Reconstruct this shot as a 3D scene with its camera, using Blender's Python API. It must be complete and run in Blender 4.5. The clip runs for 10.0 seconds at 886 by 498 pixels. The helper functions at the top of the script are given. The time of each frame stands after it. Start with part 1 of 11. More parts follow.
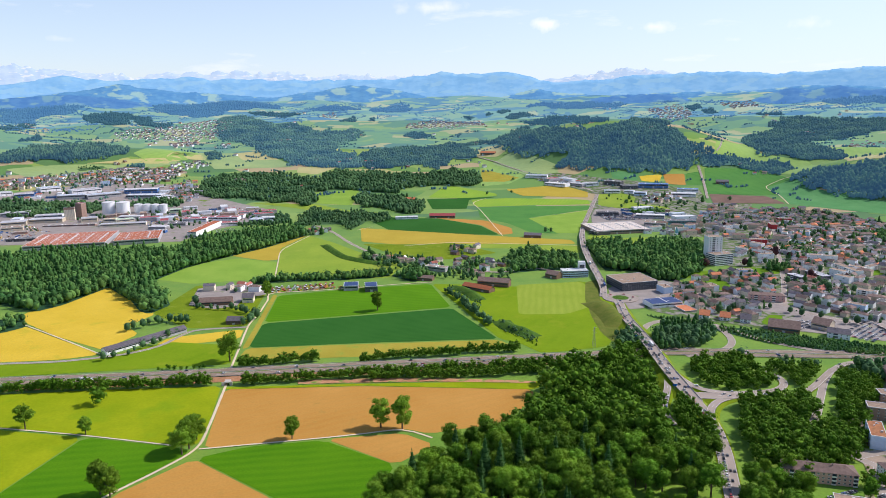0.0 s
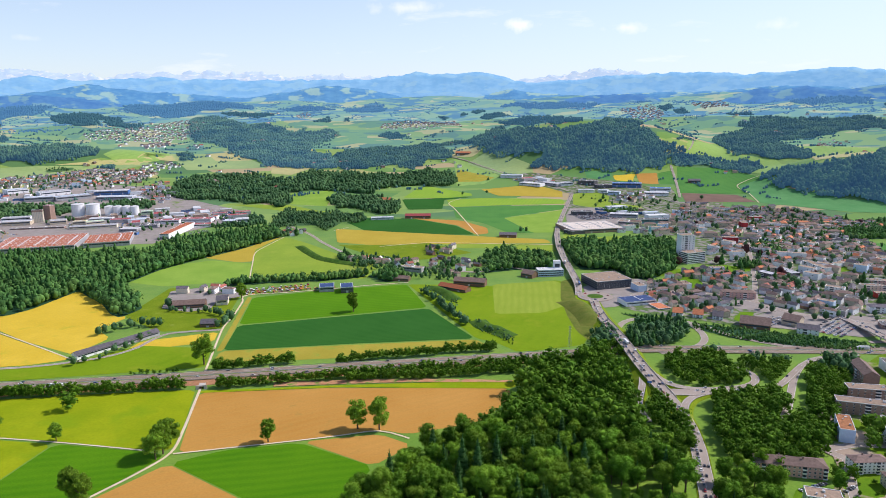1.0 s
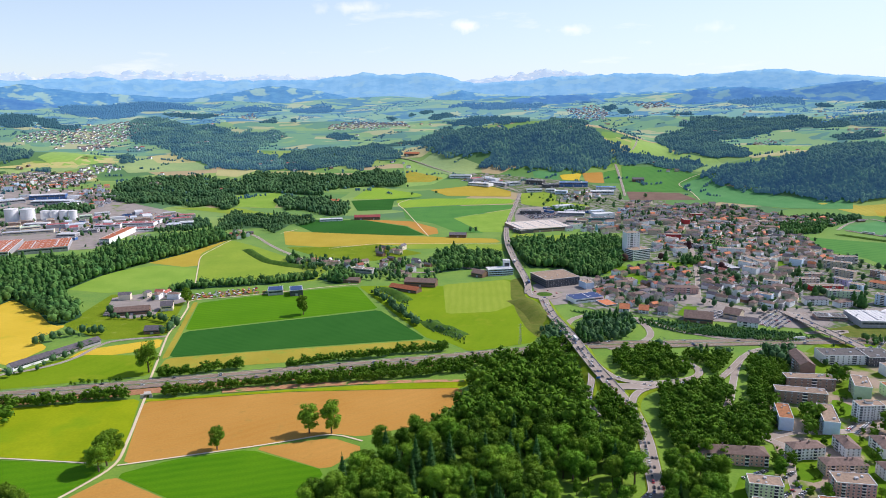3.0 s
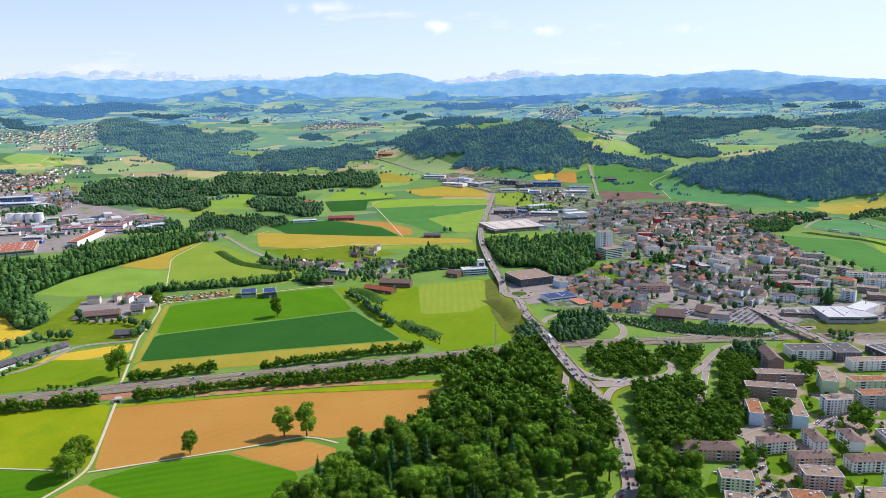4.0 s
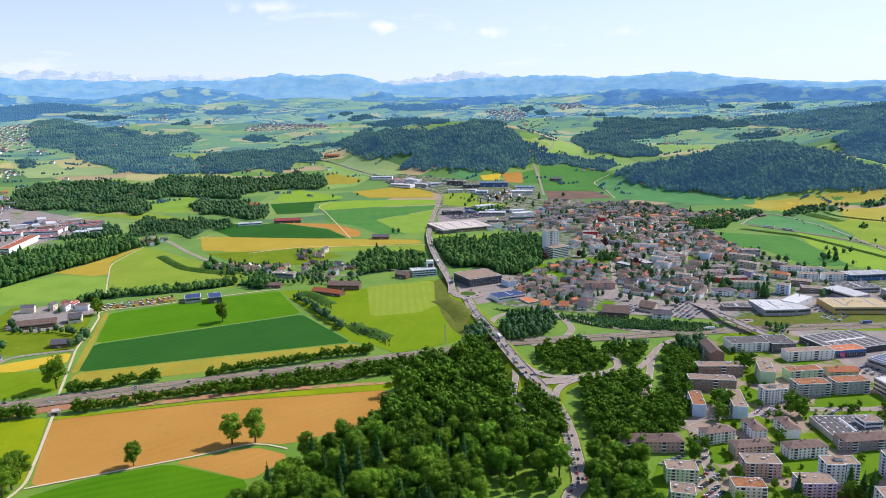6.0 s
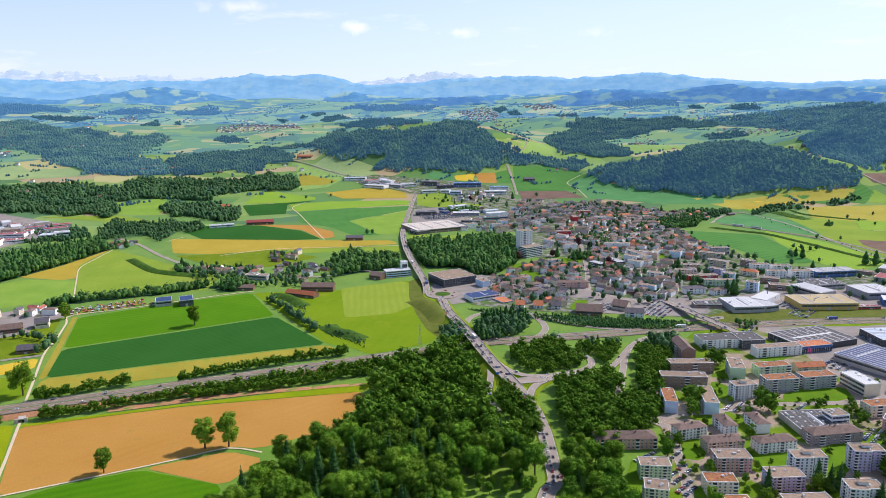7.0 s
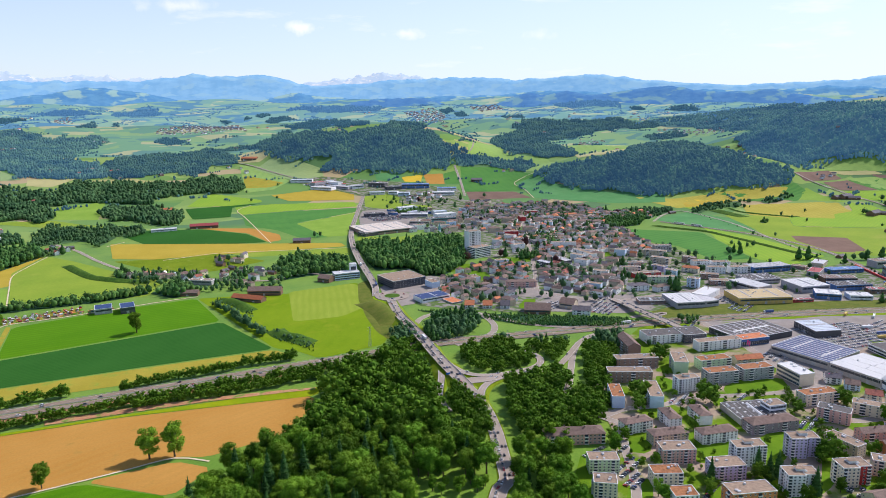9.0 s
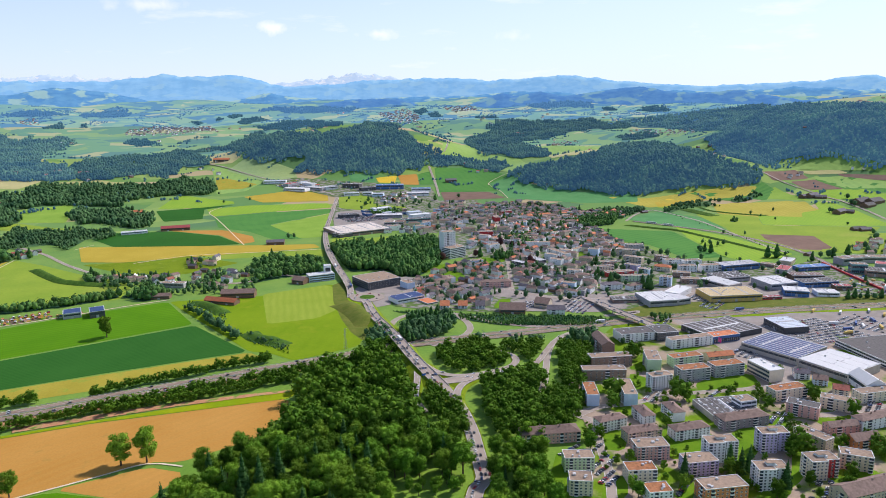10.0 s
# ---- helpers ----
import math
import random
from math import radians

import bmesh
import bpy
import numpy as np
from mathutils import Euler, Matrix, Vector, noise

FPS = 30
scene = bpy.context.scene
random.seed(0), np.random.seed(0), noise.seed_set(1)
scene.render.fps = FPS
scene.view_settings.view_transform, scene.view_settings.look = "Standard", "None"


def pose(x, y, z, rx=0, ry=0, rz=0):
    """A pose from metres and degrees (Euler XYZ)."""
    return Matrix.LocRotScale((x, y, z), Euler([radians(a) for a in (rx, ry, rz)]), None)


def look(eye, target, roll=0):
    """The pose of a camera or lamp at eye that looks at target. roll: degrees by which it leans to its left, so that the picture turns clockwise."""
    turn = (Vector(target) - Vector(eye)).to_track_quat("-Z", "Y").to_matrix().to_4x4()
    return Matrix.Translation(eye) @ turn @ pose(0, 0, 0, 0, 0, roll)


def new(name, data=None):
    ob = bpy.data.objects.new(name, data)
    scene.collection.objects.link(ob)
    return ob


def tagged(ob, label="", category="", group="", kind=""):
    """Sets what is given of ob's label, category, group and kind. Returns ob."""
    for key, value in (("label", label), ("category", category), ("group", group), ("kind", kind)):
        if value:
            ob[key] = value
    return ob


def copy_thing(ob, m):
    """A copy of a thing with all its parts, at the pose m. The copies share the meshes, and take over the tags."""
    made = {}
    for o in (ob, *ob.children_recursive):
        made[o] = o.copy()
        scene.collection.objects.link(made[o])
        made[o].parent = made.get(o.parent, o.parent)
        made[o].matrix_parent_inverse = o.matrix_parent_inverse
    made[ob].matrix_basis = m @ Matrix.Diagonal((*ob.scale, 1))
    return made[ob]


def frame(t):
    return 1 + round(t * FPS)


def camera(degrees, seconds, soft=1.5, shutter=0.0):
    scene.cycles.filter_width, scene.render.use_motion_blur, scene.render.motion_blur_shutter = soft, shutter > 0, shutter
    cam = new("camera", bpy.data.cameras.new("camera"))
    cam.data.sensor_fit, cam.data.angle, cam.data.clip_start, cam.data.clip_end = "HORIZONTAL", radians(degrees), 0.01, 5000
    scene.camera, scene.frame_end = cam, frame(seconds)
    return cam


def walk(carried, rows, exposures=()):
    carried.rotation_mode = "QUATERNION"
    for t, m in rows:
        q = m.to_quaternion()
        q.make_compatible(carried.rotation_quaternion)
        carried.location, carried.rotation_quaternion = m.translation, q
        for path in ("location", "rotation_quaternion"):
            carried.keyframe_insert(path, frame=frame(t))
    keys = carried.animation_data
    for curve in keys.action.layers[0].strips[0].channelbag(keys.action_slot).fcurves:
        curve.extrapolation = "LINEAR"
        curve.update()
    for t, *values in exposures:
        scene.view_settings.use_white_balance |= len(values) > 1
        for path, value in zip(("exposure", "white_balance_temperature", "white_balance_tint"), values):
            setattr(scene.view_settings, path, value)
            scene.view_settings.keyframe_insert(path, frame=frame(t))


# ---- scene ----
# Aerial view over a green valley: fields, motorway junction, wood, town and far mountains.
EYE = 290.0
cam = camera(64.89, 10.0, soft=0.75)
walk(cam, [
    (0, pose(0, 0, EYE, 78.108, 0.715, 0.000)),
    (1, pose(0, 0, EYE, 78.098, 0.731, -2.030)),
    (2, pose(0, 0, EYE, 78.092, 0.743, -4.105)),
    (3, pose(0, 0, EYE, 78.090, 0.750, -6.216)),
    (4, pose(0, 0, EYE, 78.092, 0.754, -8.353)),
    (5, pose(0, 0, EYE, 78.098, 0.753, -10.508)),
    (6, pose(0, 0, EYE, 78.109, 0.748, -12.670)),
    (7, pose(0, 0, EYE, 78.123, 0.740, -14.832)),
    (8, pose(0, 0, EYE, 78.142, 0.726, -16.983)),
    (9, pose(0, 0, EYE, 78.166, 0.709, -19.115)),
    (10, pose(0, 0, EYE, 78.193, 0.688, -21.218)),
], exposures=((0.0, 0.0, 6280, 18.0), (10.0, 0.0, 6280, 18.0)))

# ---- light ----
SUN_AZ, SUN_EL = 75.0, 43.0
world = bpy.data.worlds.new("sky")
scene.world = world
world.use_nodes = True
wn, wl = world.node_tree.nodes, world.node_tree.links
wn.clear()
sky = wn.new("ShaderNodeTexSky")
sky.sky_type = "NISHITA"
sky.sun_disc = False
sky.sun_elevation, sky.sun_rotation = radians(SUN_EL), radians(SUN_AZ)
sky.altitude, sky.air_density, sky.dust_density, sky.ozone_density = 500, 1.0, 0.7, 1.6
# thin summer clouds, drawn out along the horizon
tc = wn.new("ShaderNodeTexCoord")
cm = wn.new("ShaderNodeMapping")
cm.inputs["Scale"].default_value = (7.0, 7.0, 34.0)
cm.inputs["Location"].default_value = (1.7, 0.6, 0.35)
cn = wn.new("ShaderNodeTexNoise")
cn.inputs["Scale"].default_value, cn.inputs["Detail"].default_value, cn.inputs["Roughness"].default_value = 1.0, 7.0, 0.6
cr = wn.new("ShaderNodeValToRGB")
cr.color_ramp.elements[0].position, cr.color_ramp.elements[1].position = 0.60, 0.80
cr.color_ramp.elements[1].color = (0.55, 0.55, 0.55, 1)
cmix = wn.new("ShaderNodeMixRGB")
cmix.inputs["Color2"].default_value = (7.6, 7.7, 7.8, 1)
cloud = cr.outputs["Color"]
bg = wn.new("ShaderNodeBackground")
bg.inputs["Strength"].default_value = 0.148
wo = wn.new("ShaderNodeOutputWorld")
wl.new(tc.outputs["Generated"], cm.inputs["Vector"])
wl.new(cm.outputs["Vector"], cn.inputs["Vector"])
wl.new(cn.outputs["Fac"], cr.inputs["Fac"])
# single small clouds: direction, half width, half height, thickness
puff = wn.new("ShaderNodeTexNoise")
puff.inputs["Scale"].default_value, puff.inputs["Detail"].default_value = 55.0, 6.0
wl.new(tc.outputs["Generated"], puff.inputs["Vector"])
for at, wide, high, thick in (((-0.0130, 0.9920, 0.1256), 0.0503, 0.0081, 0.50), ((0.1449, 0.9842, 0.1015), 0.0243, 0.0097, 0.95), ((0.2801, 0.9554, 0.0940), 0.0276, 0.0065, 0.60), ((0.4504, 0.8884, 0.0890), 0.0211, 0.0081, 0.40), ((-0.4626, 0.8828, 0.0814), 0.0146, 0.0041, 0.30), ((0.3729, 0.9249, 0.0739), 0.0130, 0.0041, 0.30), ((0.0902, 0.9889, 0.1181), 0.0162, 0.0041, 0.25)):
    off = wn.new("ShaderNodeVectorMath")
    off.operation = "SUBTRACT"
    off.inputs[1].default_value = at
    wl.new(tc.outputs["Generated"], off.inputs[0])
    sc = wn.new("ShaderNodeVectorMath")
    sc.operation = "MULTIPLY"
    sc.inputs[1].default_value = (1 / wide, 1 / wide, 1 / high)
    wl.new(off.outputs[0], sc.inputs[0])
    ln = wn.new("ShaderNodeVectorMath")
    ln.operation = "LENGTH"
    wl.new(sc.outputs[0], ln.inputs[0])
    rag = wn.new("ShaderNodeMath")
    rag.operation = "MULTIPLY_ADD"
    rag.inputs[1].default_value = 2.6
    wl.new(puff.outputs["Fac"], rag.inputs[0])
    wl.new(ln.outputs["Value"], rag.inputs[2])
    edge = wn.new("ShaderNodeMapRange")
    edge.inputs["From Min"].default_value, edge.inputs["From Max"].default_value = 1.1, 2.3
    edge.inputs["To Min"].default_value, edge.inputs["To Max"].default_value = thick, 0.0
    wl.new(rag.outputs[0], edge.inputs["Value"])
    most = wn.new("ShaderNodeMixRGB")
    most.blend_type = "LIGHTEN"
    most.inputs["Fac"].default_value = 1.0
    wl.new(cloud, most.inputs["Color1"])
    wl.new(edge.outputs["Result"], most.inputs["Color2"])
    cloud = most.outputs["Color"]
wl.new(cloud, cmix.inputs["Fac"])
# summer haze: a pale veil, thickest low over the horizon
sx = wn.new("ShaderNodeSeparateXYZ")
wl.new(tc.outputs["Generated"], sx.inputs["Vector"])
vr = wn.new("ShaderNodeValToRGB")
for at, v in ((0.145, 0.56), (0.32, 0.10)):
    vr.color_ramp.elements.new(at).color = (v, v, v, 1)
vr.color_ramp.elements[0].color, vr.color_ramp.elements[-1].color = (0.75, 0.75, 0.75, 1), (0, 0, 0, 1)
wl.new(sx.outputs["Z"], vr.inputs["Fac"])
veil = wn.new("ShaderNodeMixRGB")
veil.inputs["Color2"].default_value = (5.2, 6.3, 7.2, 1)
side = wn.new("ShaderNodeMapRange")
side.inputs["From Min"].default_value, side.inputs["From Max"].default_value = -0.55, 0.6
side.inputs["To Min"].default_value, side.inputs["To Max"].default_value = 0.62, 1.15
wl.new(sx.outputs["X"], side.inputs["Value"])
thick_veil = wn.new("ShaderNodeMath")
thick_veil.operation = "MULTIPLY"
wl.new(vr.outputs["Color"], thick_veil.inputs[0])
wl.new(side.outputs["Result"], thick_veil.inputs[1])
wl.new(thick_veil.outputs[0], veil.inputs["Fac"])
wl.new(sky.outputs["Color"], veil.inputs["Color1"])
wl.new(veil.outputs["Color"], cmix.inputs["Color1"])
wl.new(cmix.outputs["Color"], bg.inputs["Color"])
wl.new(bg.outputs["Background"], wo.inputs["Surface"])
sun_data = bpy.data.lights.new("sun", "SUN")
sun_data.energy, sun_data.angle, sun_data.color = 4.6, radians(0.5), (1.0, 0.95, 0.87)
sun = new("sun", sun_data)
sun.matrix_world = look((0, 0, 900), (-math.sin(radians(SUN_AZ)) * 100, -math.cos(radians(SUN_AZ)) * 100, 900 - 100 * math.tan(radians(SUN_EL))))


# ---- materials ----
def grow(name, c1, c2, scale=0.05, rough=0.9, fine=2.0, fine_mix=0.35, bump=0.0, stripes=0.0, stripe_c=None, turn=0.0, spots=None, island=0.0, per_object=0.0, metal=0.0, spec=0.06, through_light=0.0):
    """A surface with two scales of variation, and rows, stains or piece-by-piece tints where asked."""
    m = bpy.data.materials.new(name)
    m.use_nodes = True
    n, l = m.node_tree.nodes, m.node_tree.links
    p = n["Principled BSDF"]
    p.inputs["Roughness"].default_value, p.inputs["Metallic"].default_value = rough, metal
    p.inputs["Specular IOR Level"].default_value = spec
    geo = n.new("ShaderNodeNewGeometry")
    a = n.new("ShaderNodeTexNoise")
    a.inputs["Scale"].default_value, a.inputs["Detail"].default_value, a.inputs["Roughness"].default_value = scale, 5, 0.6
    l.new(geo.outputs["Position"], a.inputs["Vector"])
    ramp = n.new("ShaderNodeMapRange")
    ramp.inputs["From Min"].default_value, ramp.inputs["From Max"].default_value = 0.33, 0.67
    l.new(a.outputs["Fac"], ramp.inputs["Value"])
    mix = n.new("ShaderNodeMixRGB")
    mix.inputs["Color1"].default_value, mix.inputs["Color2"].default_value = (*c1, 1), (*c2, 1)
    l.new(ramp.outputs["Result"], mix.inputs["Fac"])
    col = mix.outputs["Color"]

    def scaled(col, fac, lo, hi):
        v = n.new("ShaderNodeMapRange")
        v.inputs["To Min"].default_value, v.inputs["To Max"].default_value = lo, hi
        l.new(fac, v.inputs["Value"])
        k = n.new("ShaderNodeMixRGB")
        k.blend_type = "MULTIPLY"
        k.inputs["Fac"].default_value = 1
        l.new(col, k.inputs["Color1"])
        l.new(v.outputs["Result"], k.inputs["Color2"])
        return k.outputs["Color"]

    if stripes:
        mp = n.new("ShaderNodeMapping")
        mp.inputs["Rotation"].default_value = (0, 0, radians(turn))
        l.new(geo.outputs["Position"], mp.inputs["Vector"])
        w = n.new("ShaderNodeTexWave")
        w.inputs["Scale"].default_value, w.inputs["Distortion"].default_value, w.inputs["Detail"].default_value = stripes, 2.5, 3
        w.inputs["Detail Scale"].default_value = 0.6
        l.new(mp.outputs["Vector"], w.inputs["Vector"])
        k = n.new("ShaderNodeMixRGB")
        k.inputs["Color2"].default_value = (*(stripe_c or c2), 1)
        st = n.new("ShaderNodeMath")
        st.operation = "MULTIPLY"
        st.inputs[1].default_value = 0.55
        l.new(w.outputs["Fac"], st.inputs[0])
        l.new(st.outputs[0], k.inputs["Fac"])
        l.new(col, k.inputs["Color1"])
        col = k.outputs["Color"]
    if spots:
        b = n.new("ShaderNodeTexNoise")
        b.inputs["Scale"].default_value, b.inputs["Detail"].default_value = spots[1], 4
        l.new(geo.outputs["Position"], b.inputs["Vector"])
        r2 = n.new("ShaderNodeMapRange")
        r2.inputs["From Min"].default_value, r2.inputs["From Max"].default_value = spots[2], spots[2] + 0.12
        l.new(b.outputs["Fac"], r2.inputs["Value"])
        k = n.new("ShaderNodeMixRGB")
        k.inputs["Color2"].default_value = (*spots[0], 1)
        l.new(r2.outputs["Result"], k.inputs["Fac"])
        l.new(col, k.inputs["Color1"])
        col = k.outputs["Color"]
    if fine_mix:
        f = n.new("ShaderNodeTexNoise")
        f.inputs["Scale"].default_value, f.inputs["Detail"].default_value = fine, 3
        l.new(geo.outputs["Position"], f.inputs["Vector"])
        col = scaled(col, f.outputs["Fac"], 1 - fine_mix, 1 + fine_mix)
        if bump:
            bp = n.new("ShaderNodeBump")
            bp.inputs["Strength"].default_value, bp.inputs["Distance"].default_value = bump, 0.5
            l.new(f.outputs["Fac"], bp.inputs["Height"])
            l.new(bp.outputs["Normal"], p.inputs["Normal"])
    if island:
        col = scaled(col, geo.outputs["Random Per Island"], 1 - island, 1 + island)
    if per_object:
        oi = n.new("ShaderNodeObjectInfo")
        col = scaled(col, oi.outputs["Random"], 1 - per_object, 1 + per_object)
    l.new(col, p.inputs["Base Color"])
    if through_light:
        tr = n.new("ShaderNodeBsdfTranslucent")
        l.new(col, tr.inputs["Color"])
        ms = n.new("ShaderNodeMixShader")
        ms.inputs["Fac"].default_value = through_light
        l.new(p.outputs["BSDF"], ms.inputs[1])
        l.new(tr.outputs["BSDF"], ms.inputs[2])
        l.new(ms.outputs["Shader"], n["Material Output"].inputs["Surface"])
    return m


MEADOW = grow("meadow", (0.205, 0.275, 0.003), (0.285, 0.335, 0.006), 0.018, fine=0.35, fine_mix=0.16, spots=((0.20, 0.29, 0.005), 0.02, 0.55))
FRESH = grow("fresh_meadow", (0.14, 0.238, 0.004), (0.2, 0.292, 0.008), 0.012, fine=0.35, fine_mix=0.16, stripes=0.02, stripe_c=(0.17, 0.27, 0.006), turn=30, spots=((0.21, 0.275, 0.012), 0.03, 0.58))
BRIGHT = grow("bright_crop", (0.074, 0.205, 0.002), (0.1, 0.245, 0.004), 0.015, fine=0.7, fine_mix=0.2, stripes=0.035, stripe_c=(0.066, 0.19, 0.003), turn=82)
GRASS = grow("grass", (0.13, 0.2, 0.006), (0.185, 0.25, 0.012), 0.02, fine=0.5, fine_mix=0.35, spots=((0.22, 0.27, 0.04), 0.05, 0.6))
LAWN = grow("lawn", (0.085, 0.19, 0.006), (0.14, 0.25, 0.01), 0.05, fine=1.2, fine_mix=0.25)
GREEN = grow("green_crop", (0.052, 0.172, 0.002), (0.08, 0.21, 0.003), 0.015, fine=0.7, fine_mix=0.22, stripes=0.03, stripe_c=(0.09, 0.225, 0.003), turn=82)
DARK = grow("dense_crop", (0.019, 0.098, 0.011), (0.029, 0.12, 0.016), 0.012, fine=0.8, fine_mix=0.2, stripes=0.06, stripe_c=(0.034, 0.128, 0.018), turn=83)
BLUE_CROP = grow("blue_green_crop", (0.078, 0.240, 0.078), (0.111, 0.280, 0.098), 0.02, fine=0.6, fine_mix=0.2)
MOWN = grow("mown_meadow", (0.235, 0.315, 0.03), (0.28, 0.35, 0.045), 0.03, fine=0.6, fine_mix=0.25, stripes=0.03, stripe_c=(0.215, 0.30, 0.025), turn=8)
PALE = grow("pale_crop", (0.19, 0.325, 0.04), (0.245, 0.37, 0.055), 0.02, fine=0.6, fine_mix=0.2)
WHEAT = grow("ripening_grain", (0.6, 0.395, 0.02), (0.7, 0.47, 0.04), 0.02, fine=0.5, fine_mix=0.2, stripes=0.10, stripe_c=(0.48, 0.38, 0.06), turn=70, spots=((0.46, 0.38, 0.03), 0.03, 0.6))
OCHRE = grow("ochre_field", (0.4, 0.295, 0.032), (0.48, 0.355, 0.05), 0.015, fine=0.5, fine_mix=0.2, stripes=0.05, stripe_c=(0.37, 0.29, 0.04), turn=75)
STRAW = grow("dry_meadow", (0.31, 0.265, 0.03), (0.385, 0.315, 0.045), 0.03, fine=0.6, fine_mix=0.3, spots=((0.25, 0.30, 0.04), 0.06, 0.55))
SOIL = grow("dry_soil", (0.43, 0.21, 0.04), (0.50, 0.26, 0.06), 0.012, fine=0.5, fine_mix=0.14, stripes=0.03, stripe_c=(0.45, 0.24, 0.055), turn=62, spots=((0.38, 0.22, 0.05), 0.06, 0.62))
BROWN = grow("ploughed_soil", (0.175, 0.112, 0.085), (0.225, 0.145, 0.11), 0.03, fine=0.6, fine_mix=0.2)
EARTH = grow("bare_earth", (0.42, 0.20, 0.10), (0.52, 0.28, 0.15), 0.06, fine=0.5, fine_mix=0.4, spots=((0.15, 0.25, 0.04), 0.12, 0.52))
SCRUB = grow("scrub_bank", (0.035, 0.095, 0.012), (0.085, 0.16, 0.022), 0.12, fine=0.8, fine_mix=0.5)
VERGE = grow("rough_verge", (0.095, 0.135, 0.018), (0.155, 0.165, 0.032), 0.08, fine=0.8, fine_mix=0.4)
YARD = grow("yard_paving", (0.265, 0.23, 0.205), (0.335, 0.295, 0.265), 0.06, fine=0.8, fine_mix=0.2, spots=((0.13, 0.22, 0.02), 0.04, 0.62))
GARDENS = grow("gardens_and_yards", (0.065, 0.125, 0.034), (0.12, 0.18, 0.05), 0.06, fine=0.8, fine_mix=0.4, spots=((0.27, 0.24, 0.22), 0.085, 0.46))
# Dark sheet under woods; the shade between the crowns is in its colour.
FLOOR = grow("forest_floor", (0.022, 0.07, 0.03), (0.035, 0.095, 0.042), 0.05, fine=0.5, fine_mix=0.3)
ESTATE = grow("estate_ground", (0.095, 0.185, 0.006), (0.145, 0.235, 0.01), 0.05, fine=0.9, fine_mix=0.3, spots=((0.36, 0.275, 0.205), 0.026, 0.43))
ASPHALT = grow("asphalt", (0.31, 0.255, 0.215), (0.38, 0.32, 0.27), 0.05, rough=0.85, fine=1.0, fine_mix=0.15)
MOTORWAY_ASPHALT = grow("worn_motorway_asphalt", (0.235, 0.172, 0.128), (0.285, 0.218, 0.168), 0.05, rough=0.85, fine=0.7, fine_mix=0.2)
GRAVEL = grow("pale_gravel", (0.6, 0.49, 0.32), (0.7, 0.59, 0.42), 0.1, fine=1.5, fine_mix=0.15)
PAINT = grow("road_paint", (0.62, 0.6, 0.56), (0.7, 0.68, 0.64), 0.3, fine=3, fine_mix=0.1)
CONCRETE = grow("concrete", (0.42, 0.38, 0.33), (0.52, 0.47, 0.42), 0.2, fine=1.5, fine_mix=0.2)
RAIL_BED = grow("railway_ballast", (0.20, 0.16, 0.13), (0.27, 0.22, 0.18), 0.1, fine=1, fine_mix=0.25)
LEAF = grow("broad_leaves", (0.062, 0.158, 0.011), (0.135, 0.258, 0.02), 0.06, rough=0.75, fine=0.5, fine_mix=0.25, island=0.25, per_object=0.42, through_light=0.15)
LEAF_LIGHT = grow("light_leaves", (0.135, 0.262, 0.018), (0.21, 0.345, 0.03), 0.08, rough=0.75, fine=0.5, fine_mix=0.25, island=0.25, per_object=0.3, through_light=0.2)
NEEDLE = grow("needles", (0.036, 0.105, 0.026), (0.066, 0.145, 0.036), 0.12, rough=0.8, fine=0.9, fine_mix=0.3, island=0.25, per_object=0.25, through_light=0.06)
COPPER_LEAF = grow("copper_leaves", (0.055, 0.028, 0.03), (0.10, 0.045, 0.04), 0.10, rough=0.75, fine=0.9, fine_mix=0.3, island=0.4, per_object=0.45, through_light=0.26)
# LEAF made bluer for trees beyond 820 m: distance haze put into the colour.
FAR_LEAF = grow("hazy_leaves", (0.045, 0.112, 0.046), (0.10, 0.19, 0.074), 0.05, rough=0.8, fine=0.5, fine_mix=0.3, island=0.28, through_light=0.12)
BARK = grow("bark", (0.10, 0.075, 0.05), (0.15, 0.11, 0.08), 0.8, fine=3, fine_mix=0.4)
WOOD_MID = grow("leafy_woods", (0.042, 0.125, 0.036), (0.135, 0.255, 0.06), 0.03, rough=0.9, fine=0.3, fine_mix=0.3, island=0.4, through_light=0.14)
WOOD_VALLEY = grow("river_woods", (0.05, 0.125, 0.055), (0.115, 0.22, 0.08), 0.02, rough=0.9, fine=0.12, fine_mix=0.3, island=0.35, through_light=0.25)


HAZE_SHEEN = 1.3


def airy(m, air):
    """Far land at a grazing angle: an added bluish sheen imitates haze in the air between."""
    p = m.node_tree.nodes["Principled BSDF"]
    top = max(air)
    p.inputs["Sheen Weight"].default_value, p.inputs["Sheen Roughness"].default_value = min(1.0, top * HAZE_SHEEN), 0.45
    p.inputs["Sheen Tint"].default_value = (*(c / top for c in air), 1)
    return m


def haze_glow(m, air):
    """Woods on hills kilometres behind the rest: a faint blue emission imitates the air between."""
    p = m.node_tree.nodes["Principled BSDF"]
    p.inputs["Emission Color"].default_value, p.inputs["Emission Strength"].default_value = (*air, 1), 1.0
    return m


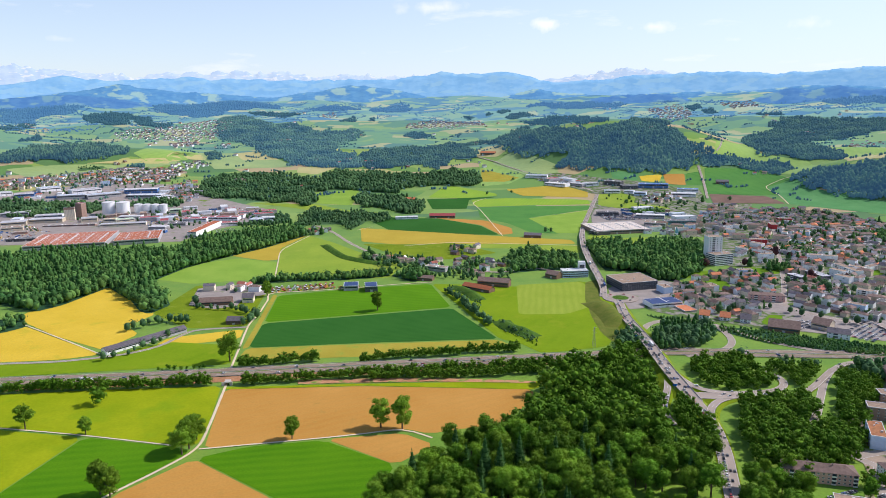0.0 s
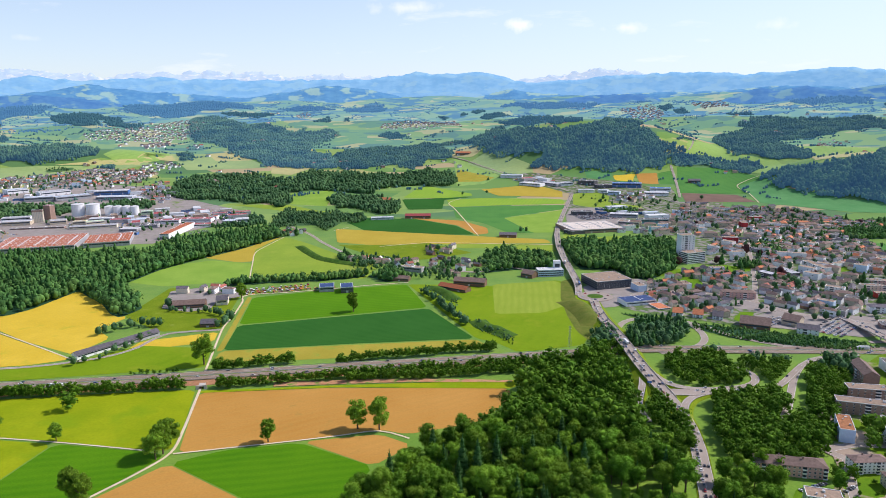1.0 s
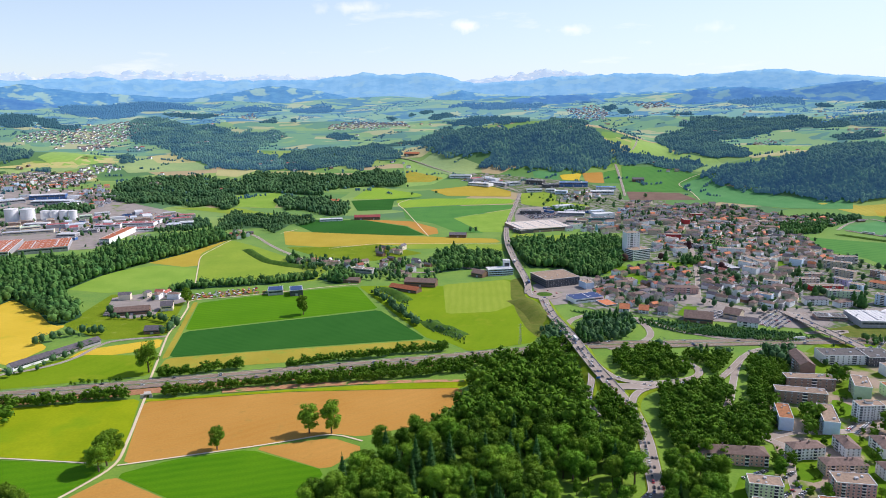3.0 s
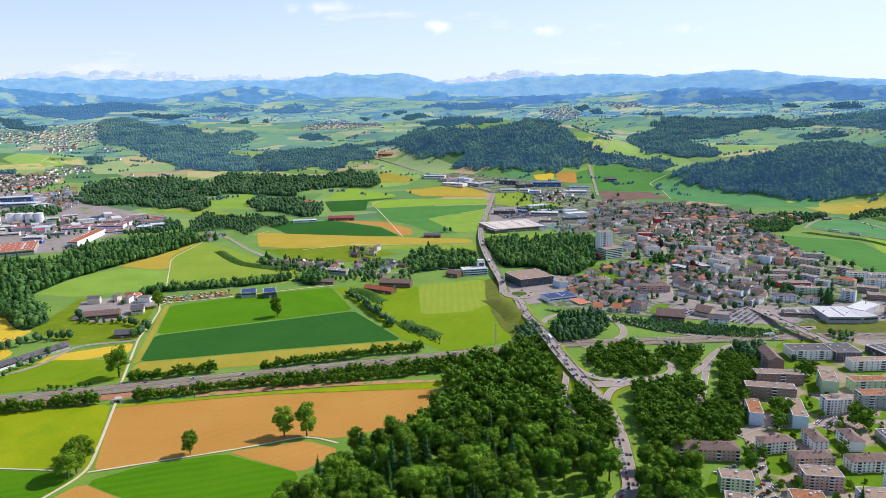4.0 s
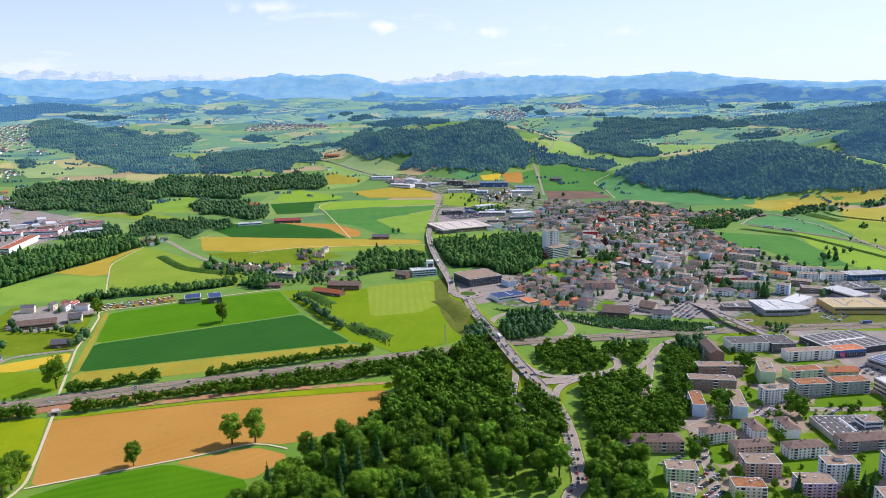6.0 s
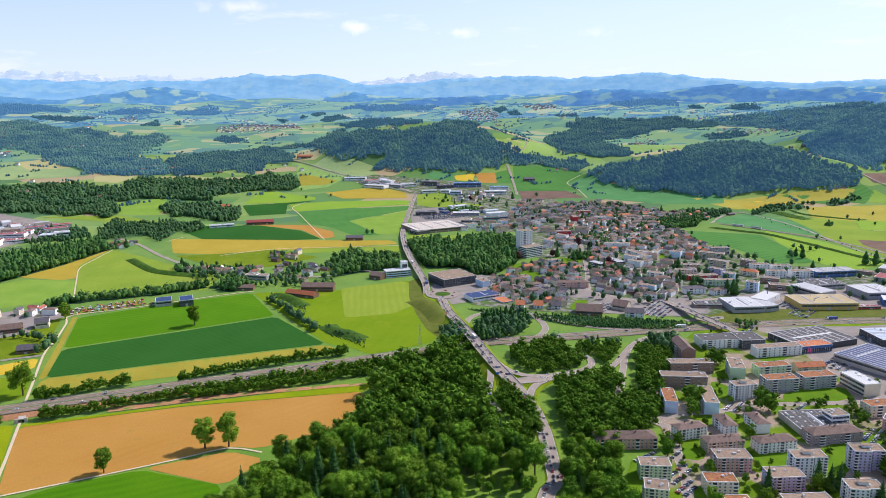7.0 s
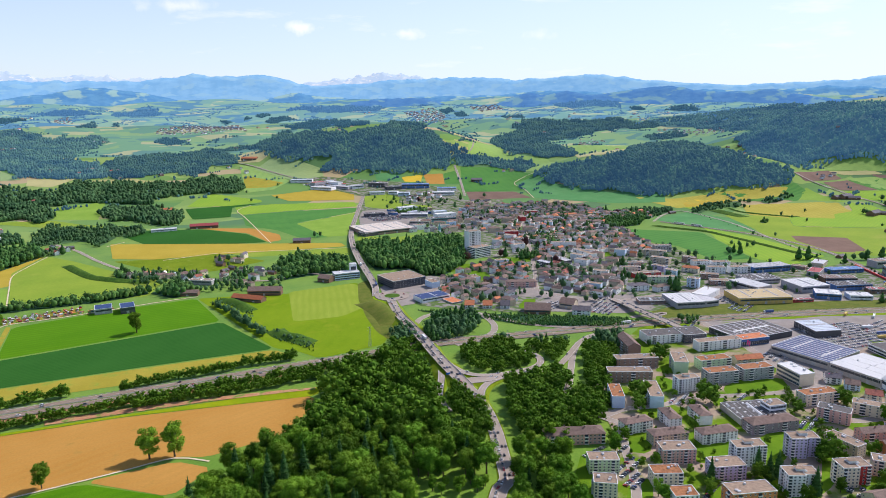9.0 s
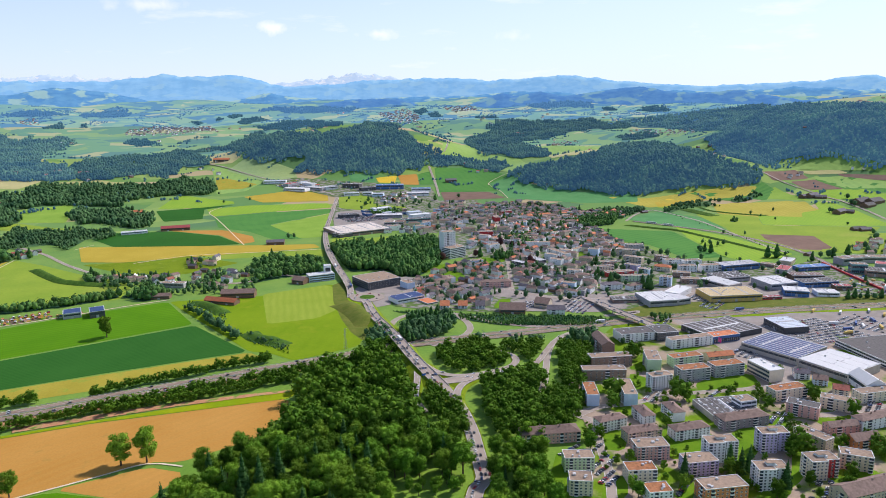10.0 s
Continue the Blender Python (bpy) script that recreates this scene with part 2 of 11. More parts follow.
HILL_WOOD = haze_glow(grow("hazy_hill_woods", (0.024, 0.068, 0.036), (0.12, 0.215, 0.06), 0.011, rough=0.9, fine=0.07, fine_mix=0.35, island=0.25, through_light=0.2), (0.022, 0.062, 0.132))
HIGH_WOOD = haze_glow(grow("hazy_high_hill_woods", (0.024, 0.068, 0.04), (0.15, 0.255, 0.085), 0.010, rough=0.9, fine=0.06, fine_mix=0.35, island=0.25, through_light=0.2), (0.03, 0.087, 0.182))
HAZE_WOOD = haze_glow(grow("blue_woods", (0.03, 0.08, 0.06), (0.06, 0.13, 0.07), 0.010, rough=0.9, fine=0.1, fine_mix=0.25, island=0.18, through_light=0.3), (0.033, 0.098, 0.19))
FAR_WOOD = haze_glow(grow("far_hazy_woods", (0.02, 0.06, 0.06), (0.045, 0.1, 0.07), 0.008, rough=0.9, fine=0.1, fine_mix=0.2, island=0.15), (0.055, 0.155, 0.33))
# Paler, bluer copies of the field materials: air haze put into their colour.
FAR_MEADOW = airy(grow("hazy_far_meadow", (0.20, 0.34, 0.06), (0.27, 0.40, 0.07), 0.006, fine=0.1, fine_mix=0.15, stripes=0.012, turn=20), (0.025, 0.05, 0.10))
FAR_PALE = airy(grow("hazy_pale_meadow", (0.24, 0.34, 0.11), (0.32, 0.40, 0.12), 0.006, fine=0.1, fine_mix=0.15), (0.03, 0.06, 0.12))
FAR_STRAW = airy(grow("hazy_far_grain", (0.42, 0.38, 0.13), (0.50, 0.44, 0.16), 0.006, fine=0.1, fine_mix=0.15), (0.03, 0.06, 0.12))
FAR_TAN = airy(grow("hazy_bare_soil", (0.42, 0.30, 0.17), (0.48, 0.37, 0.21), 0.008, fine=0.1, fine_mix=0.2), (0.03, 0.06, 0.12))


# MID_MEADOW, MID_LIME, MID_GREEN: bluer copies of near fields, slight haze in the colour.
MID_MEADOW = airy(grow("hazy_valley_meadow", (0.20, 0.30, 0.022), (0.26, 0.345, 0.03), 0.012, fine=0.2, fine_mix=0.14, spots=((0.27, 0.33, 0.04), 0.01, 0.56)), (0.006, 0.013, 0.026))
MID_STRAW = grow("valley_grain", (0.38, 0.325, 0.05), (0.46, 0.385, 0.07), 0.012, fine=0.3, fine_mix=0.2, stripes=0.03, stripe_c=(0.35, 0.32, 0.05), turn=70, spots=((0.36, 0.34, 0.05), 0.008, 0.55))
MID_LIME = airy(grow("hazy_young_crop", (0.22, 0.37, 0.025), (0.28, 0.40, 0.03), 0.014, fine=0.3, fine_mix=0.14, stripes=0.03, stripe_c=(0.19, 0.34, 0.03), turn=20), (0.006, 0.013, 0.026))
MID_GREEN = airy(grow("hazy_green_crop", (0.055, 0.19, 0.03), (0.085, 0.235, 0.036), 0.012, fine=0.3, fine_mix=0.16, stripes=0.02, stripe_c=(0.10, 0.25, 0.04), turn=75), (0.006, 0.013, 0.026))


def plain(name, c, rough=0.8, vary=0.12, per_object=0.0, metal=0.0, spec=0.3, scale=0.4):
    return grow(name, tuple(x * (1 - vary) for x in c), tuple(min(1, x * (1 + vary)) for x in c), scale, rough, 2.5, 0.08, per_object=per_object, metal=metal, spec=spec)


WALLS = dict(
    white=plain("white_render", (0.82, 0.815, 0.82), vary=0.06), cream=plain("cream_render", (0.72, 0.63, 0.49), vary=0.06), beige=plain("beige_render", (0.55, 0.46, 0.34)),
    pink=plain("pink_render", (0.63, 0.37, 0.32), vary=0.06), lavender=plain("lavender_render", (0.54, 0.47, 0.68), vary=0.06), purple=plain("mauve_render", (0.30, 0.24, 0.27)),
    green=plain("pale_green_render", (0.52, 0.65, 0.43), vary=0.06), brick=plain("brown_brick", (0.32, 0.21, 0.165)), grey=plain("grey_cladding", (0.38, 0.37, 0.38)),
    dark=plain("dark_cladding", (0.09, 0.09, 0.095)), blue=plain("blue_cladding", (0.07, 0.16, 0.36)), red=plain("red_cladding", (0.50, 0.05, 0.05)),
    orange=plain("orange_render", (0.62, 0.24, 0.1)), yellow=plain("yellow_cladding", (0.60, 0.42, 0.12)), teal=plain("teal_glass_cladding", (0.12, 0.32, 0.34), 0.3),
    skyblue=plain("light_blue_render", (0.56, 0.67, 0.82), vary=0.06), timber=plain("weathered_timber", (0.20, 0.12, 0.075)), concrete=CONCRETE)
ROOFS = dict(
    tile=plain("brown_tiles", (0.205, 0.138, 0.112), 0.85, 0.25, 0.15), darktile=plain("dark_tiles", (0.132, 0.118, 0.132), 0.85, 0.25, 0.2), red=plain("red_tiles", (0.36, 0.12, 0.085), 0.85, 0.25, 0.15),
    orange=plain("orange_tiles", (0.52, 0.18, 0.08), 0.85, 0.2, 0.1), flat=plain("gravel_roof", (0.295, 0.212, 0.15), 0.95, 0.25, 0.1), rust=plain("rust_planted_roof", (0.33, 0.14, 0.06), 0.95, 0.35),
    white=plain("white_membrane_roof", (0.62, 0.615, 0.605), 0.7, 0.05), grey=plain("grey_sheet_roof", (0.47, 0.46, 0.47), 0.6, 0.15, 0.1), dark=plain("bitumen_roof", (0.115, 0.105, 0.10), 0.9, 0.25),
    blue=plain("blue_sheet_roof", (0.09, 0.22, 0.52), 0.5, 0.1), sand=plain("sand_coloured_roof", (0.72, 0.62, 0.52), 0.8, 0.1), metal=plain("pale_metal_roof", (0.55, 0.60, 0.66), 0.4, 0.08), maroon=plain("maroon_sheet_roof", (0.35, 0.07, 0.07), 0.7, 0.2),
    yellow=plain("ochre_roof", (0.55, 0.42, 0.22), 0.8, 0.15), green=plain("pale_green_roof", (0.52, 0.65, 0.43), 0.8, 0.15), brick=plain("weathered_red_roof", (0.41, 0.125, 0.055), 0.9, 0.2))
GLASS = plain("window_glass", (0.05, 0.06, 0.075), 0.12, 0.2, 0.3, spec=0.6)
TRIM = plain("white_trim", (0.76, 0.75, 0.73))
PANEL = plain("solar_cells", (0.035, 0.065, 0.17), 0.45, 0.2, spec=0.35)
STEEL = plain("galvanised_steel", (0.45, 0.46, 0.48), 0.45, 0.1, metal=0.6)
RUBBER = plain("tyre_rubber", (0.03, 0.03, 0.03))
SIGN_BLUE = plain("blue_sign", (0.03, 0.16, 0.5))
FLAG_PINK = plain("pink_banner", (0.75, 0.06, 0.25))
CAR_PAINTS = [plain("car_white", (0.75, 0.75, 0.75), 0.3, 0.03, spec=0.6), plain("car_black", (0.025, 0.025, 0.03), 0.3, 0.1, spec=0.6), plain("car_silver", (0.45, 0.46, 0.48), 0.3, 0.05, metal=0.5),
              plain("car_blue", (0.05, 0.10, 0.28), 0.3, 0.1, spec=0.6), plain("car_red", (0.45, 0.03, 0.03), 0.3, 0.1, spec=0.6), plain("car_grey", (0.12, 0.125, 0.13), 0.3, 0.1, spec=0.6)]


# ---- ground ----
# hills: bearing, distance, height, half width across and along
HILLS = ((13.6, 2880, 108, 430, 330), (36.8, 2440, 84, 400, 230), (54, 3080, 165, 640, 480), (30.5, 2800, 30, 330, 200), (-26.5, 2950, 32, 330, 160))


def rise(x, y):
    """The ground's height: flat valley, climbing towards the mountains, with a few wooded hills."""
    r = math.hypot(x, y)
    # the climb squeezes distant land within 5 km, shaped to fit the camera's view
    u = max(0.0, r - 1900.0)
    z = 0.137 * u * u / (u + 600.0)
    w = min(1.0, max(0.0, (r - 2600.0) / 700.0))
    if w:
        z += 12.0 * w * (math.sin(x * 0.0041 + 1.3 * math.sin(y * 0.0023)) * math.cos(y * 0.0071 + 0.8) + 0.45 * math.sin(x * 0.0105 + y * 0.0092))
    for a, d, h, sa, sl in HILLS:
        cx, cy = math.sin(radians(a)), math.cos(radians(a))
        along, across = (x * cx + y * cy - d) / sl, (x * cy - y * cx) / sa
        q = along * along + across * across
        if q < 3:
            z += h * math.exp(-q * q)
    return z


def lift(x, y, layer):
    return rise(x, y) + layer * (0.15 + max(0.0, math.hypot(x, y) - 1600.0) * 0.0003)


def mesh_object(name, verts, faces, mats, parent=None, label="", index=None, smooth=False):
    me = bpy.data.meshes.new(name)
    me.from_pydata(verts, [], faces)
    for m in (mats if isinstance(mats, (list, tuple)) else [mats]):
        me.materials.append(m)
    if index is not None:
        me.polygons.foreach_set("material_index", index)
    if smooth:
        me.polygons.foreach_set("use_smooth", [True] * len(me.polygons))
    ob = new(name, me)
    if parent:
        ob.parent = parent
    if label:
        ob["label"] = label
    return ob


def patchwork():
    """The ground sheet: meadow near by, a mosaic of meadows and fields farther out."""
    m = grow("ground_meadow", (0.13, 0.25, 0.022), (0.20, 0.31, 0.03), 0.015, fine=0.4, fine_mix=0.3)
    n, l = m.node_tree.nodes, m.node_tree.links
    p = n["Principled BSDF"]
    base = p.inputs["Base Color"].links[0].from_socket
    geo = n.new("ShaderNodeNewGeometry")
    warp = n.new("ShaderNodeTexNoise")
    warp.inputs["Scale"].default_value = 0.004
    l.new(geo.outputs["Position"], warp.inputs["Vector"])
    add = n.new("ShaderNodeVectorMath")
    add.operation = "MULTIPLY_ADD"
    add.inputs[1].default_value = (90, 90, 0)
    l.new(warp.outputs["Color"], add.inputs[0])
    l.new(geo.outputs["Position"], add.inputs[2])
    mp = n.new("ShaderNodeMapping")
    mp.inputs["Scale"].default_value = (0.0048, 0.0085, 0.0)
    mp.inputs["Rotation"].default_value = (0, 0, radians(14))
    l.new(add.outputs[0], mp.inputs["Vector"])
    vo = n.new("ShaderNodeTexVoronoi")
    vo.inputs["Scale"].default_value, vo.distance = 1.0, "MANHATTAN"
    l.new(mp.outputs["Vector"], vo.inputs["Vector"])
    sep = n.new("ShaderNodeSeparateColor")
    l.new(vo.outputs["Color"], sep.inputs[0])
    ramp = n.new("ShaderNodeValToRGB")
    ramp.color_ramp.interpolation = "CONSTANT"
    els = ramp.color_ramp.elements
    tones = ((0.0, (0.15, 0.27, 0.035)), (0.2, (0.20, 0.31, 0.05)), (0.4, (0.12, 0.24, 0.04)), (0.55, (0.24, 0.34, 0.06)), (0.7, (0.38, 0.36, 0.11)), (0.8, (0.10, 0.20, 0.05)), (0.9, (0.42, 0.32, 0.15)))
    els[0].position, els[0].color = tones[0][0], (*tones[0][1], 1)
    els[1].position, els[1].color = tones[1][0], (*tones[1][1], 1)
    for at, c in tones[2:]:
        els.new(at).color = (*c, 1)
    l.new(sep.outputs[0], ramp.inputs["Fac"])
    ln = n.new("ShaderNodeVectorMath")
    ln.operation = "LENGTH"
    l.new(geo.outputs["Position"], ln.inputs[0])
    far = n.new("ShaderNodeMapRange")
    far.inputs["From Min"].default_value, far.inputs["From Max"].default_value = 1720, 1800
    l.new(ln.outputs["Value"], far.inputs["Value"])
    mix = n.new("ShaderNodeMixRGB")
    l.new(far.outputs["Result"], mix.inputs["Fac"])
    l.new(base, mix.inputs["Color1"])
    l.new(ramp.outputs["Color"], mix.inputs["Color2"])
    l.new(mix.outputs["Color"], p.inputs["Base Color"])
    # bluish sheen laid over the whole sheet in place of distant air haze
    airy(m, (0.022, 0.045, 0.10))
    return m


def build_ground():
    radii = [0, 60, 150, 300, 500, 800, 1100, 1500, 1800] + [1880 + 20 * i for i in range(152)]
    turns = [-40 + 0.4 * k for k in range(256)] + [62 + 6 * k for k in range(1, 43)]
    steps = len(turns)
    verts, faces = [(0.0, 0.0, 0.0)], []
    for r in radii[1:]:
        for t in turns:
            x, y = r * math.sin(radians(t)), r * math.cos(radians(t))
            verts.append((x, y, rise(x, y)))
    for k in range(steps):
        faces.append((0, 1 + (k + 1) % steps, 1 + k))
    for j in range(len(radii) - 2):
        o = 1 + j * steps
        for k in range(steps):
            k2 = (k + 1) % steps
            faces.append((o + k, o + k2, o + steps + k2, o + steps + k))
    tagged(mesh_object("ground", verts, faces, patchwork(), smooth=True), "green valley floor of meadows and fields rising to hills", "ground", kind="structure")


build_ground()


def drape(name, poly, mat, layer, label, category, kind="structure"):
    """A sheet with the outline poly, laid on the ground."""
    bm = bmesh.new()
    f = bm.faces.new([bm.verts.new((x, y, 0)) for x, y in poly])
    f.normal_update()
    if f.normal.z < 0:
        f.normal_flip()
        f.normal_update()
    bmesh.ops.triangulate(bm, faces=bm.faces[:])
    far = max(math.hypot(x, y) for x, y in poly)
    if far > 1850:
        for axis in (0, 1):
            lo, hi = min(p[axis] for p in poly), max(p[axis] for p in poly)
            c = math.ceil(lo / 25) * 25
            while c < hi:
                no = [0, 0, 0]
                no[axis] = 1
                co = [0, 0, 0]
                co[axis] = c
                bmesh.ops.bisect_plane(bm, geom=bm.verts[:] + bm.edges[:] + bm.faces[:], plane_co=co, plane_no=no)
                c += 25
    for v in bm.verts:
        v.co.z = lift(v.co.x, v.co.y, layer)
    me = bpy.data.meshes.new(name)
    bm.to_mesh(me)
    bm.free()
    me.materials.append(mat)
    return tagged(new(name, me), label, category, kind=kind)


def soften(poly, n=2):
    """Rounds the corners of a field a little and makes its edges slightly uneven."""
    out = []
    for i, (x, y) in enumerate(poly):
        px, py = poly[i - 1]
        qx, qy = poly[(i + 1) % len(poly)]
        for (ax, ay) in ((px, py), (qx, qy)):
            d = math.hypot(ax - x, ay - y) or 1
            k = min(6.0, d * 0.2) / d
            out.append((x + (ax - x) * k, y + (ay - y) * k))
    return out


FIELD_WORDS = {}


def field(mat, label, *xy):
    poly = [(xy[i], xy[i + 1]) for i in range(0, len(xy), 2)]
    FIELD_WORDS[label] = FIELD_WORDS.get(label, 0) + 1
    return drape("field", soften(poly), mat, 1 + 0.12 * (sum(FIELD_WORDS.values()) % 9), label, "field")


def smooth_line(pts, step=8.0):
    """Points every few metres on a smooth curve through pts (x, y, height above the ground)."""
    out = []
    for i in range(len(pts) - 1):
        p0, p1, p2, p3 = pts[max(0, i - 1)], pts[i], pts[i + 1], pts[min(len(pts) - 1, i + 2)]
        n = max(1, int(math.hypot(p2[0] - p1[0], p2[1] - p1[1]) / step))
        for k in range(n):
            t = k / n
            out.append(tuple(0.5 * (2 * b + (c - a) * t + (2 * a - 5 * b + 4 * c - d) * t * t + (3 * b - a - 3 * c + d) * t ** 3) for a, b, c, d in zip(p0, p1, p2, p3)))
    out.append(pts[-1])
    return out


def sides(line):
    """For each point of a line the unit vector to its left."""
    res = []
    for i in range(len(line)):
        a, b = line[max(0, i - 1)], line[min(len(line) - 1, i + 1)]
        d = math.hypot(b[0] - a[0], b[1] - a[1]) or 1
        res.append((-(b[1] - a[1]) / d, (b[0] - a[0]) / d))
    return res


def ribbon(name, line, left, right, mat, layer, parent=None, thick=0.0, dash=None, label=""):
    """A strip between two offsets from a line; thick gives it sides, dash = (on, off) in points breaks it."""
    s = sides(line)
    verts, faces = [], []
    for (x, y, h), (nx, ny) in zip(line, s):
        for o in (left, right):
            vx, vy = x + nx * o, y + ny * o
            verts.append((vx, vy, lift(x, y, layer) + h))
        if thick:
            for o in (left, right):
                verts.append((x + nx * o, y + ny * o, lift(x, y, layer) + h - thick))
    k = 4 if thick else 2
    for i in range(len(line) - 1):
        if dash and i % (dash[0] + dash[1]) >= dash[0]:
            continue
        a, b = i * k, (i + 1) * k
        faces.append((a, a + 1, b + 1, b))
        if thick:
            faces += [(a + 2, a, b, b + 2), (a + 1, a + 3, b + 3, b + 1)]
    if thick:
        e = (len(line) - 1) * k
        faces += [(0, 2, 3, 1), (e, e + 1, e + 3, e + 2)]
    return mesh_object(name, verts, faces, mat, parent, label)


def triples(xyz):
    return [(xyz[i], xyz[i + 1], xyz[i + 2]) for i in range(0, len(xyz), 3)]


def pairs(xy):
    return [(xy[i], xy[i + 1], 0.0) for i in range(0, len(xy), 2)]


LANES = []


def lane(kind, width, label, *xy):
    """A lane or path on the ground."""
    mat = {"gravel": GRAVEL, "asphalt": ASPHALT, "ballast": RAIL_BED}[kind]
    line = smooth_line(pairs(xy))
    LANES.append(line)
    level = 3.7 + 0.025 * len(LANES)
    ob = ribbon("road", line, width / 2, -width / 2, mat, level, thick=0.04)
    if kind == "asphalt" and width > 5:
        for o in (width / 2 - 0.35, -width / 2 + 0.35):
            ribbon("edge_line", line, o + 0.12, o - 0.12, PAINT, level + 0.2, ob)
    if kind == "ballast":
        for o in (-2.4, -0.95, 0.95, 2.4):
            ribbon("rail", line, o + 0.12, o - 0.12, STEEL, level + 0.2, ob, thick=0.2)
    return tagged(ob, label, "road", kind="structure")


def empty(name, x, y, z, yaw=0.0):
    ob = new(name)
    ob.matrix_world = pose(x, y, z, 0, 0, yaw)
    ob.empty_display_size = 0.5
    return ob


# ---- trees ----
def leaf_cloud(rng, lobes, count, size, drop=0.25):
    """Many small tilted leaf clumps on the outside of overlapping lobes (x, y, z, rx, rz)."""
    w = np.array([l[3] * l[3] for l in lobes])
    pick = rng.choice(len(lobes), count, p=w / w.sum())
    L = np.array(lobes)[pick]
    d = rng.normal(size=(count, 3))
    d[:, 2] = np.where(d[:, 2] < 0, d[:, 2] * (1 - drop), d[:, 2])
    d /= np.linalg.norm(d, axis=1)[:, None]
    c = L[:, :3] + d * L[:, [3, 3, 4]] * rng.triangular(0.55, 1.0, 1.16, count)[:, None]
    nrm = d + rng.normal(scale=0.32, size=(count, 3))
    nrm /= np.linalg.norm(nrm, axis=1)[:, None]
    u = np.cross(nrm, rng.normal(size=(count, 3)))
    u /= np.linalg.norm(u, axis=1)[:, None]
    v = np.cross(nrm, u)
    s = size * rng.uniform(0.6, 1.35, count)[:, None]
    k = rng.uniform(0.55, 1.0, (count, 1))
    quad = np.stack([c + u * s, c + v * s * k + nrm * s * 0.25, c - u * s * 0.8, c - v * s * k + nrm * s * 0.2], 1)
    return quad.reshape(-1, 3)


def blob(rng, x, y, z, rx, rz, seg=8, rings=5):
    """A rough closed core inside a lobe."""
    verts, faces = [(x, y, z - rz)], []
    for j in range(1, rings):
        a = math.pi * j / rings - math.pi / 2
        for k in range(seg):
            b = 2 * math.pi * k / seg
            q = rng.uniform(0.85, 1.1)
            verts.append((x + rx * q * math.cos(a) * math.cos(b), y + rx * q * math.cos(a) * math.sin(b), z + rz * q * math.sin(a)))
    verts.append((x, y, z + rz))
    top = len(verts) - 1
    for k in range(seg):
        k2 = (k + 1) % seg
        faces.append((0, 1 + k2, 1 + k))
        faces.append((top, top - seg + k, top - seg + k2))
        for j in range(rings - 2):
            o = 1 + j * seg
            faces.append((o + k, o + k2, o + seg + k2, o + seg + k))
    return verts, faces


def tube(p, q, r1, r2, n=6):
    """A tapered limb from p to q."""
    p, q = Vector(p), Vector(q)
    m = (q - p).to_track_quat("Z", "Y").to_matrix()
    verts = [tuple(c + m @ Vector((r * math.cos(2 * math.pi * k / n), r * math.sin(2 * math.pi * k / n), 0))) for c, r in ((p, r1), (q, r2)) for k in range(n)]
    faces = [(k, (k + 1) % n, n + (k + 1) % n, n + k) for k in range(n)] + [tuple(range(2 * n - 1, n - 1, -1))]
    return verts, faces


def gather(pieces):
    verts, faces = [], []
    for v, f in pieces:
        o = len(verts)
        verts += v
        faces += [tuple(i + o for i in g) for g in f]
    return verts, faces


def tree_lobes(rng, height, radius, airy=0.0, low=0.3, count=11):
    lobes = []
    mid, half = height * (0.5 + low / 2), height * (0.5 - low / 2)
    for k in range(count):
        a = 2.4 * k + rng.uniform(-0.5, 0.5)
        h = rng.uniform(-0.75, 0.8)
        reach = radius * math.sqrt(max(0.05, 1 - h * h)) * rng.uniform(0.35, 0.7 + airy * 0.25)
        rr = radius * rng.uniform(0.34, 0.52) * (1 - airy * 0.25) * (11 / count) ** 0.4
        lobes.append((reach * math.cos(a), reach * math.sin(a), mid + h * (half - rr * 0.8), rr, rr * 0.85))
    lobes.append((0, 0, mid, radius * 0.55 * (1 - airy * 0.2), half * 0.8))
    return lobes


def make_tree(seed, height, radius, count, size, mat, label, airy=0.0, low=0.25, lobe_count=11):
    """A broadleaf tree of trunk with limbs and a crown of leaf clumps."""
    rng = np.random.default_rng(seed)
    tree = empty("tree", 0, 0, -500)
    lobes = tree_lobes(rng, height, radius, airy, low, lobe_count)
    limbs = [tube((0, 0, -0.3), (0.1, 0, height * 0.62), height * 0.026, height * 0.012, 7)]
    for l in lobes[:6]:
        limbs.append(tube((0.05, 0, height * (0.22 + 0.12 * rng.random())), (l[0] * 0.9, l[1] * 0.9, l[2]), height * 0.011, height * 0.004, 5))
    v, f = gather(limbs)
    mesh_object("trunk", v, f, BARK, tree)
    v, f = gather([blob(rng, *l[:3], l[3] * (0.64 - 0.5 * airy), l[4] * (0.64 - 0.5 * airy), 7, 4) for l in lobes])
    q = leaf_cloud(rng, lobes, count, size)
    o = len(v)
    v += [tuple(p) for p in q.tolist()]
    f += [(o + 4 * i, o + 4 * i + 1, o + 4 * i + 2, o + 4 * i + 3) for i in range(count)]
    mesh_object("crown", v, f, mat, tree)
    return tagged(tree, label, "tree")


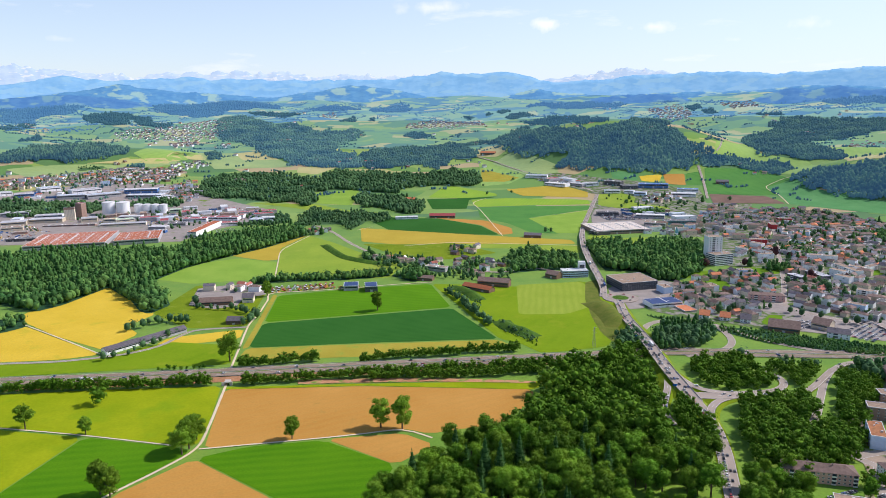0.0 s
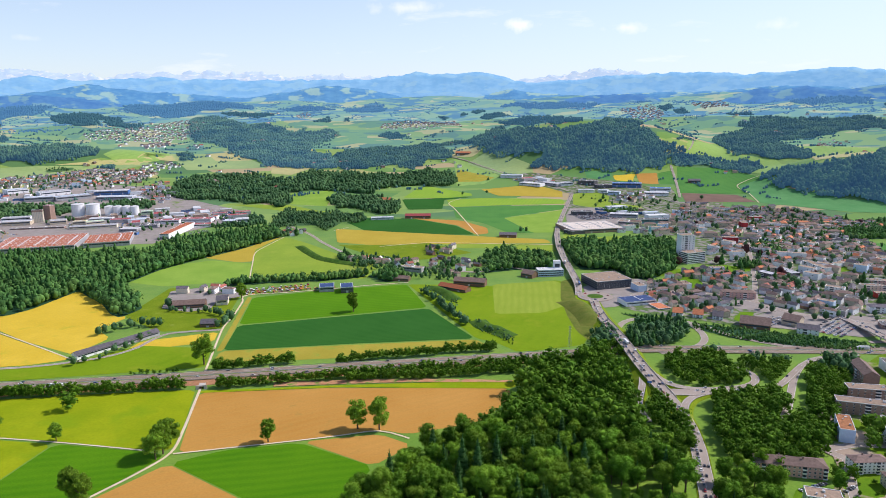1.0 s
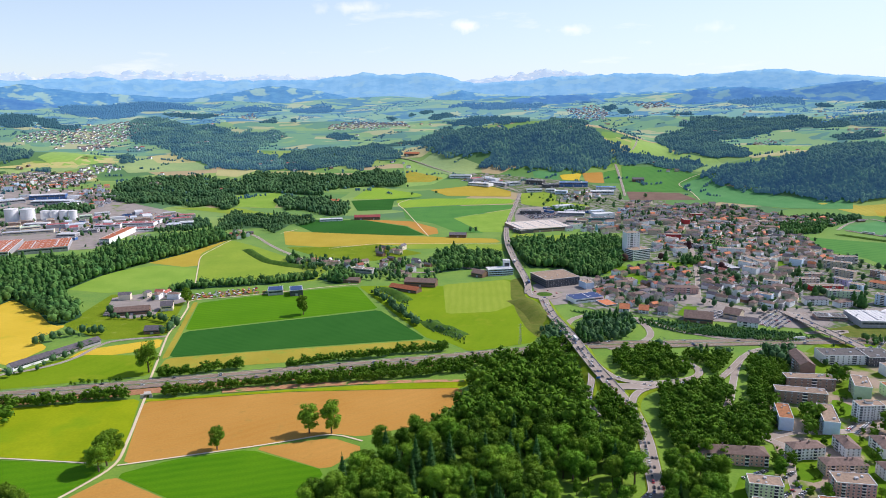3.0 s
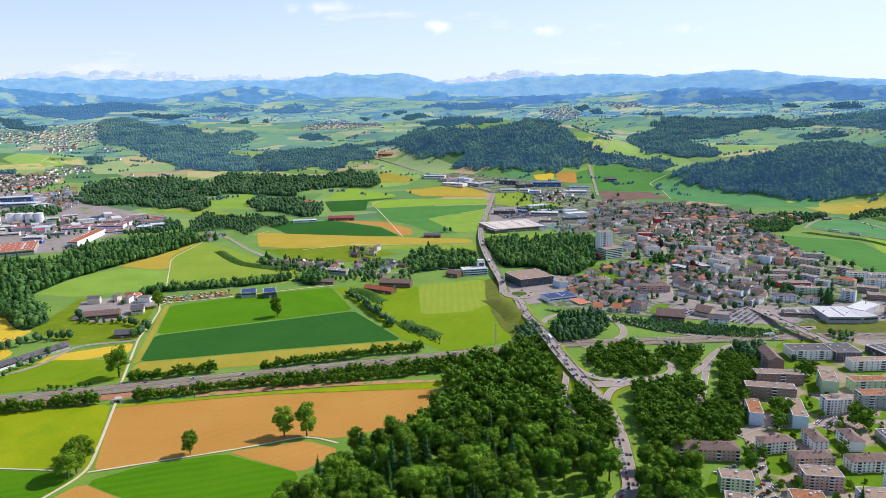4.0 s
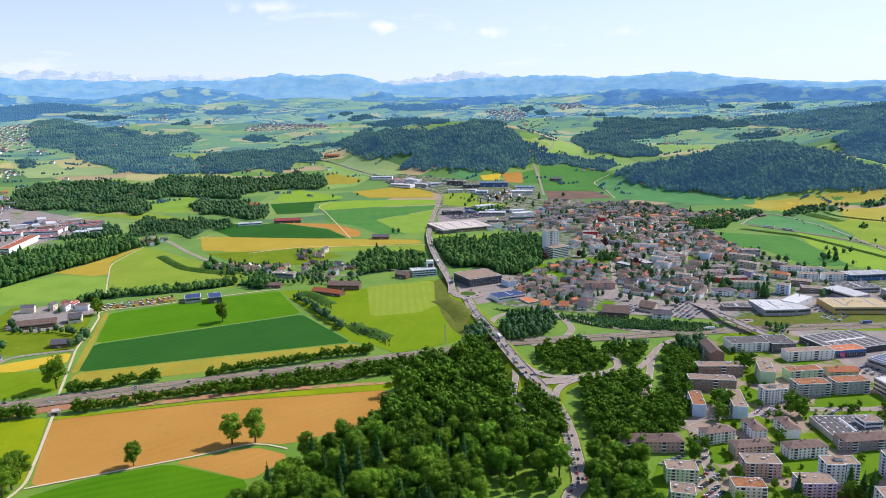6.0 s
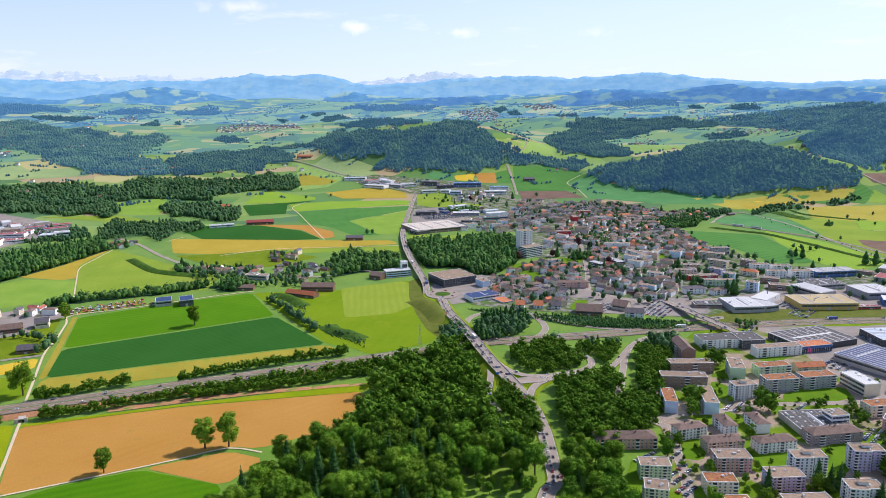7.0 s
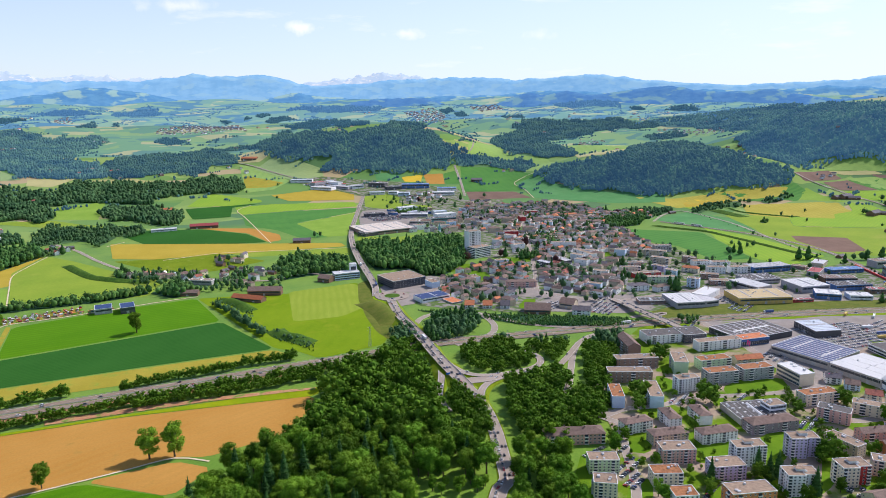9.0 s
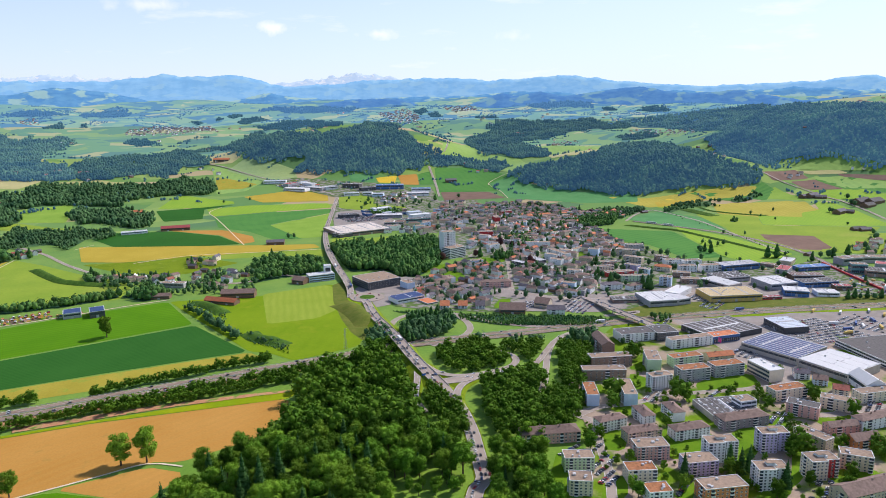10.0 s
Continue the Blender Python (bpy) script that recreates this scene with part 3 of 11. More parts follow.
def make_conifer(seed, height, radius, count, size, label):
    rng = np.random.default_rng(seed)
    tree = empty("tree", 0, 0, -500)
    v, f = tube((0, 0, -0.3), (0, 0, height * 0.95), height * 0.018, 0.04, 6)
    mesh_object("trunk", v, f, BARK, tree)
    lobes, pieces = [], []
    for k in range(9):
        t = k / 8
        rr = radius * (1 - t) ** 0.85 + 0.25
        for j in range(3):
            a = 2.1 * j + k
            lobes.append((math.cos(a) * rr * 0.42, math.sin(a) * rr * 0.42, height * (0.16 + 0.8 * t), rr * 0.62, height * 0.07))
        pieces.append(blob(rng, 0, 0, height * (0.16 + 0.8 * t), rr * 0.75, height * 0.07, 7, 4))
    v, f = gather(pieces)
    q = leaf_cloud(rng, lobes, count, size, 0.0)
    o = len(v)
    v += [tuple(p) for p in q.tolist()]
    f += [(o + 4 * i, o + 4 * i + 1, o + 4 * i + 2, o + 4 * i + 3) for i in range(count)]
    mesh_object("crown", v, f, NEEDLE, tree)
    return tagged(tree, label, "tree")


WOOD_TREES = [make_tree(10 + i, 18 + 1.5 * (i % 3), 5.8 + 0.6 * (i % 4), 3000, 0.37, (LEAF, LEAF, LEAF_LIGHT, LEAF, LEAF_LIGHT)[i], "full green broadleaf tree in a dense wood", 0.0, 0.16, 19) for i in range(5)]
WOOD_CONIFERS = [make_conifer(20 + i, 22 + i, 3.9 + 0.3 * i, 2200, 0.36, "dark green spruce standing in the wood") for i in range(2)]
LONE_TREES = [make_tree(30 + i, 16.0, 5.4, 3400, 0.36, LEAF_LIGHT, "lone broadleaf tree standing in the open field", 0.3, 0.06, 30) for i in range(3)]
BUSH_TREES = [make_tree(40 + i, 8.0, 3.8, 1300, 0.3, (LEAF, LEAF_LIGHT, LEAF)[i], "bushy green hedge tree", 0.0, 0.02) for i in range(3)]
GARDEN_TREES = [make_tree(50 + i, 9.0, 3.1, 1500, 0.27, (LEAF, LEAF_LIGHT, LEAF)[i], "green garden tree between the houses", 0.12, 0.1, 20) for i in range(3)]
GARDEN_TREES.append(make_conifer(55, 13, 2.4, 1000, 0.3, "dark conifer between the houses"))
GARDEN_TREES.append(make_tree(56, 10, 3.8, 900, 0.36, COPPER_LEAF, "copper-leaved tree between the houses", 0.1, 0.1))
HEIGHTS = {}
MASTERS = WOOD_TREES + WOOD_CONIFERS + LONE_TREES + BUSH_TREES + GARDEN_TREES
for t_, h_ in zip(MASTERS, (18, 19.5, 21, 18, 19.5, 22, 23, 15, 15, 15, 8, 8, 8, 9, 9, 9, 13, 10)):
    HEIGHTS[t_.name] = h_
TREE_JOBS = []


def plant(master, x, y, scale=1.0, label="", group="", first=False):
    """Notes a tree to be stood on the ground."""
    m = Matrix.LocRotScale((x, y, rise(x, y) - 0.05), Euler((0, 0, random.uniform(0, 6.283))), (scale * random.uniform(0.92, 1.1), scale * random.uniform(0.92, 1.1), scale))
    TREE_JOBS.append((0 if first else math.hypot(x, y), master, m, label, group))


def place_all(jobs):
    """Copies of the masters at their places; each master itself takes the last of its places."""
    last = {}
    for job in jobs:
        last[job[1].name] = job
    for job in jobs:
        _, master, m, label, group = job
        if last[master.name] is job:
            continue
        tagged(copy_thing(master, m), label, group=group)
    for job in last.values():
        _, master, m, label, group = job
        master.matrix_world = m
        tagged(master, label, group=group)


def stand_trees(limit=300):
    """The nearest trees as things of their own, all others as one mesh a kind."""
    TREE_JOBS.sort(key=lambda j: j[0])
    place_all(TREE_JOBS[:limit])
    used = {j[1].name for j in TREE_JOBS[:limit]}
    rest = [j for j in TREE_JOBS[limit:]]
    for needle, mat, name, label in ((0, LEAF, "trees", "green broadleaf trees and bushes of woods and hedges"), (1, NEEDLE, "conifers", "dark conifers among the woods and gardens"), (0, COPPER_LEAF, "copper_trees", "dark copper-leaved trees between the houses")):
        leaf = lambda j: next(c.data.materials[0] for c in j[1].children if c.name.startswith("crown"))
        part = [j for j in rest if (leaf(j) if leaf(j) in (NEEDLE, COPPER_LEAF) and j[0] > 820 else LEAF) == mat]
        if part:
            hs = [HEIGHTS[j[1].name] * j[2].to_scale().z for j in part]
            kinds = [(i * 7) % 2 + 4 if needle else (i * 5) % 4 for i in range(len(part))]
            for near in (True, False):
                pick = [i for i, j in enumerate(part) if (j[0] < 820) == near]
                if pick:
                    join_trees(name, [tuple(part[i][2].translation[:2]) for i in pick], [hs[i] for i in pick], [kinds[i] for i in pick], RICH if near else FULL, FAR_LEAF if mat is LEAF and not near else mat, label)
    for m in MASTERS:
        if m.name not in used:
            for o in (*m.children, m):
                bpy.data.objects.remove(o)


def inside(x, y, poly):
    hit = False
    for i in range(len(poly)):
        (x1, y1), (x2, y2) = poly[i - 1], poly[i]
        if (y1 > y) != (y2 > y) and x < (x2 - x1) * (y - y1) / (y2 - y1) + x1:
            hit = not hit
    return hit


def scatter(poly, gap, rng):
    """Jittered places inside poly, about gap metres apart."""
    xs, ys = [p[0] for p in poly], [p[1] for p in poly]
    places = []
    y, row = min(ys), 0
    while y < max(ys):
        x = min(xs) + (gap / 2 if row % 2 else 0)
        while x < max(xs):
            px, py = x + rng.uniform(-0.38, 0.38) * gap, y + rng.uniform(-0.38, 0.38) * gap
            if inside(px, py, poly):
                places.append((px, py))
            x += gap
        y += gap * 0.87
        row += 1
    return places


def to_poly(xy):
    return [(xy[i], xy[i + 1]) for i in range(0, len(xy), 2)]


def near_wood(gap, conifers, scale, *xy):
    """A wood of single trees."""
    rng = random.Random(int(abs(xy[0]) * 7 + abs(xy[1])))
    for x, y in scatter(to_poly(xy), gap, rng):
        pick = rng.random()
        master = rng.choice(WOOD_CONIFERS) if pick < conifers else rng.choice(WOOD_TREES)
        plant(master, x, y, scale * rng.uniform(0.62, 1.2), group="trees of the wood")


def row_of_trees(masters, gap, spread, scale, label, *xy):
    """Trees or bushes along a line."""
    rng = random.Random(int(abs(xy[0]) * 3 + abs(xy[1])))
    line = smooth_line(pairs(xy), gap)
    for (x, y, _), (nx, ny) in zip(line, sides(line)):
        o = rng.uniform(-spread, spread)
        plant(rng.choice(masters), x + nx * o, y + ny * o, scale * rng.uniform(0.6, 1.15), label, "trees of the hedgerow")


def template(rng, kind, leaves, size=0.085):
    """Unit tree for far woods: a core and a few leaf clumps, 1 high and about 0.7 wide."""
    if kind == "conifer":
        v, f = gather([blob(rng, 0, 0, 0.25, 0.25, 0.25, 6, 4), blob(rng, 0, 0, 0.55, 0.17, 0.25, 6, 4), blob(rng, 0, 0, 0.8, 0.09, 0.2, 5, 3)])
        lobes = [(0, 0, 0.22, 0.27, 0.15), (0, 0, 0.45, 0.2, 0.15), (0, 0, 0.68, 0.13, 0.16)]
    elif kind in ("round", "spire"):
        lobes = []
        v, f = blob(rng, 0.04, 0, 0.48, 0.38 if kind == "round" else 0.22, 0.48, 5, 3)
        lobes = [(0, 0, 0.45, 0.38, 0.45), (0.2, 0.1, 0.62, 0.26, 0.35)] if kind == "round" else [(0, 0, 0.4, 0.25, 0.4)]
    elif kind == "small":
        lobes = []
        v, f = blob(rng, 0, 0, 0.5, 0.42, 0.5, 4, 2)
    else:
        w = rng.uniform(0.34, 0.46)
        lobes = [(0, 0, 0.5, w * 0.8, 0.44)] + [(w * 0.6 * math.cos(2.1 * k + w * 9), w * 0.6 * math.sin(2.1 * k + w * 9), rng.uniform(0.35, 0.75), w * 0.55, 0.2) for k in range(4)]
        cores = lobes if leaves > 20 else lobes[:1]
        v, f = gather([blob(rng, l[0], l[1], l[2], l[3] * 0.85, l[4] * 0.9, 5, 3) for l in cores[:3]])
    tris = []
    for g in f:
        tris += [(g[0], g[i], g[i + 1]) for i in range(1, len(g) - 1)]
    if leaves:
        q = leaf_cloud(rng, lobes, leaves, size)
        o = len(v)
        v += [tuple(p) for p in q.tolist()]
        for i in range(leaves):
            b = o + 4 * i
            tris += [(b, b + 1, b + 2), (b, b + 2, b + 3)]
    return np.array(v), np.array(tris)


RNG = np.random.default_rng(5)
def rich(rng, kind):
    """Unit tree for the middle distance with several lobes and many small clumps."""
    if kind == "conifer":
        return template(rng, "conifer", 80, 0.06)
    lobes = [(0, 0, 0.5, 0.25, 0.38)] + [(0.2 * math.cos(2.4 * k + 1), 0.2 * math.sin(2.4 * k + 1), 0.26 + 0.075 * k + rng.uniform(-0.05, 0.05), rng.uniform(0.13, 0.2), rng.uniform(0.12, 0.17)) for k in range(8)]
    v, f = gather([blob(rng, l[0], l[1], l[2], l[3] * 0.66, l[4] * 0.66, 5, 3) for l in lobes])
    tris = []
    for g in f:
        tris += [(g[0], g[i], g[i + 1]) for i in range(1, len(g) - 1)]
    q = leaf_cloud(rng, lobes, 180, 0.052)
    o = len(v)
    v += [tuple(p) for p in q.tolist()]
    for i in range(180):
        k = o + 4 * i
        tris += [(k, k + 1, k + 2), (k, k + 2, k + 3)]
    return np.array(v), np.array(tris)


RICH = [rich(RNG, "leaf") for _ in range(4)] + [rich(RNG, "conifer") for _ in range(2)]
FULL = [template(RNG, "leaf", 18, 0.10) for _ in range(4)] + [template(RNG, "conifer", 20) for _ in range(2)]
LEAN = [template(RNG, "round", 6, 0.16) for _ in range(3)] + [template(RNG, "spire", 4, 0.13) for _ in range(2)]


def join_trees(name, places, heights, kinds, templates, mat, label):
    """Many far trees as one mesh."""
    verts, tris, o = [], [], 0
    for (x, y), h, k in zip(places, heights, kinds):
        v, t = templates[k]
        a = RNG.uniform(0, 6.283)
        c, s = math.cos(a), math.sin(a)
        w = h * RNG.uniform(0.85, 1.2)
        z = rise(x, y) - 0.2
        verts.append(np.stack([x + (v[:, 0] * c - v[:, 1] * s) * w, y + (v[:, 0] * s + v[:, 1] * c) * w, z + v[:, 2] * h], 1))
        tris.append(t + o)
        o += len(v)
    verts, tris = np.concatenate(verts), np.concatenate(tris)
    me = bpy.data.meshes.new(name)
    me.vertices.add(len(verts))
    me.vertices.foreach_set("co", verts.ravel())
    me.loops.add(tris.size)
    me.loops.foreach_set("vertex_index", tris.ravel().astype(np.int32))
    me.polygons.add(len(tris))
    me.polygons.foreach_set("loop_start", np.arange(0, tris.size, 3, dtype=np.int32))
    me.update(calc_edges=True)
    me.materials.append(mat)
    return tagged(new(name, me), label, "woods", kind="stuff")


def thin(x, y):
    """How thickly a wood stands at a place: mostly closed, with some loose parts."""
    return 1.0 if noise.noise(Vector((x * 0.011, y * 0.011, 1.7))) > -0.34 else 0.6


def far_wood(gap, height, conifers, mat, label, *xy):
    rng = random.Random(int(abs(xy[0]) + abs(xy[1])))
    loose = label.startswith("loose")
    places = [p for p in scatter(to_poly(xy), gap, rng) if rng.random() < (0.5 if loose else thin(*p))]
    if not places:
        return
    far = mat in (HILL_WOOD, HIGH_WOOD, HAZE_WOOD, FAR_WOOD, WOOD_VALLEY)
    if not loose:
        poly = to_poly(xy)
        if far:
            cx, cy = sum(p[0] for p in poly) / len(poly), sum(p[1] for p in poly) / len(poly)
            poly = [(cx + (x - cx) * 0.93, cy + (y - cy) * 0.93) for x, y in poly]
        # far sheets reuse the crown material, with its haze glow where it has one
        drape("forest_floor", soften(poly), mat if far else FLOOR, 2.6 if math.hypot(xy[0], xy[1]) < 2000 else 5.0, "sheet under the wood filling gaps between the crowns", "ground")
    if far:
        places = [(x + 30 * noise.noise(Vector((x * 0.021, y * 0.021, 3.3))), y + 42 * noise.noise(Vector((x * 0.021, y * 0.021, 9.1)))) for x, y in places]
    d = math.hypot(*places[0])
    templates = FULL if d < 1700 else LEAN
    n = 4 if templates is FULL else 3
    kinds = [n + rng.randrange(2) if rng.random() < conifers else rng.randrange(n) for _ in places]
    heights = [height * rng.uniform(0.55, 1.25) * (1.3 if k >= n else 1.0) for k in kinds]
    for needle in (False, True) if mat is WOOD_MID and conifers else (None,):
        pick = [i for i in range(len(places)) if needle is None or (kinds[i] >= n) == needle]
        if pick:
            join_trees("woods", [places[i] for i in pick], [heights[i] for i in pick], [kinds[i] for i in pick], templates, NEEDLE if needle else mat, label if not needle else "dark spruces standing among the leafy trees")


# ---- buildings ----
class Shape:
    """Collects boxes and faces for one mesh."""

    def __init__(self):
        self.v, self.f, self.m = [], [], []

    def face(self, pts, m=0):
        o = len(self.v)
        self.v += pts
        self.f.append(tuple(range(o, o + len(pts))))
        self.m.append(m)

    def box(self, x0, x1, y0, y1, z0, z1, m=0):
        o = len(self.v)
        self.v += [(x, y, z) for z in (z0, z1) for y in (y0, y1) for x in (x0, x1)]
        for g in ((0, 2, 3, 1), (4, 5, 7, 6), (0, 1, 5, 4), (2, 6, 7, 3), (0, 4, 6, 2), (1, 3, 7, 5)):
            self.f.append(tuple(o + i for i in g))
            self.m.append(m)
        return self

    def solid(self, low, high, m=0):
        """A closed form between two rings of points of the same length."""
        n, o = len(low), len(self.v)
        self.v += list(low) + list(high)
        self.f += [tuple(o + i for i in range(n - 1, -1, -1)), tuple(o + n + i for i in range(n))]
        self.f += [(o + i, o + (i + 1) % n, o + n + (i + 1) % n, o + n + i) for i in range(n)]
        self.m += [m] * (n + 2)
        return self

    def put(self, name, mats, parent=None, label=""):
        return mesh_object(name, self.v, self.f, mats, parent, label, self.m)


def shared(name, me, parent, m):
    ob = new(name, me)
    ob.parent = parent
    ob.matrix_basis = m
    return ob


def window_mesh():
    s = Shape()
    s.box(-0.5, 0.5, -0.04, 0.02, -0.5, 0.5, 0)
    s.box(-0.44, 0.44, -0.06, -0.035, -0.44, 0.44, 1)
    s.box(-0.02, 0.02, -0.075, -0.05, -0.44, 0.44, 0)
    s.box(-0.56, 0.56, -0.14, 0.02, -0.56, -0.5, 0)
    ob = s.put("window", [TRIM, GLASS])
    me = ob.data
    bpy.data.objects.remove(ob)
    return me


def balcony_mesh():
    s = Shape()
    s.box(-0.5, 0.5, -1.3, 0.0, 0.0, 0.16, 0)
    s.box(-0.5, 0.5, -1.3, -1.22, 0.16, 1.05, 0)
    s.box(-0.5, -0.48, -1.22, 0.0, 0.16, 1.05, 0)
    s.box(0.48, 0.5, -1.22, 0.0, 0.16, 1.05, 0)
    s.box(-0.47, 0.47, -0.05, 0.02, 0.2, 2.3, 1)
    ob = s.put("balcony", [TRIM, GLASS])
    me = ob.data
    bpy.data.objects.remove(ob)
    return me


WINDOW, BALCONY = window_mesh(), balcony_mesh()


def roof_shape(kind, w, d, h, over=0.6, pitch=0.42):
    """A roof over a w by d plan with its eaves at height h; faces have thickness."""
    s = Shape()
    x, y = w / 2 + over, d / 2 + over
    if kind == "flat":
        s.box(-w / 2 + 0.3, w / 2 - 0.3, -d / 2 + 0.3, d / 2 - 0.3, h - 0.05, h + 0.12, 0)
        for a in ((-w / 2 - 0.1, w / 2 + 0.1, -d / 2 - 0.1, -d / 2 + 0.3), (-w / 2 - 0.1, w / 2 + 0.1, d / 2 - 0.3, d / 2 + 0.1), (-w / 2 - 0.1, -w / 2 + 0.3, -d / 2 + 0.3, d / 2 - 0.3), (w / 2 - 0.3, w / 2 + 0.1, -d / 2 + 0.3, d / 2 - 0.3)):
            s.box(*a, h - 0.05, h + 0.5, 1)
    elif kind == "hip":
        e, r = h - 0.15, y * pitch
        k = max(0.0, x - y * 0.95)
        s.solid([(-x, -y, e), (x, -y, e), (x, y, e), (-x, y, e)], [(-x, -y, e + 0.2), (x, -y, e + 0.2), (x, y, e + 0.2), (-x, y, e + 0.2)], 0)
        a, b = (-k, 0, e + 0.2 + r), (k, 0, e + 0.2 + r)
        z = e + 0.205
        s.face([(-x, -y, z), (x, -y, z), b, a])
        s.face([(x, y, z), (-x, y, z), a, b])
        s.face([(-x, y, z), (-x, -y, z), a])
        s.face([(x, -y, z), (x, y, z), b])
    else:
        e, r, t = h - 0.15 - over * pitch, y * pitch * 1.35, 0.25
        for sgn in (1, -1):
            lo, hi = (sgn * y, e), (0, e + r)
            ring = [(-x, lo[0], lo[1]), (x, lo[0], lo[1]), (x, hi[0], hi[1]), (-x, hi[0], hi[1])]
            if sgn < 0:
                ring = [ring[1], ring[0], ring[3], ring[2]]
            ring = ring[::-1]
            s.solid(ring, [(a, b, c + t) for a, b, c in ring], 0)
    return s


def gable_walls(w, d, h, kind, pitch=0.42, over=0.6):
    s = Shape()
    s.box(-w / 2, w / 2, -d / 2, d / 2, -0.4, h, 0)
    if kind == "gable":
        r = (d / 2) * pitch * 1.35
        s.solid([(-w / 2, -d / 2, h), (-w / 2, d / 2, h), (-w / 2, 0, h + r)][::-1], [(w / 2, -d / 2, h), (w / 2, d / 2, h), (w / 2, 0, h + r)][::-1], 0)
    return s


def facade(parent, w, d, h, floors, face, bays, win=(1.5, 1.4), balconies=(), base=0.3):
    """Windows, and balconies in some bays, on one face: 0 front, 1 back, 2 left, 3 right."""
    along = w if face < 2 else d
    step = along / bays
    storey = (h - base) / floors
    for fl in range(floors):
        for b in range(bays):
            u = -along / 2 + (b + 0.5) * step
            zc = base + (fl + 0.55) * storey
            turn = (0, 180, -90, 90)[face]
            off = (d if face < 2 else w) / 2
            m = pose(0, 0, 0, 0, 0, turn) @ Matrix.Translation((u, -off, zc))
            if b in balconies:
                shared("balcony", BALCONY, parent, m @ Matrix.Translation((0, 0, -0.5 * storey)) @ Matrix.Diagonal((step * 0.85, 1, storey / 2.8, 1)))
            else:
                shared("window", WINDOW, parent, m @ Matrix.Diagonal((min(win[0], step * 0.7), 1, win[1], 1)))


def roof_bits(parent, w, d, h, n, rng):
    """Hatches, lift heads and vents on a flat roof."""
    for _ in range(n):
        s = Shape()
        bw, bd, bh = rng.uniform(0.9, 2.6), rng.uniform(0.9, 2.2), rng.uniform(0.5, 1.6)
        cx, cy = rng.uniform(-w / 2 + 2.5, w / 2 - 2.5), rng.uniform(-d * 0.3, d * 0.3)
        s.box(cx - bw / 2, cx + bw / 2, cy - bd / 2, cy + bd / 2, h + 0.1, h + bh, 0)
        s.box(cx - bw / 2 - 0.08, cx + bw / 2 + 0.08, cy - bd / 2 - 0.08, cy + bd / 2 + 0.08, h + bh, h + bh + 0.12, 1)
        s.put("roof_hatch", [TRIM, ROOFS["grey"]], parent)


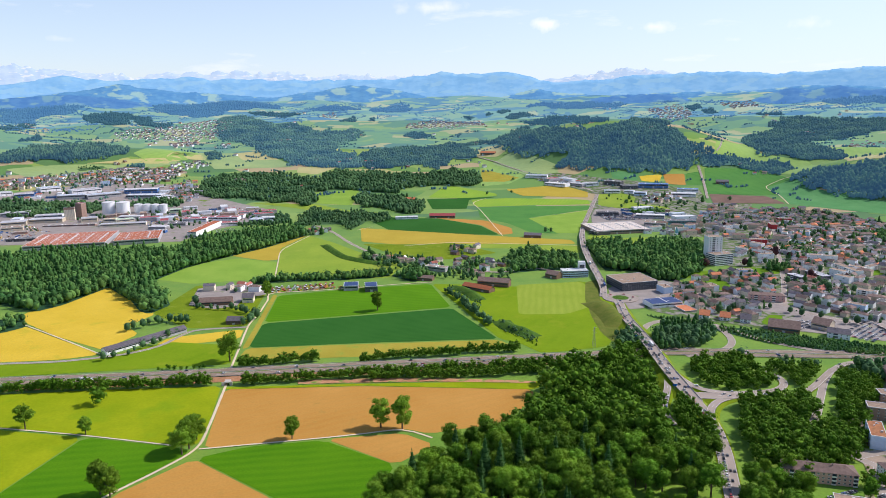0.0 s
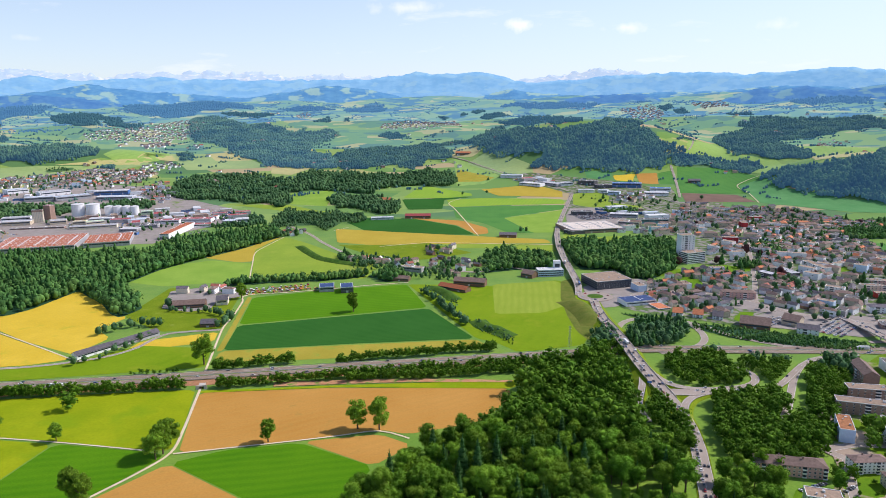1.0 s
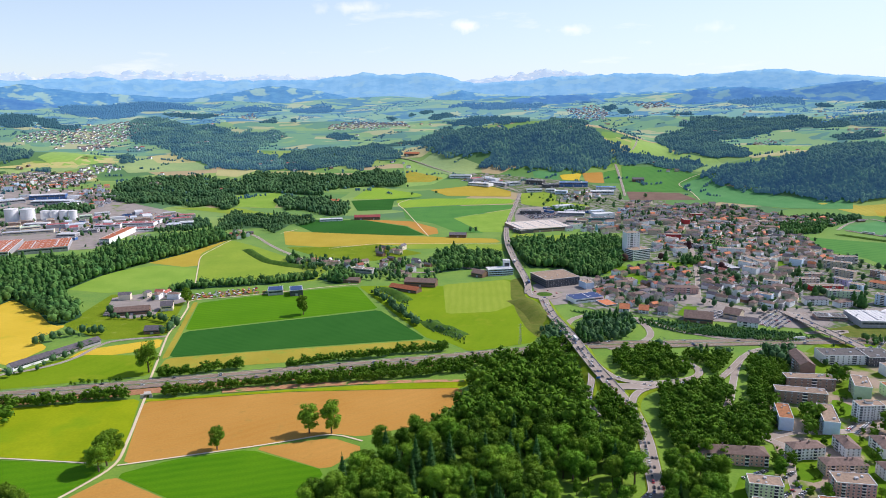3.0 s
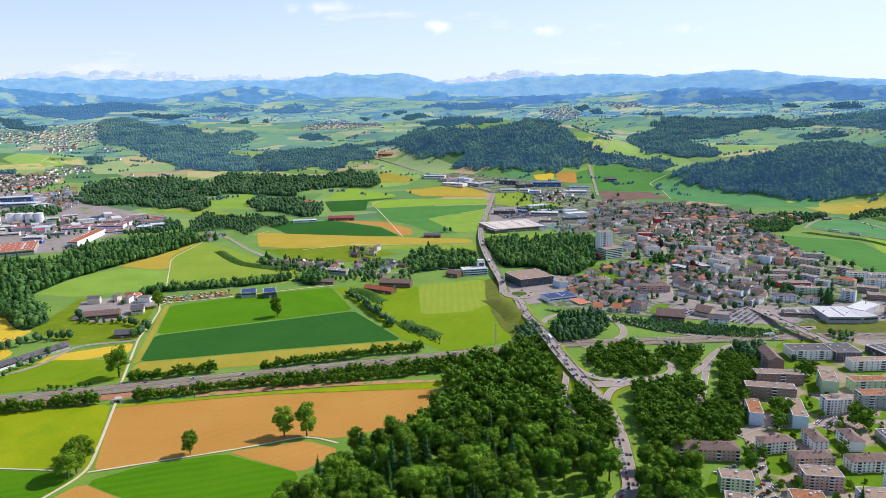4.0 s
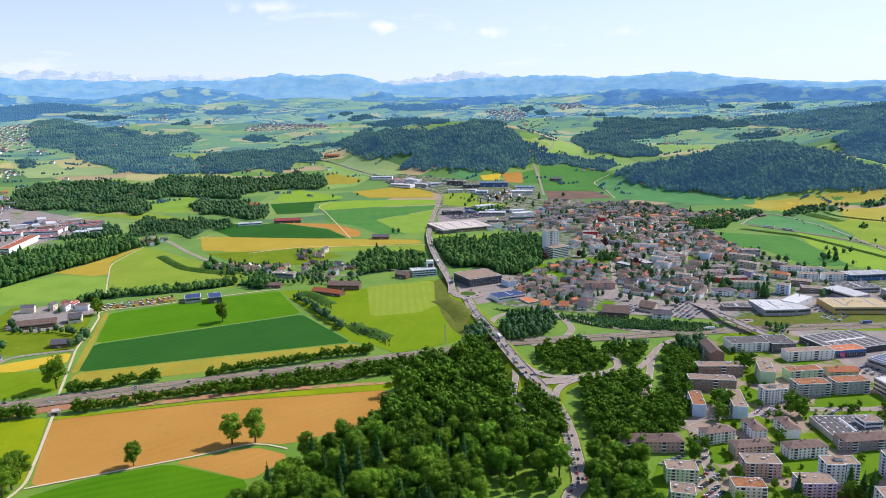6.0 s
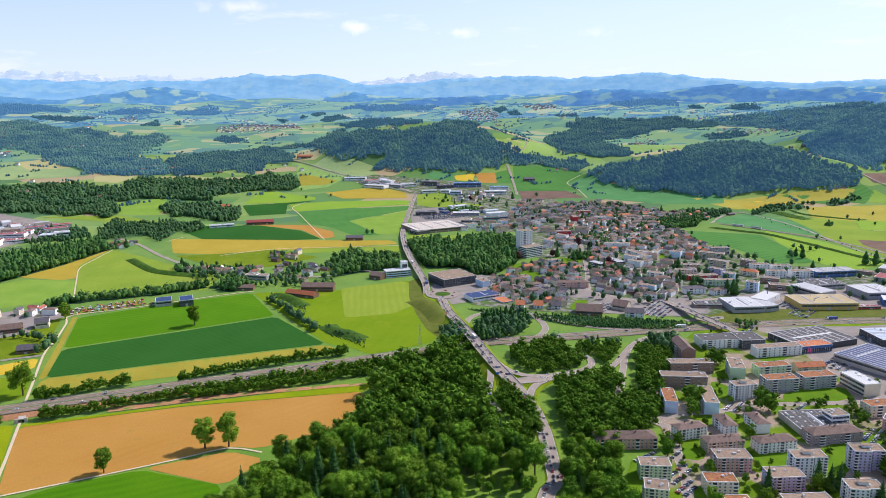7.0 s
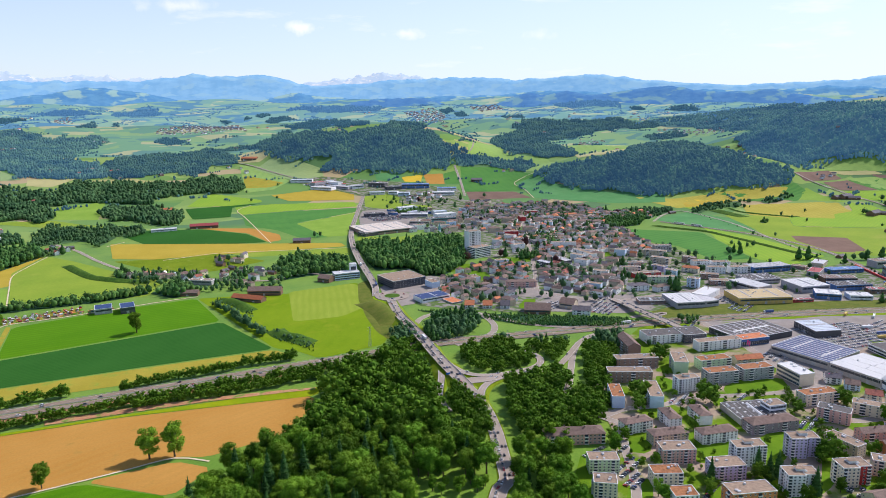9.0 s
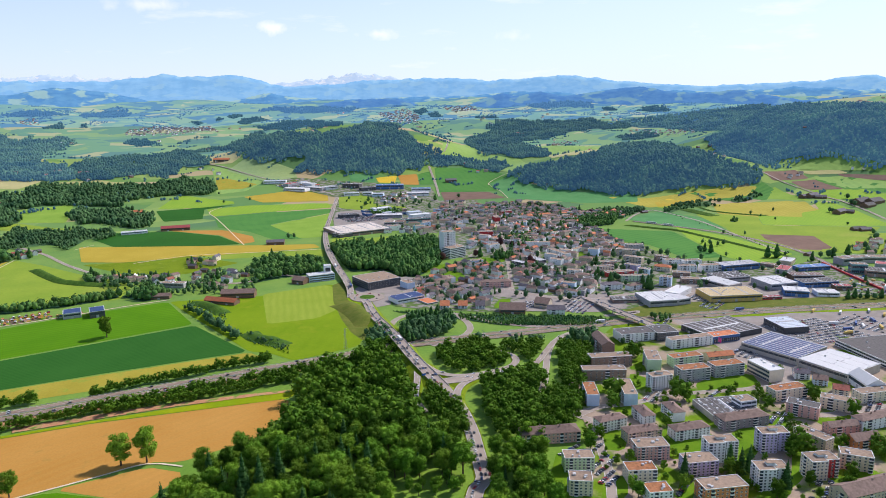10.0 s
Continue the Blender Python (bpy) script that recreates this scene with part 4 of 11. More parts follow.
def block(x, y, yaw, w, d, h, wall, roof, kind, floors, label, style="flats"):
    """A block of flats, an office or a hall: walls, roof, windows and what stands on the roof."""
    rng = random.Random(int(abs(x) * 13 + abs(y)))
    ob = empty("apartment_building" if style == "flats" else "building", x, y, rise(x, y), yaw)
    gable_walls(w, d, h, kind).put("wall", WALLS[wall], ob)
    roof_shape(kind, w, d, h).put("roof", [ROOFS[roof], TRIM], ob)
    if style == "flats":
        bays = max(3, round(w / (3.6 if math.hypot(x, y) < 620 else 6.0)))
        side = max(2, round(d / 4.2))
        bal = {k for k in range(bays) if k % 4 == 1} if wall != "brick" else {bays // 2}
        facade(ob, w, d, h, floors, 0, bays, balconies=bal)
        if math.hypot(x, y) < 800:
            facade(ob, w, d, h, floors, 2, side, win=(1.2, 1.3), balconies={side // 2} if d > 14 else ())
        if math.hypot(x, y) < 640:
            facade(ob, w, d, h, floors, 3, side, win=(1.2, 1.3))
        if kind == "flat":
            roof_bits(ob, w, d, h, 3, rng)
        else:
            for k in range(2):
                s = Shape()
                cx, cy = rng.uniform(-w / 4, w / 4), rng.uniform(-1.5, 1.5)
                s.box(cx - 0.5, cx + 0.5, cy - 0.4, cy + 0.4, h + 0.5, h + d * 0.21 + 1.4, 0)
                s.box(cx - 0.6, cx + 0.6, cy - 0.5, cy + 0.5, h + d * 0.21 + 1.4, h + d * 0.21 + 1.6, 1)
                s.put("chimney", [WALLS["brick"], ROOFS["dark"]], ob)
    elif style == "office":
        for fl in range(floors):
            z0 = 0.4 + fl * (h - 0.4) / floors + 0.9
            s = Shape()
            zt = z0 + (h / floors) * 0.5
            s.box(-w / 2 + 0.6, w / 2 - 0.6, -d / 2 - 0.05, -d / 2 + 0.05, z0, zt, 0)
            s.box(-w / 2 - 0.05, -w / 2 + 0.05, -d / 2 + 0.6, d / 2 - 0.6, z0, zt, 0)
            band = s.put("window_band", GLASS, ob)
            n = max(2, round(w / 3))
            t = Shape()
            for k in range(n + 1):
                u = -w / 2 + 0.6 + k * (w - 1.2) / n
                t.box(u - 0.08, u + 0.08, -d / 2 - 0.09, -d / 2 - 0.04, z0, zt, 0)
            t.put("mullions", TRIM, band)
        roof_bits(ob, w, d, h, 4, rng)
    elif style == "hall":
        s = Shape()
        s.box(-w / 2 + 1.5, w / 2 - 1.5, -d / 2 - 0.05, -d / 2 + 0.05, h * 0.55, h * 0.82, 0)
        s.put("window_band", GLASS, ob)
        n = max(1, int(w // 26))
        for k in range(n):
            u = -w / 2 + (k + 0.5) * w / n
            g = Shape().box(u - 1.8, u + 1.8, -d / 2 - 0.08, -d / 2 + 0.03, 0.0, h * 0.45, 0)
            g.put("gate", ROOFS["grey"], ob)
        if kind == "flat" and w > 24:
            seams = Shape()
            for k in range(1, int(w // 5)):
                u = -w / 2 + k * w / int(w // 5)
                seams.box(u - 0.12, u + 0.12, -d / 2 + 0.4, d / 2 - 0.4, h + 0.1, h + 0.32)
            seams.put("standing_seams", [ROOFS["grey"]], ob)
            for k in range(max(1, int(w // 30))):
                u = -w / 2 + (k + 0.5) * w / max(1, int(w // 30)) + rng.uniform(-3, 3)
                r = Shape()
                r.solid([(u - 1.6, -d * 0.36, h + 0.1), (u + 1.6, -d * 0.36, h + 0.1), (u + 1.6, d * 0.36, h + 0.1), (u - 1.6, d * 0.36, h + 0.1)],
                        [(u - 0.5, -d * 0.36, h + 0.95), (u + 0.5, -d * 0.36, h + 0.95), (u + 0.5, d * 0.36, h + 0.95), (u - 0.5, d * 0.36, h + 0.95)])
                r.put("roof_light", [TRIM if roof in ("dark", "blue", "maroon", "flat") else ROOFS["grey"]], ob)
            roof_bits(ob, w, d, h, 3 + int(w // 30), rng)
            p = Shape()
            for k in range(int(w // 6)):
                u = -w / 2 + (k + 0.5) * w / int(w // 6)
                p.box(u - 0.1, u + 0.1, -d / 2 - 0.09, -d / 2 - 0.01, 0.0, h - 0.3)
            p.put("cladding_joints", [WALLS["grey"]], ob)
    return tagged(ob, label, "apartment block" if style == "flats" else "building", "apartment blocks of the estate" if style == "flats" else "")


def tower_block(x, y, yaw, w, d, h, wall, floors, label, red=False):
    """A tall block of flats: two wings set back from one another, a glazed stair slot between, a lift head on top."""
    ob = empty("apartment_building", x, y, rise(x, y), yaw)
    wings = ((-0.24 * w, -0.07 * d, 0.54 * w, 0.86 * d, h), (0.27 * w, 0.09 * d, 0.46 * w, 0.78 * d, h - 0.9))
    for k, (cx, cy, ww, wd, wh) in enumerate(wings):
        paint = WALLS["red"] if red and k else WALLS[wall]
        wing = Shape().box(-ww / 2, ww / 2, -wd / 2, wd / 2, -0.4, wh).put("wall", paint, ob)
        wing.location = (cx, cy, 0)
        roof_shape("flat", ww, wd, wh).put("roof", [ROOFS["flat"], TRIM], wing)
        bays = max(3, round(ww / 3.4))
        facade(wing, ww, wd, wh, floors, 0, bays, balconies={0} if k == 0 else {bays - 1})
        if k == 0:
            facade(wing, ww, wd, wh, floors, 2, max(3, round(wd / 4)), win=(1.2, 1.3), balconies={1})
        else:
            facade(wing, ww, wd, wh, floors, 3, max(3, round(wd / 4)), win=(1.2, 1.3))
    Shape().box(0.028 * w, 0.07 * w, -0.42 * d, -0.28 * d, 0.4, h - 1.2).put("stair_window", GLASS, ob)
    s = Shape().box(-0.16 * w, 0.1 * w, -0.12 * d, 0.14 * d, h + 0.05, h + 2.3).box(-0.18 * w, 0.12 * w, -0.14 * d, 0.16 * d, h + 2.3, h + 2.5, 1)
    s.put("lift_head", [TRIM, ROOFS["flat"]], ob)
    rng = random.Random(int(x + y))
    roof_bits(ob, w * 0.5, d * 0.5, h, 3, rng)
    return tagged(ob, label, "apartment block", "apartment blocks of the estate")


def skylights(ob, w, d, h, nx, ny, size=1.6, mat=None):
    for i in range(nx):
        for j in range(ny):
            cx, cy = -w / 2 + (i + 0.5) * w / nx, -d / 2 + (j + 0.5) * d / ny
            s = Shape()
            s.solid([(cx - size / 2, cy - size / 2, h), (cx + size / 2, cy - size / 2, h), (cx + size / 2, cy + size / 2, h), (cx - size / 2, cy + size / 2, h)],
                    [(cx - size / 3, cy - size / 3, h + 0.6), (cx + size / 3, cy - size / 3, h + 0.6), (cx + size / 3, cy + size / 3, h + 0.6), (cx - size / 3, cy + size / 3, h + 0.6)])
            s.put("skylight", mat or TRIM, ob)


def panel_rows(ob, w, d, h, rows, name="solar_panel", mat=None, tilt=0.9, fill=0.78):
    """Rows of tilted panels, strips or ridges on a flat roof."""
    for j in range(rows):
        y0 = -d / 2 + 0.8 + j * (d - 1.6) / rows
        y1 = y0 + (d - 1.6) / rows * fill
        s = Shape()
        x0, x1 = -w / 2 + 0.8, w / 2 - 0.8
        s.solid([(x0, y0, h + 0.15), (x1, y0, h + 0.15), (x1, y1, h + 0.15), (x0, y1, h + 0.15)], [(x0, y0, h + 0.25), (x1, y0, h + 0.25), (x1, y1, h + tilt), (x0, y1, h + tilt)])
        s.put(name, mat or PANEL, ob)


def make_house(w, d, h, wall, roof, kind, label, seed):
    """A small house with gable or hip roof, chimney, door and windows."""
    rng = random.Random(seed)
    ob = empty("house", 0, 0, -500)
    gable_walls(w, d, h, kind).put("wall", WALLS[wall], ob)
    roof_shape(kind, w, d, h, 0.45, 0.42).put("roof", [ROOFS[roof], TRIM], ob)
    s = Shape()
    cx = rng.uniform(-w / 4, w / 4)
    s.box(cx - 0.35, cx + 0.35, 0.5, 1.2, h + 0.5, h + d * 0.28 + 0.8, 0)
    s.put("chimney", WALLS["brick"], ob)
    for u, z, sx in ((-w / 4, h * 0.28, 2.0), (w * 0.15, h * 0.72, 2.4)):
        shared("window", WINDOW, ob, Matrix.Translation((u, -d / 2, z)) @ Matrix.Diagonal((sx, 1, 1.4, 1)))
    return tagged(ob, label, "house")


HOUSES = [make_house(*a, 60 + i) for i, a in enumerate((
    (12, 9.5, 6.6, "white", "darktile", "gable", "white rendered house with a dark tiled gable roof"),
    (11, 10, 7.0, "cream", "tile", "gable", "cream rendered house with a brown tiled roof"),
    (14, 10, 7.0, "beige", "tile", "hip", "beige house with a brown hipped roof"),
    (12, 9, 6.6, "white", "red", "gable", "white house with a red tiled gable roof"),
    (13, 10, 9.0, "cream", "darktile", "gable", "tall cream house with a dark tiled roof"),
    (16, 11, 9.6, "white", "tile", "hip", "white three-storey house with a brown hipped roof"),
    (12, 9, 5.0, "timber", "darktile", "gable", "brown timber house with a dark roof"),
    (12, 10, 6.8, "pink", "orange", "gable", "pink house with an orange tiled roof")))]
BIG_HOUSES = [make_house(*a, 80 + i) for i, a in enumerate((
    (22, 12, 9.5, "white", "flat", "flat", "white flat-roofed block of flats in the town"),
    (24, 12, 9.0, "beige", "tile", "hip", "beige residential block with a brown roof"),
    (20, 13, 10.5, "skyblue", "flat", "flat", "light blue flat-roofed block in the town"),
    (26, 13, 7.5, "grey", "dark", "flat", "grey flat-roofed commercial building in the town")))]
TOWN_BLOCKS = [make_house(*a, 70 + i) for i, a in enumerate((
    (30, 13, 11, "red", "flat", "flat", "dark red block of flats in the town"),
    (30, 13, 10.5, "cream", "orange", "hip", "cream block of flats with an orange roof"),
    (26, 13, 10.5, "beige", "tile", "hip", "beige block of flats with a brown hipped roof"),
    (28, 14, 11.5, "white", "flat", "flat", "white block of flats with a flat roof")))]
BARNS = [make_house(*a, 75 + i) for i, a in enumerate((
    (34, 16, 6.0, "timber", "darktile", "gable", "brown timber barn with a wide dark roof"),
    (46, 24, 6.5, "timber", "dark", "gable", "brown cattle shed with a wide dark roof")))]
WORKS = [make_house(*a, 90 + i) for i, a in enumerate((
    (34, 18, 7, "white", "metal", "flat", "white industrial hall with a pale roof"),
    (40, 20, 8, "grey", "maroon", "flat", "grey workshop with a maroon roof"),
    (28, 16, 6, "beige", "grey", "flat", "beige storage hall with a grey roof"),
    (44, 20, 8, "white", "white", "flat", "long white hall with a white roof"),
    (26, 15, 6, "blue", "dark", "flat", "blue workshop with a dark roof"),
    (30, 16, 7, "brick", "flat", "flat", "brown workshop with a gravel roof")))]
HOUSE_JOBS = []


def stand(master, x, y, yaw, scale=1.0, label="", group="houses of the town"):
    m = Matrix.LocRotScale((x, y, rise(x, y)), Euler((0, 0, radians(yaw))), scale if isinstance(scale, tuple) else (scale, scale, scale))
    HOUSE_JOBS.append((math.hypot(x, y), master, m, label, group))


def join_copies(name, jobs, label, category, skip=()):
    """Far copies of things as one mesh."""
    verts, faces, index, mats, slot = [], [], [], [], {}
    for _, master, m, _, _ in jobs:
        for part_ob in master.children:
            if part_ob.name.split(".")[0] in skip:
                continue
            full = m @ part_ob.matrix_basis
            o = len(verts)
            verts += [tuple(full @ v.co) for v in part_ob.data.vertices]
            for poly in part_ob.data.polygons:
                mat = part_ob.data.materials[poly.material_index]
                if mat.name not in slot:
                    slot[mat.name] = len(mats)
                    mats.append(mat)
                faces.append(tuple(o + i for i in poly.vertices))
                index.append(slot[mat.name])
    if verts:
        tagged(mesh_object(name, verts, faces, mats, index=index), label, category, kind="stuff")


def stand_houses(limit=215):
    HOUSE_JOBS.sort(key=lambda j: j[0])
    far = HOUSE_JOBS[limit:]
    masters = {j[1].name: j[1] for j in HOUSE_JOBS[:limit]}
    join_copies("houses", far, "houses of the town with tiled roofs and pale walls", "houses", ("chimney",))
    place_all(HOUSE_JOBS[:limit])
    for m in HOUSES + BIG_HOUSES + TOWN_BLOCKS + BARNS + WORKS:
        if m.name not in masters:
            for o in (*m.children, m):
                bpy.data.objects.remove(o)


KEEP_OUT = []


def free(x, y, r):
    return all((x - a) ** 2 + (y - b) ** 2 > (r + c) ** 2 for a, b, c in KEEP_OUT)


def settlement(gap, yaw, big, weights, greens, *xy):
    """Houses and garden trees scattered over a part of the town, along streets that turn a little."""
    rng = random.Random(int(abs(xy[0]) * 11 + abs(xy[1])))
    poly = to_poly(xy)
    for x, y in scatter(poly, gap, rng):
        if not free(x, y, 6):
            continue
        turn = yaw + 90 * rng.randrange(2) + rng.uniform(-9, 9) + 12 * math.sin(x * 0.011) + 10 * math.cos(y * 0.013)
        if rng.random() < big:
            stand(rng.choice(BIG_HOUSES), x, y, turn, (rng.uniform(0.7, 1.2), rng.uniform(0.8, 1.1), rng.uniform(0.8, 1.2)))
        else:
            stand(rng.choices(HOUSES, weights)[0], x, y, turn, (rng.uniform(0.75, 1.45), rng.uniform(0.75, 1.1), rng.uniform(0.8, 1.15)))
        KEEP_OUT.append((x, y, 5))
        for _ in range(3):
            if rng.random() > greens * 0.85:
                continue
            a = rng.uniform(0, 6.283)
            tx, ty = x + math.cos(a) * gap * 0.5, y + math.sin(a) * gap * 0.5
            if inside(tx, ty, poly) and free(tx, ty, 1.0):
                GREENS.append((tx, ty))


GREENS = []


def works(gap, yaw, *xy):
    """Workshops and halls filling an industrial quarter."""
    rng = random.Random(int(abs(xy[0]) + abs(xy[1]) * 5))
    for x, y in scatter(to_poly(xy), gap, rng):
        if free(x, y, 15):
            stand(rng.choice(WORKS), x, y, yaw + 90 * rng.randrange(2) + rng.uniform(-4, 4), rng.uniform(0.75, 1.25), group="halls of the industrial estate")
            KEEP_OUT.append((x, y, 13))


def stored_goods(gap, tall, *xy):
    """Stacks, containers and pallets lying about in a yard."""
    rng = random.Random(int(abs(xy[0]) * 3 + abs(xy[1])))
    s = Shape()
    for x, y in scatter(to_poly(xy), gap, rng):
        if not free(x, y, 2):
            continue
        a, w, d, h = rng.choice((0.3, 1.87)) + rng.uniform(-0.1, 0.1), rng.uniform(1.5, 7), rng.uniform(1.2, 3), rng.uniform(0.6, tall)
        c, q, z = math.cos(a), math.sin(a), lift(x, y, 3)
        ring = [(x + u * c - v * q, y + u * q + v * c, z - 0.3) for u, v in ((-w / 2, -d / 2), (w / 2, -d / 2), (w / 2, d / 2), (-w / 2, d / 2))]
        s.solid(ring, [(i, j, k + h) for i, j, k in ring], rng.randrange(6))
    if s.v:
        tagged(s.put("stored_goods", [TRIM, ROOFS["red"], WALLS["timber"], WALLS["grey"], WALLS["blue"], WALLS["yellow"]]), "stacks and containers standing in the yard", "stored goods", kind="stuff")


def undergrowth(gap, height, *xy):
    """Garden trees and bushes between the blocks of flats."""
    rng = random.Random(int(abs(xy[0]) * 2 + abs(xy[1])))
    for x, y in scatter(to_poly(xy), gap, rng):
        if free(x, y, 2.5) and noise.noise(Vector((x * 0.02, y * 0.02, 4.4))) > -0.15:
            plant(rng.choices(GARDEN_TREES[:4] + BUSH_TREES, (3, 3, 3, 1, 2, 2, 2))[0], x, y, height * rng.uniform(0.35, 1.15), "tree or shrub on the lawn between the blocks", "trees of the estate")


def far_village(gap, size, *xy):
    """A distant village as one mesh of small gabled houses."""
    rng = random.Random(int(abs(xy[0]) + abs(xy[1]) * 3))
    s = Shape()
    for x, y in scatter(to_poly(xy), gap, rng):
        w, d, h, a = size * rng.uniform(0.8, 1.4), size * rng.uniform(0.7, 1.0), size * rng.uniform(0.45, 0.75), rng.uniform(0, 3.1)
        c, q, z = math.cos(a), math.sin(a), rise(x, y)
        at = lambda u, v, k: (x + u * c - v * q, y + u * q + v * c, z + k)
        s.solid([at(-w / 2, -d / 2, -1), at(w / 2, -d / 2, -1), at(w / 2, d / 2, -1), at(-w / 2, d / 2, -1)], [at(-w / 2, -d / 2, h), at(w / 2, -d / 2, h), at(w / 2, d / 2, h), at(-w / 2, d / 2, h)], rng.choice((0, 0, 0, 1)))
        m = rng.choice((2, 3, 3))
        s.solid([at(-w / 2, -d / 2 - 0.5, h), at(-w / 2, d / 2 + 0.5, h), at(-w / 2, 0, h + d * 0.4)][::-1], [at(w / 2, -d / 2 - 0.5, h), at(w / 2, d / 2 + 0.5, h), at(w / 2, 0, h + d * 0.4)][::-1], m)
    if s.v:
        tagged(s.put("far_village", [WALLS["white"], WALLS["cream"], ROOFS["tile"], ROOFS["darktile"], ROOFS["red"]]), "distant village of small white houses with tiled roofs", "village", kind="stuff")


# ---- vehicles ----
def make_car(paint, label):
    car = empty("car", 0, 0, -500)
    s = Shape()
    s.solid([(-2.15, -0.86, 0.35), (2.15, -0.86, 0.35), (2.15, 0.86, 0.35), (-2.15, 0.86, 0.35)], [(-2.1, -0.84, 0.85), (2.0, -0.82, 0.75), (2.0, 0.82, 0.75), (-2.1, 0.84, 0.85)])
    s.solid([(-1.2, -0.62, 1.42), (0.35, -0.62, 1.42), (0.35, 0.62, 1.42), (-1.2, 0.62, 1.42)], [(-1.15, -0.58, 1.48), (0.3, -0.58, 1.48), (0.3, 0.58, 1.48), (-1.15, 0.58, 1.48)])
    s.put("body", paint, car)
    g = Shape()
    g.solid([(-1.9, -0.78, 0.84), (1.05, -0.78, 0.8), (1.05, 0.78, 0.8), (-1.9, 0.78, 0.84)], [(-1.25, -0.64, 1.42), (0.4, -0.64, 1.42), (0.4, 0.64, 1.42), (-1.25, 0.64, 1.42)])
    g.put("glasshouse", GLASS, car)
    for wx in (-1.3, 1.3):
        for wy in (-0.84, 0.84):
            v, f = tube((wx, wy - 0.1, 0.32), (wx, wy + 0.1, 0.32), 0.32, 0.32, 8)
            f.append(tuple(range(8))[::-1])
            mesh_object("wheel", v, f, RUBBER, car)
    return tagged(car, label, "car")


CARS = [make_car(p, l) for p, l in zip(CAR_PAINTS, ("white passenger car on the road", "black passenger car on the road", "silver passenger car on the road", "dark blue passenger car on the road", "red passenger car on the road", "grey passenger car on the road"))]


def make_truck(cargo, label):
    t = empty("truck", 0, 0, -500)
    Shape().box(-6.5, 5.2, -1.25, 1.25, 1.0, 3.9).put("cargo_box", cargo, t)
    s = Shape().box(5.6, 7.7, -1.2, 1.2, 0.6, 3.2)
    s.put("cab", CAR_PAINTS[0], t)
    Shape().box(7.68, 7.74, -1.05, 1.05, 1.8, 2.9).put("windscreen", GLASS, t)
    Shape().box(-6.3, 7.4, -0.9, 0.9, 0.6, 1.0).put("chassis", RUBBER, t)
    for wx in (-5, -3.8, -2.6, 3.0, 6.6):
        for wy in (-1.05, 1.05):
            v, f = tube((wx, wy - 0.15, 0.5), (wx, wy + 0.15, 0.5), 0.5, 0.5, 8)
            mesh_object("wheel", v, f + [tuple(range(8))[::-1]], RUBBER, t)
    return tagged(t, label, "truck")


TRUCKS = [make_truck(WALLS["yellow"], "long truck with a yellow box parked in the yard"), make_truck(TRIM, "long truck with a white box trailer on the road"), make_truck(CAR_PAINTS[3], "long truck with a blue trailer on the road")]
CAR_JOBS = []


def drive(master, x, y, z, yaw, group="cars on the road"):
    CAR_JOBS.append((math.hypot(x, y), master, pose(x, y, z, 0, 0, yaw), "", group))


def stand_cars(limit=130):
    CAR_JOBS.sort(key=lambda j: j[0])
    join_copies("cars", CAR_JOBS[limit:], "standing and driving cars of many colours farther off", "cars", ("wheel",))
    place_all(CAR_JOBS[:limit])


def traffic(line, layer, offsets, gap, seed, trucks=0.0):
    """Cars along lanes at the given offsets from a road's line."""
    rng = random.Random(seed)
    s = sides(line)
    for o in offsets:
        run = rng.uniform(0, gap)
        for i in range(len(line) - 1):
            (x, y, h), (x2, y2, h2) = line[i], line[i + 1]
            step = math.hypot(x2 - x, y2 - y)
            run -= step
            if run < 0:
                run += gap * rng.uniform(0.35, 1.7)
                nx, ny = s[i]
                yaw = math.degrees(math.atan2(y2 - y, x2 - x)) + (180 if o > 0 else 0)
                m = rng.choice(TRUCKS[1:]) if rng.random() < trucks else rng.choices(CARS, (5, 5, 4, 2, 1, 4))[0]
                drive(m, x + nx * o, y + ny * o, lift(x, y, layer) + h + 0.03, yaw)


def parked(yaw, rows, per_row, row_gap, fill, x, y, layer=3.6, mix=(6, 4, 4, 2, 1, 4)):
    """A car park: rows of standing cars round a place."""
    rng = random.Random(int(abs(x) * 5 + abs(y)))
    c, s = math.cos(radians(yaw)), math.sin(radians(yaw))
    for j in range(rows):
        for i in range(per_row):
            if rng.random() > fill:
                continue
            u, v = (i - per_row / 2) * 2.75, (j - rows / 2) * row_gap
            px, py = x + u * c - v * s, y + u * s + v * c
            drive(rng.choices(CARS, mix)[0], px, py, lift(px, py, layer) + 0.02, yaw + 90 + rng.uniform(-2, 2), "cars in the car park")


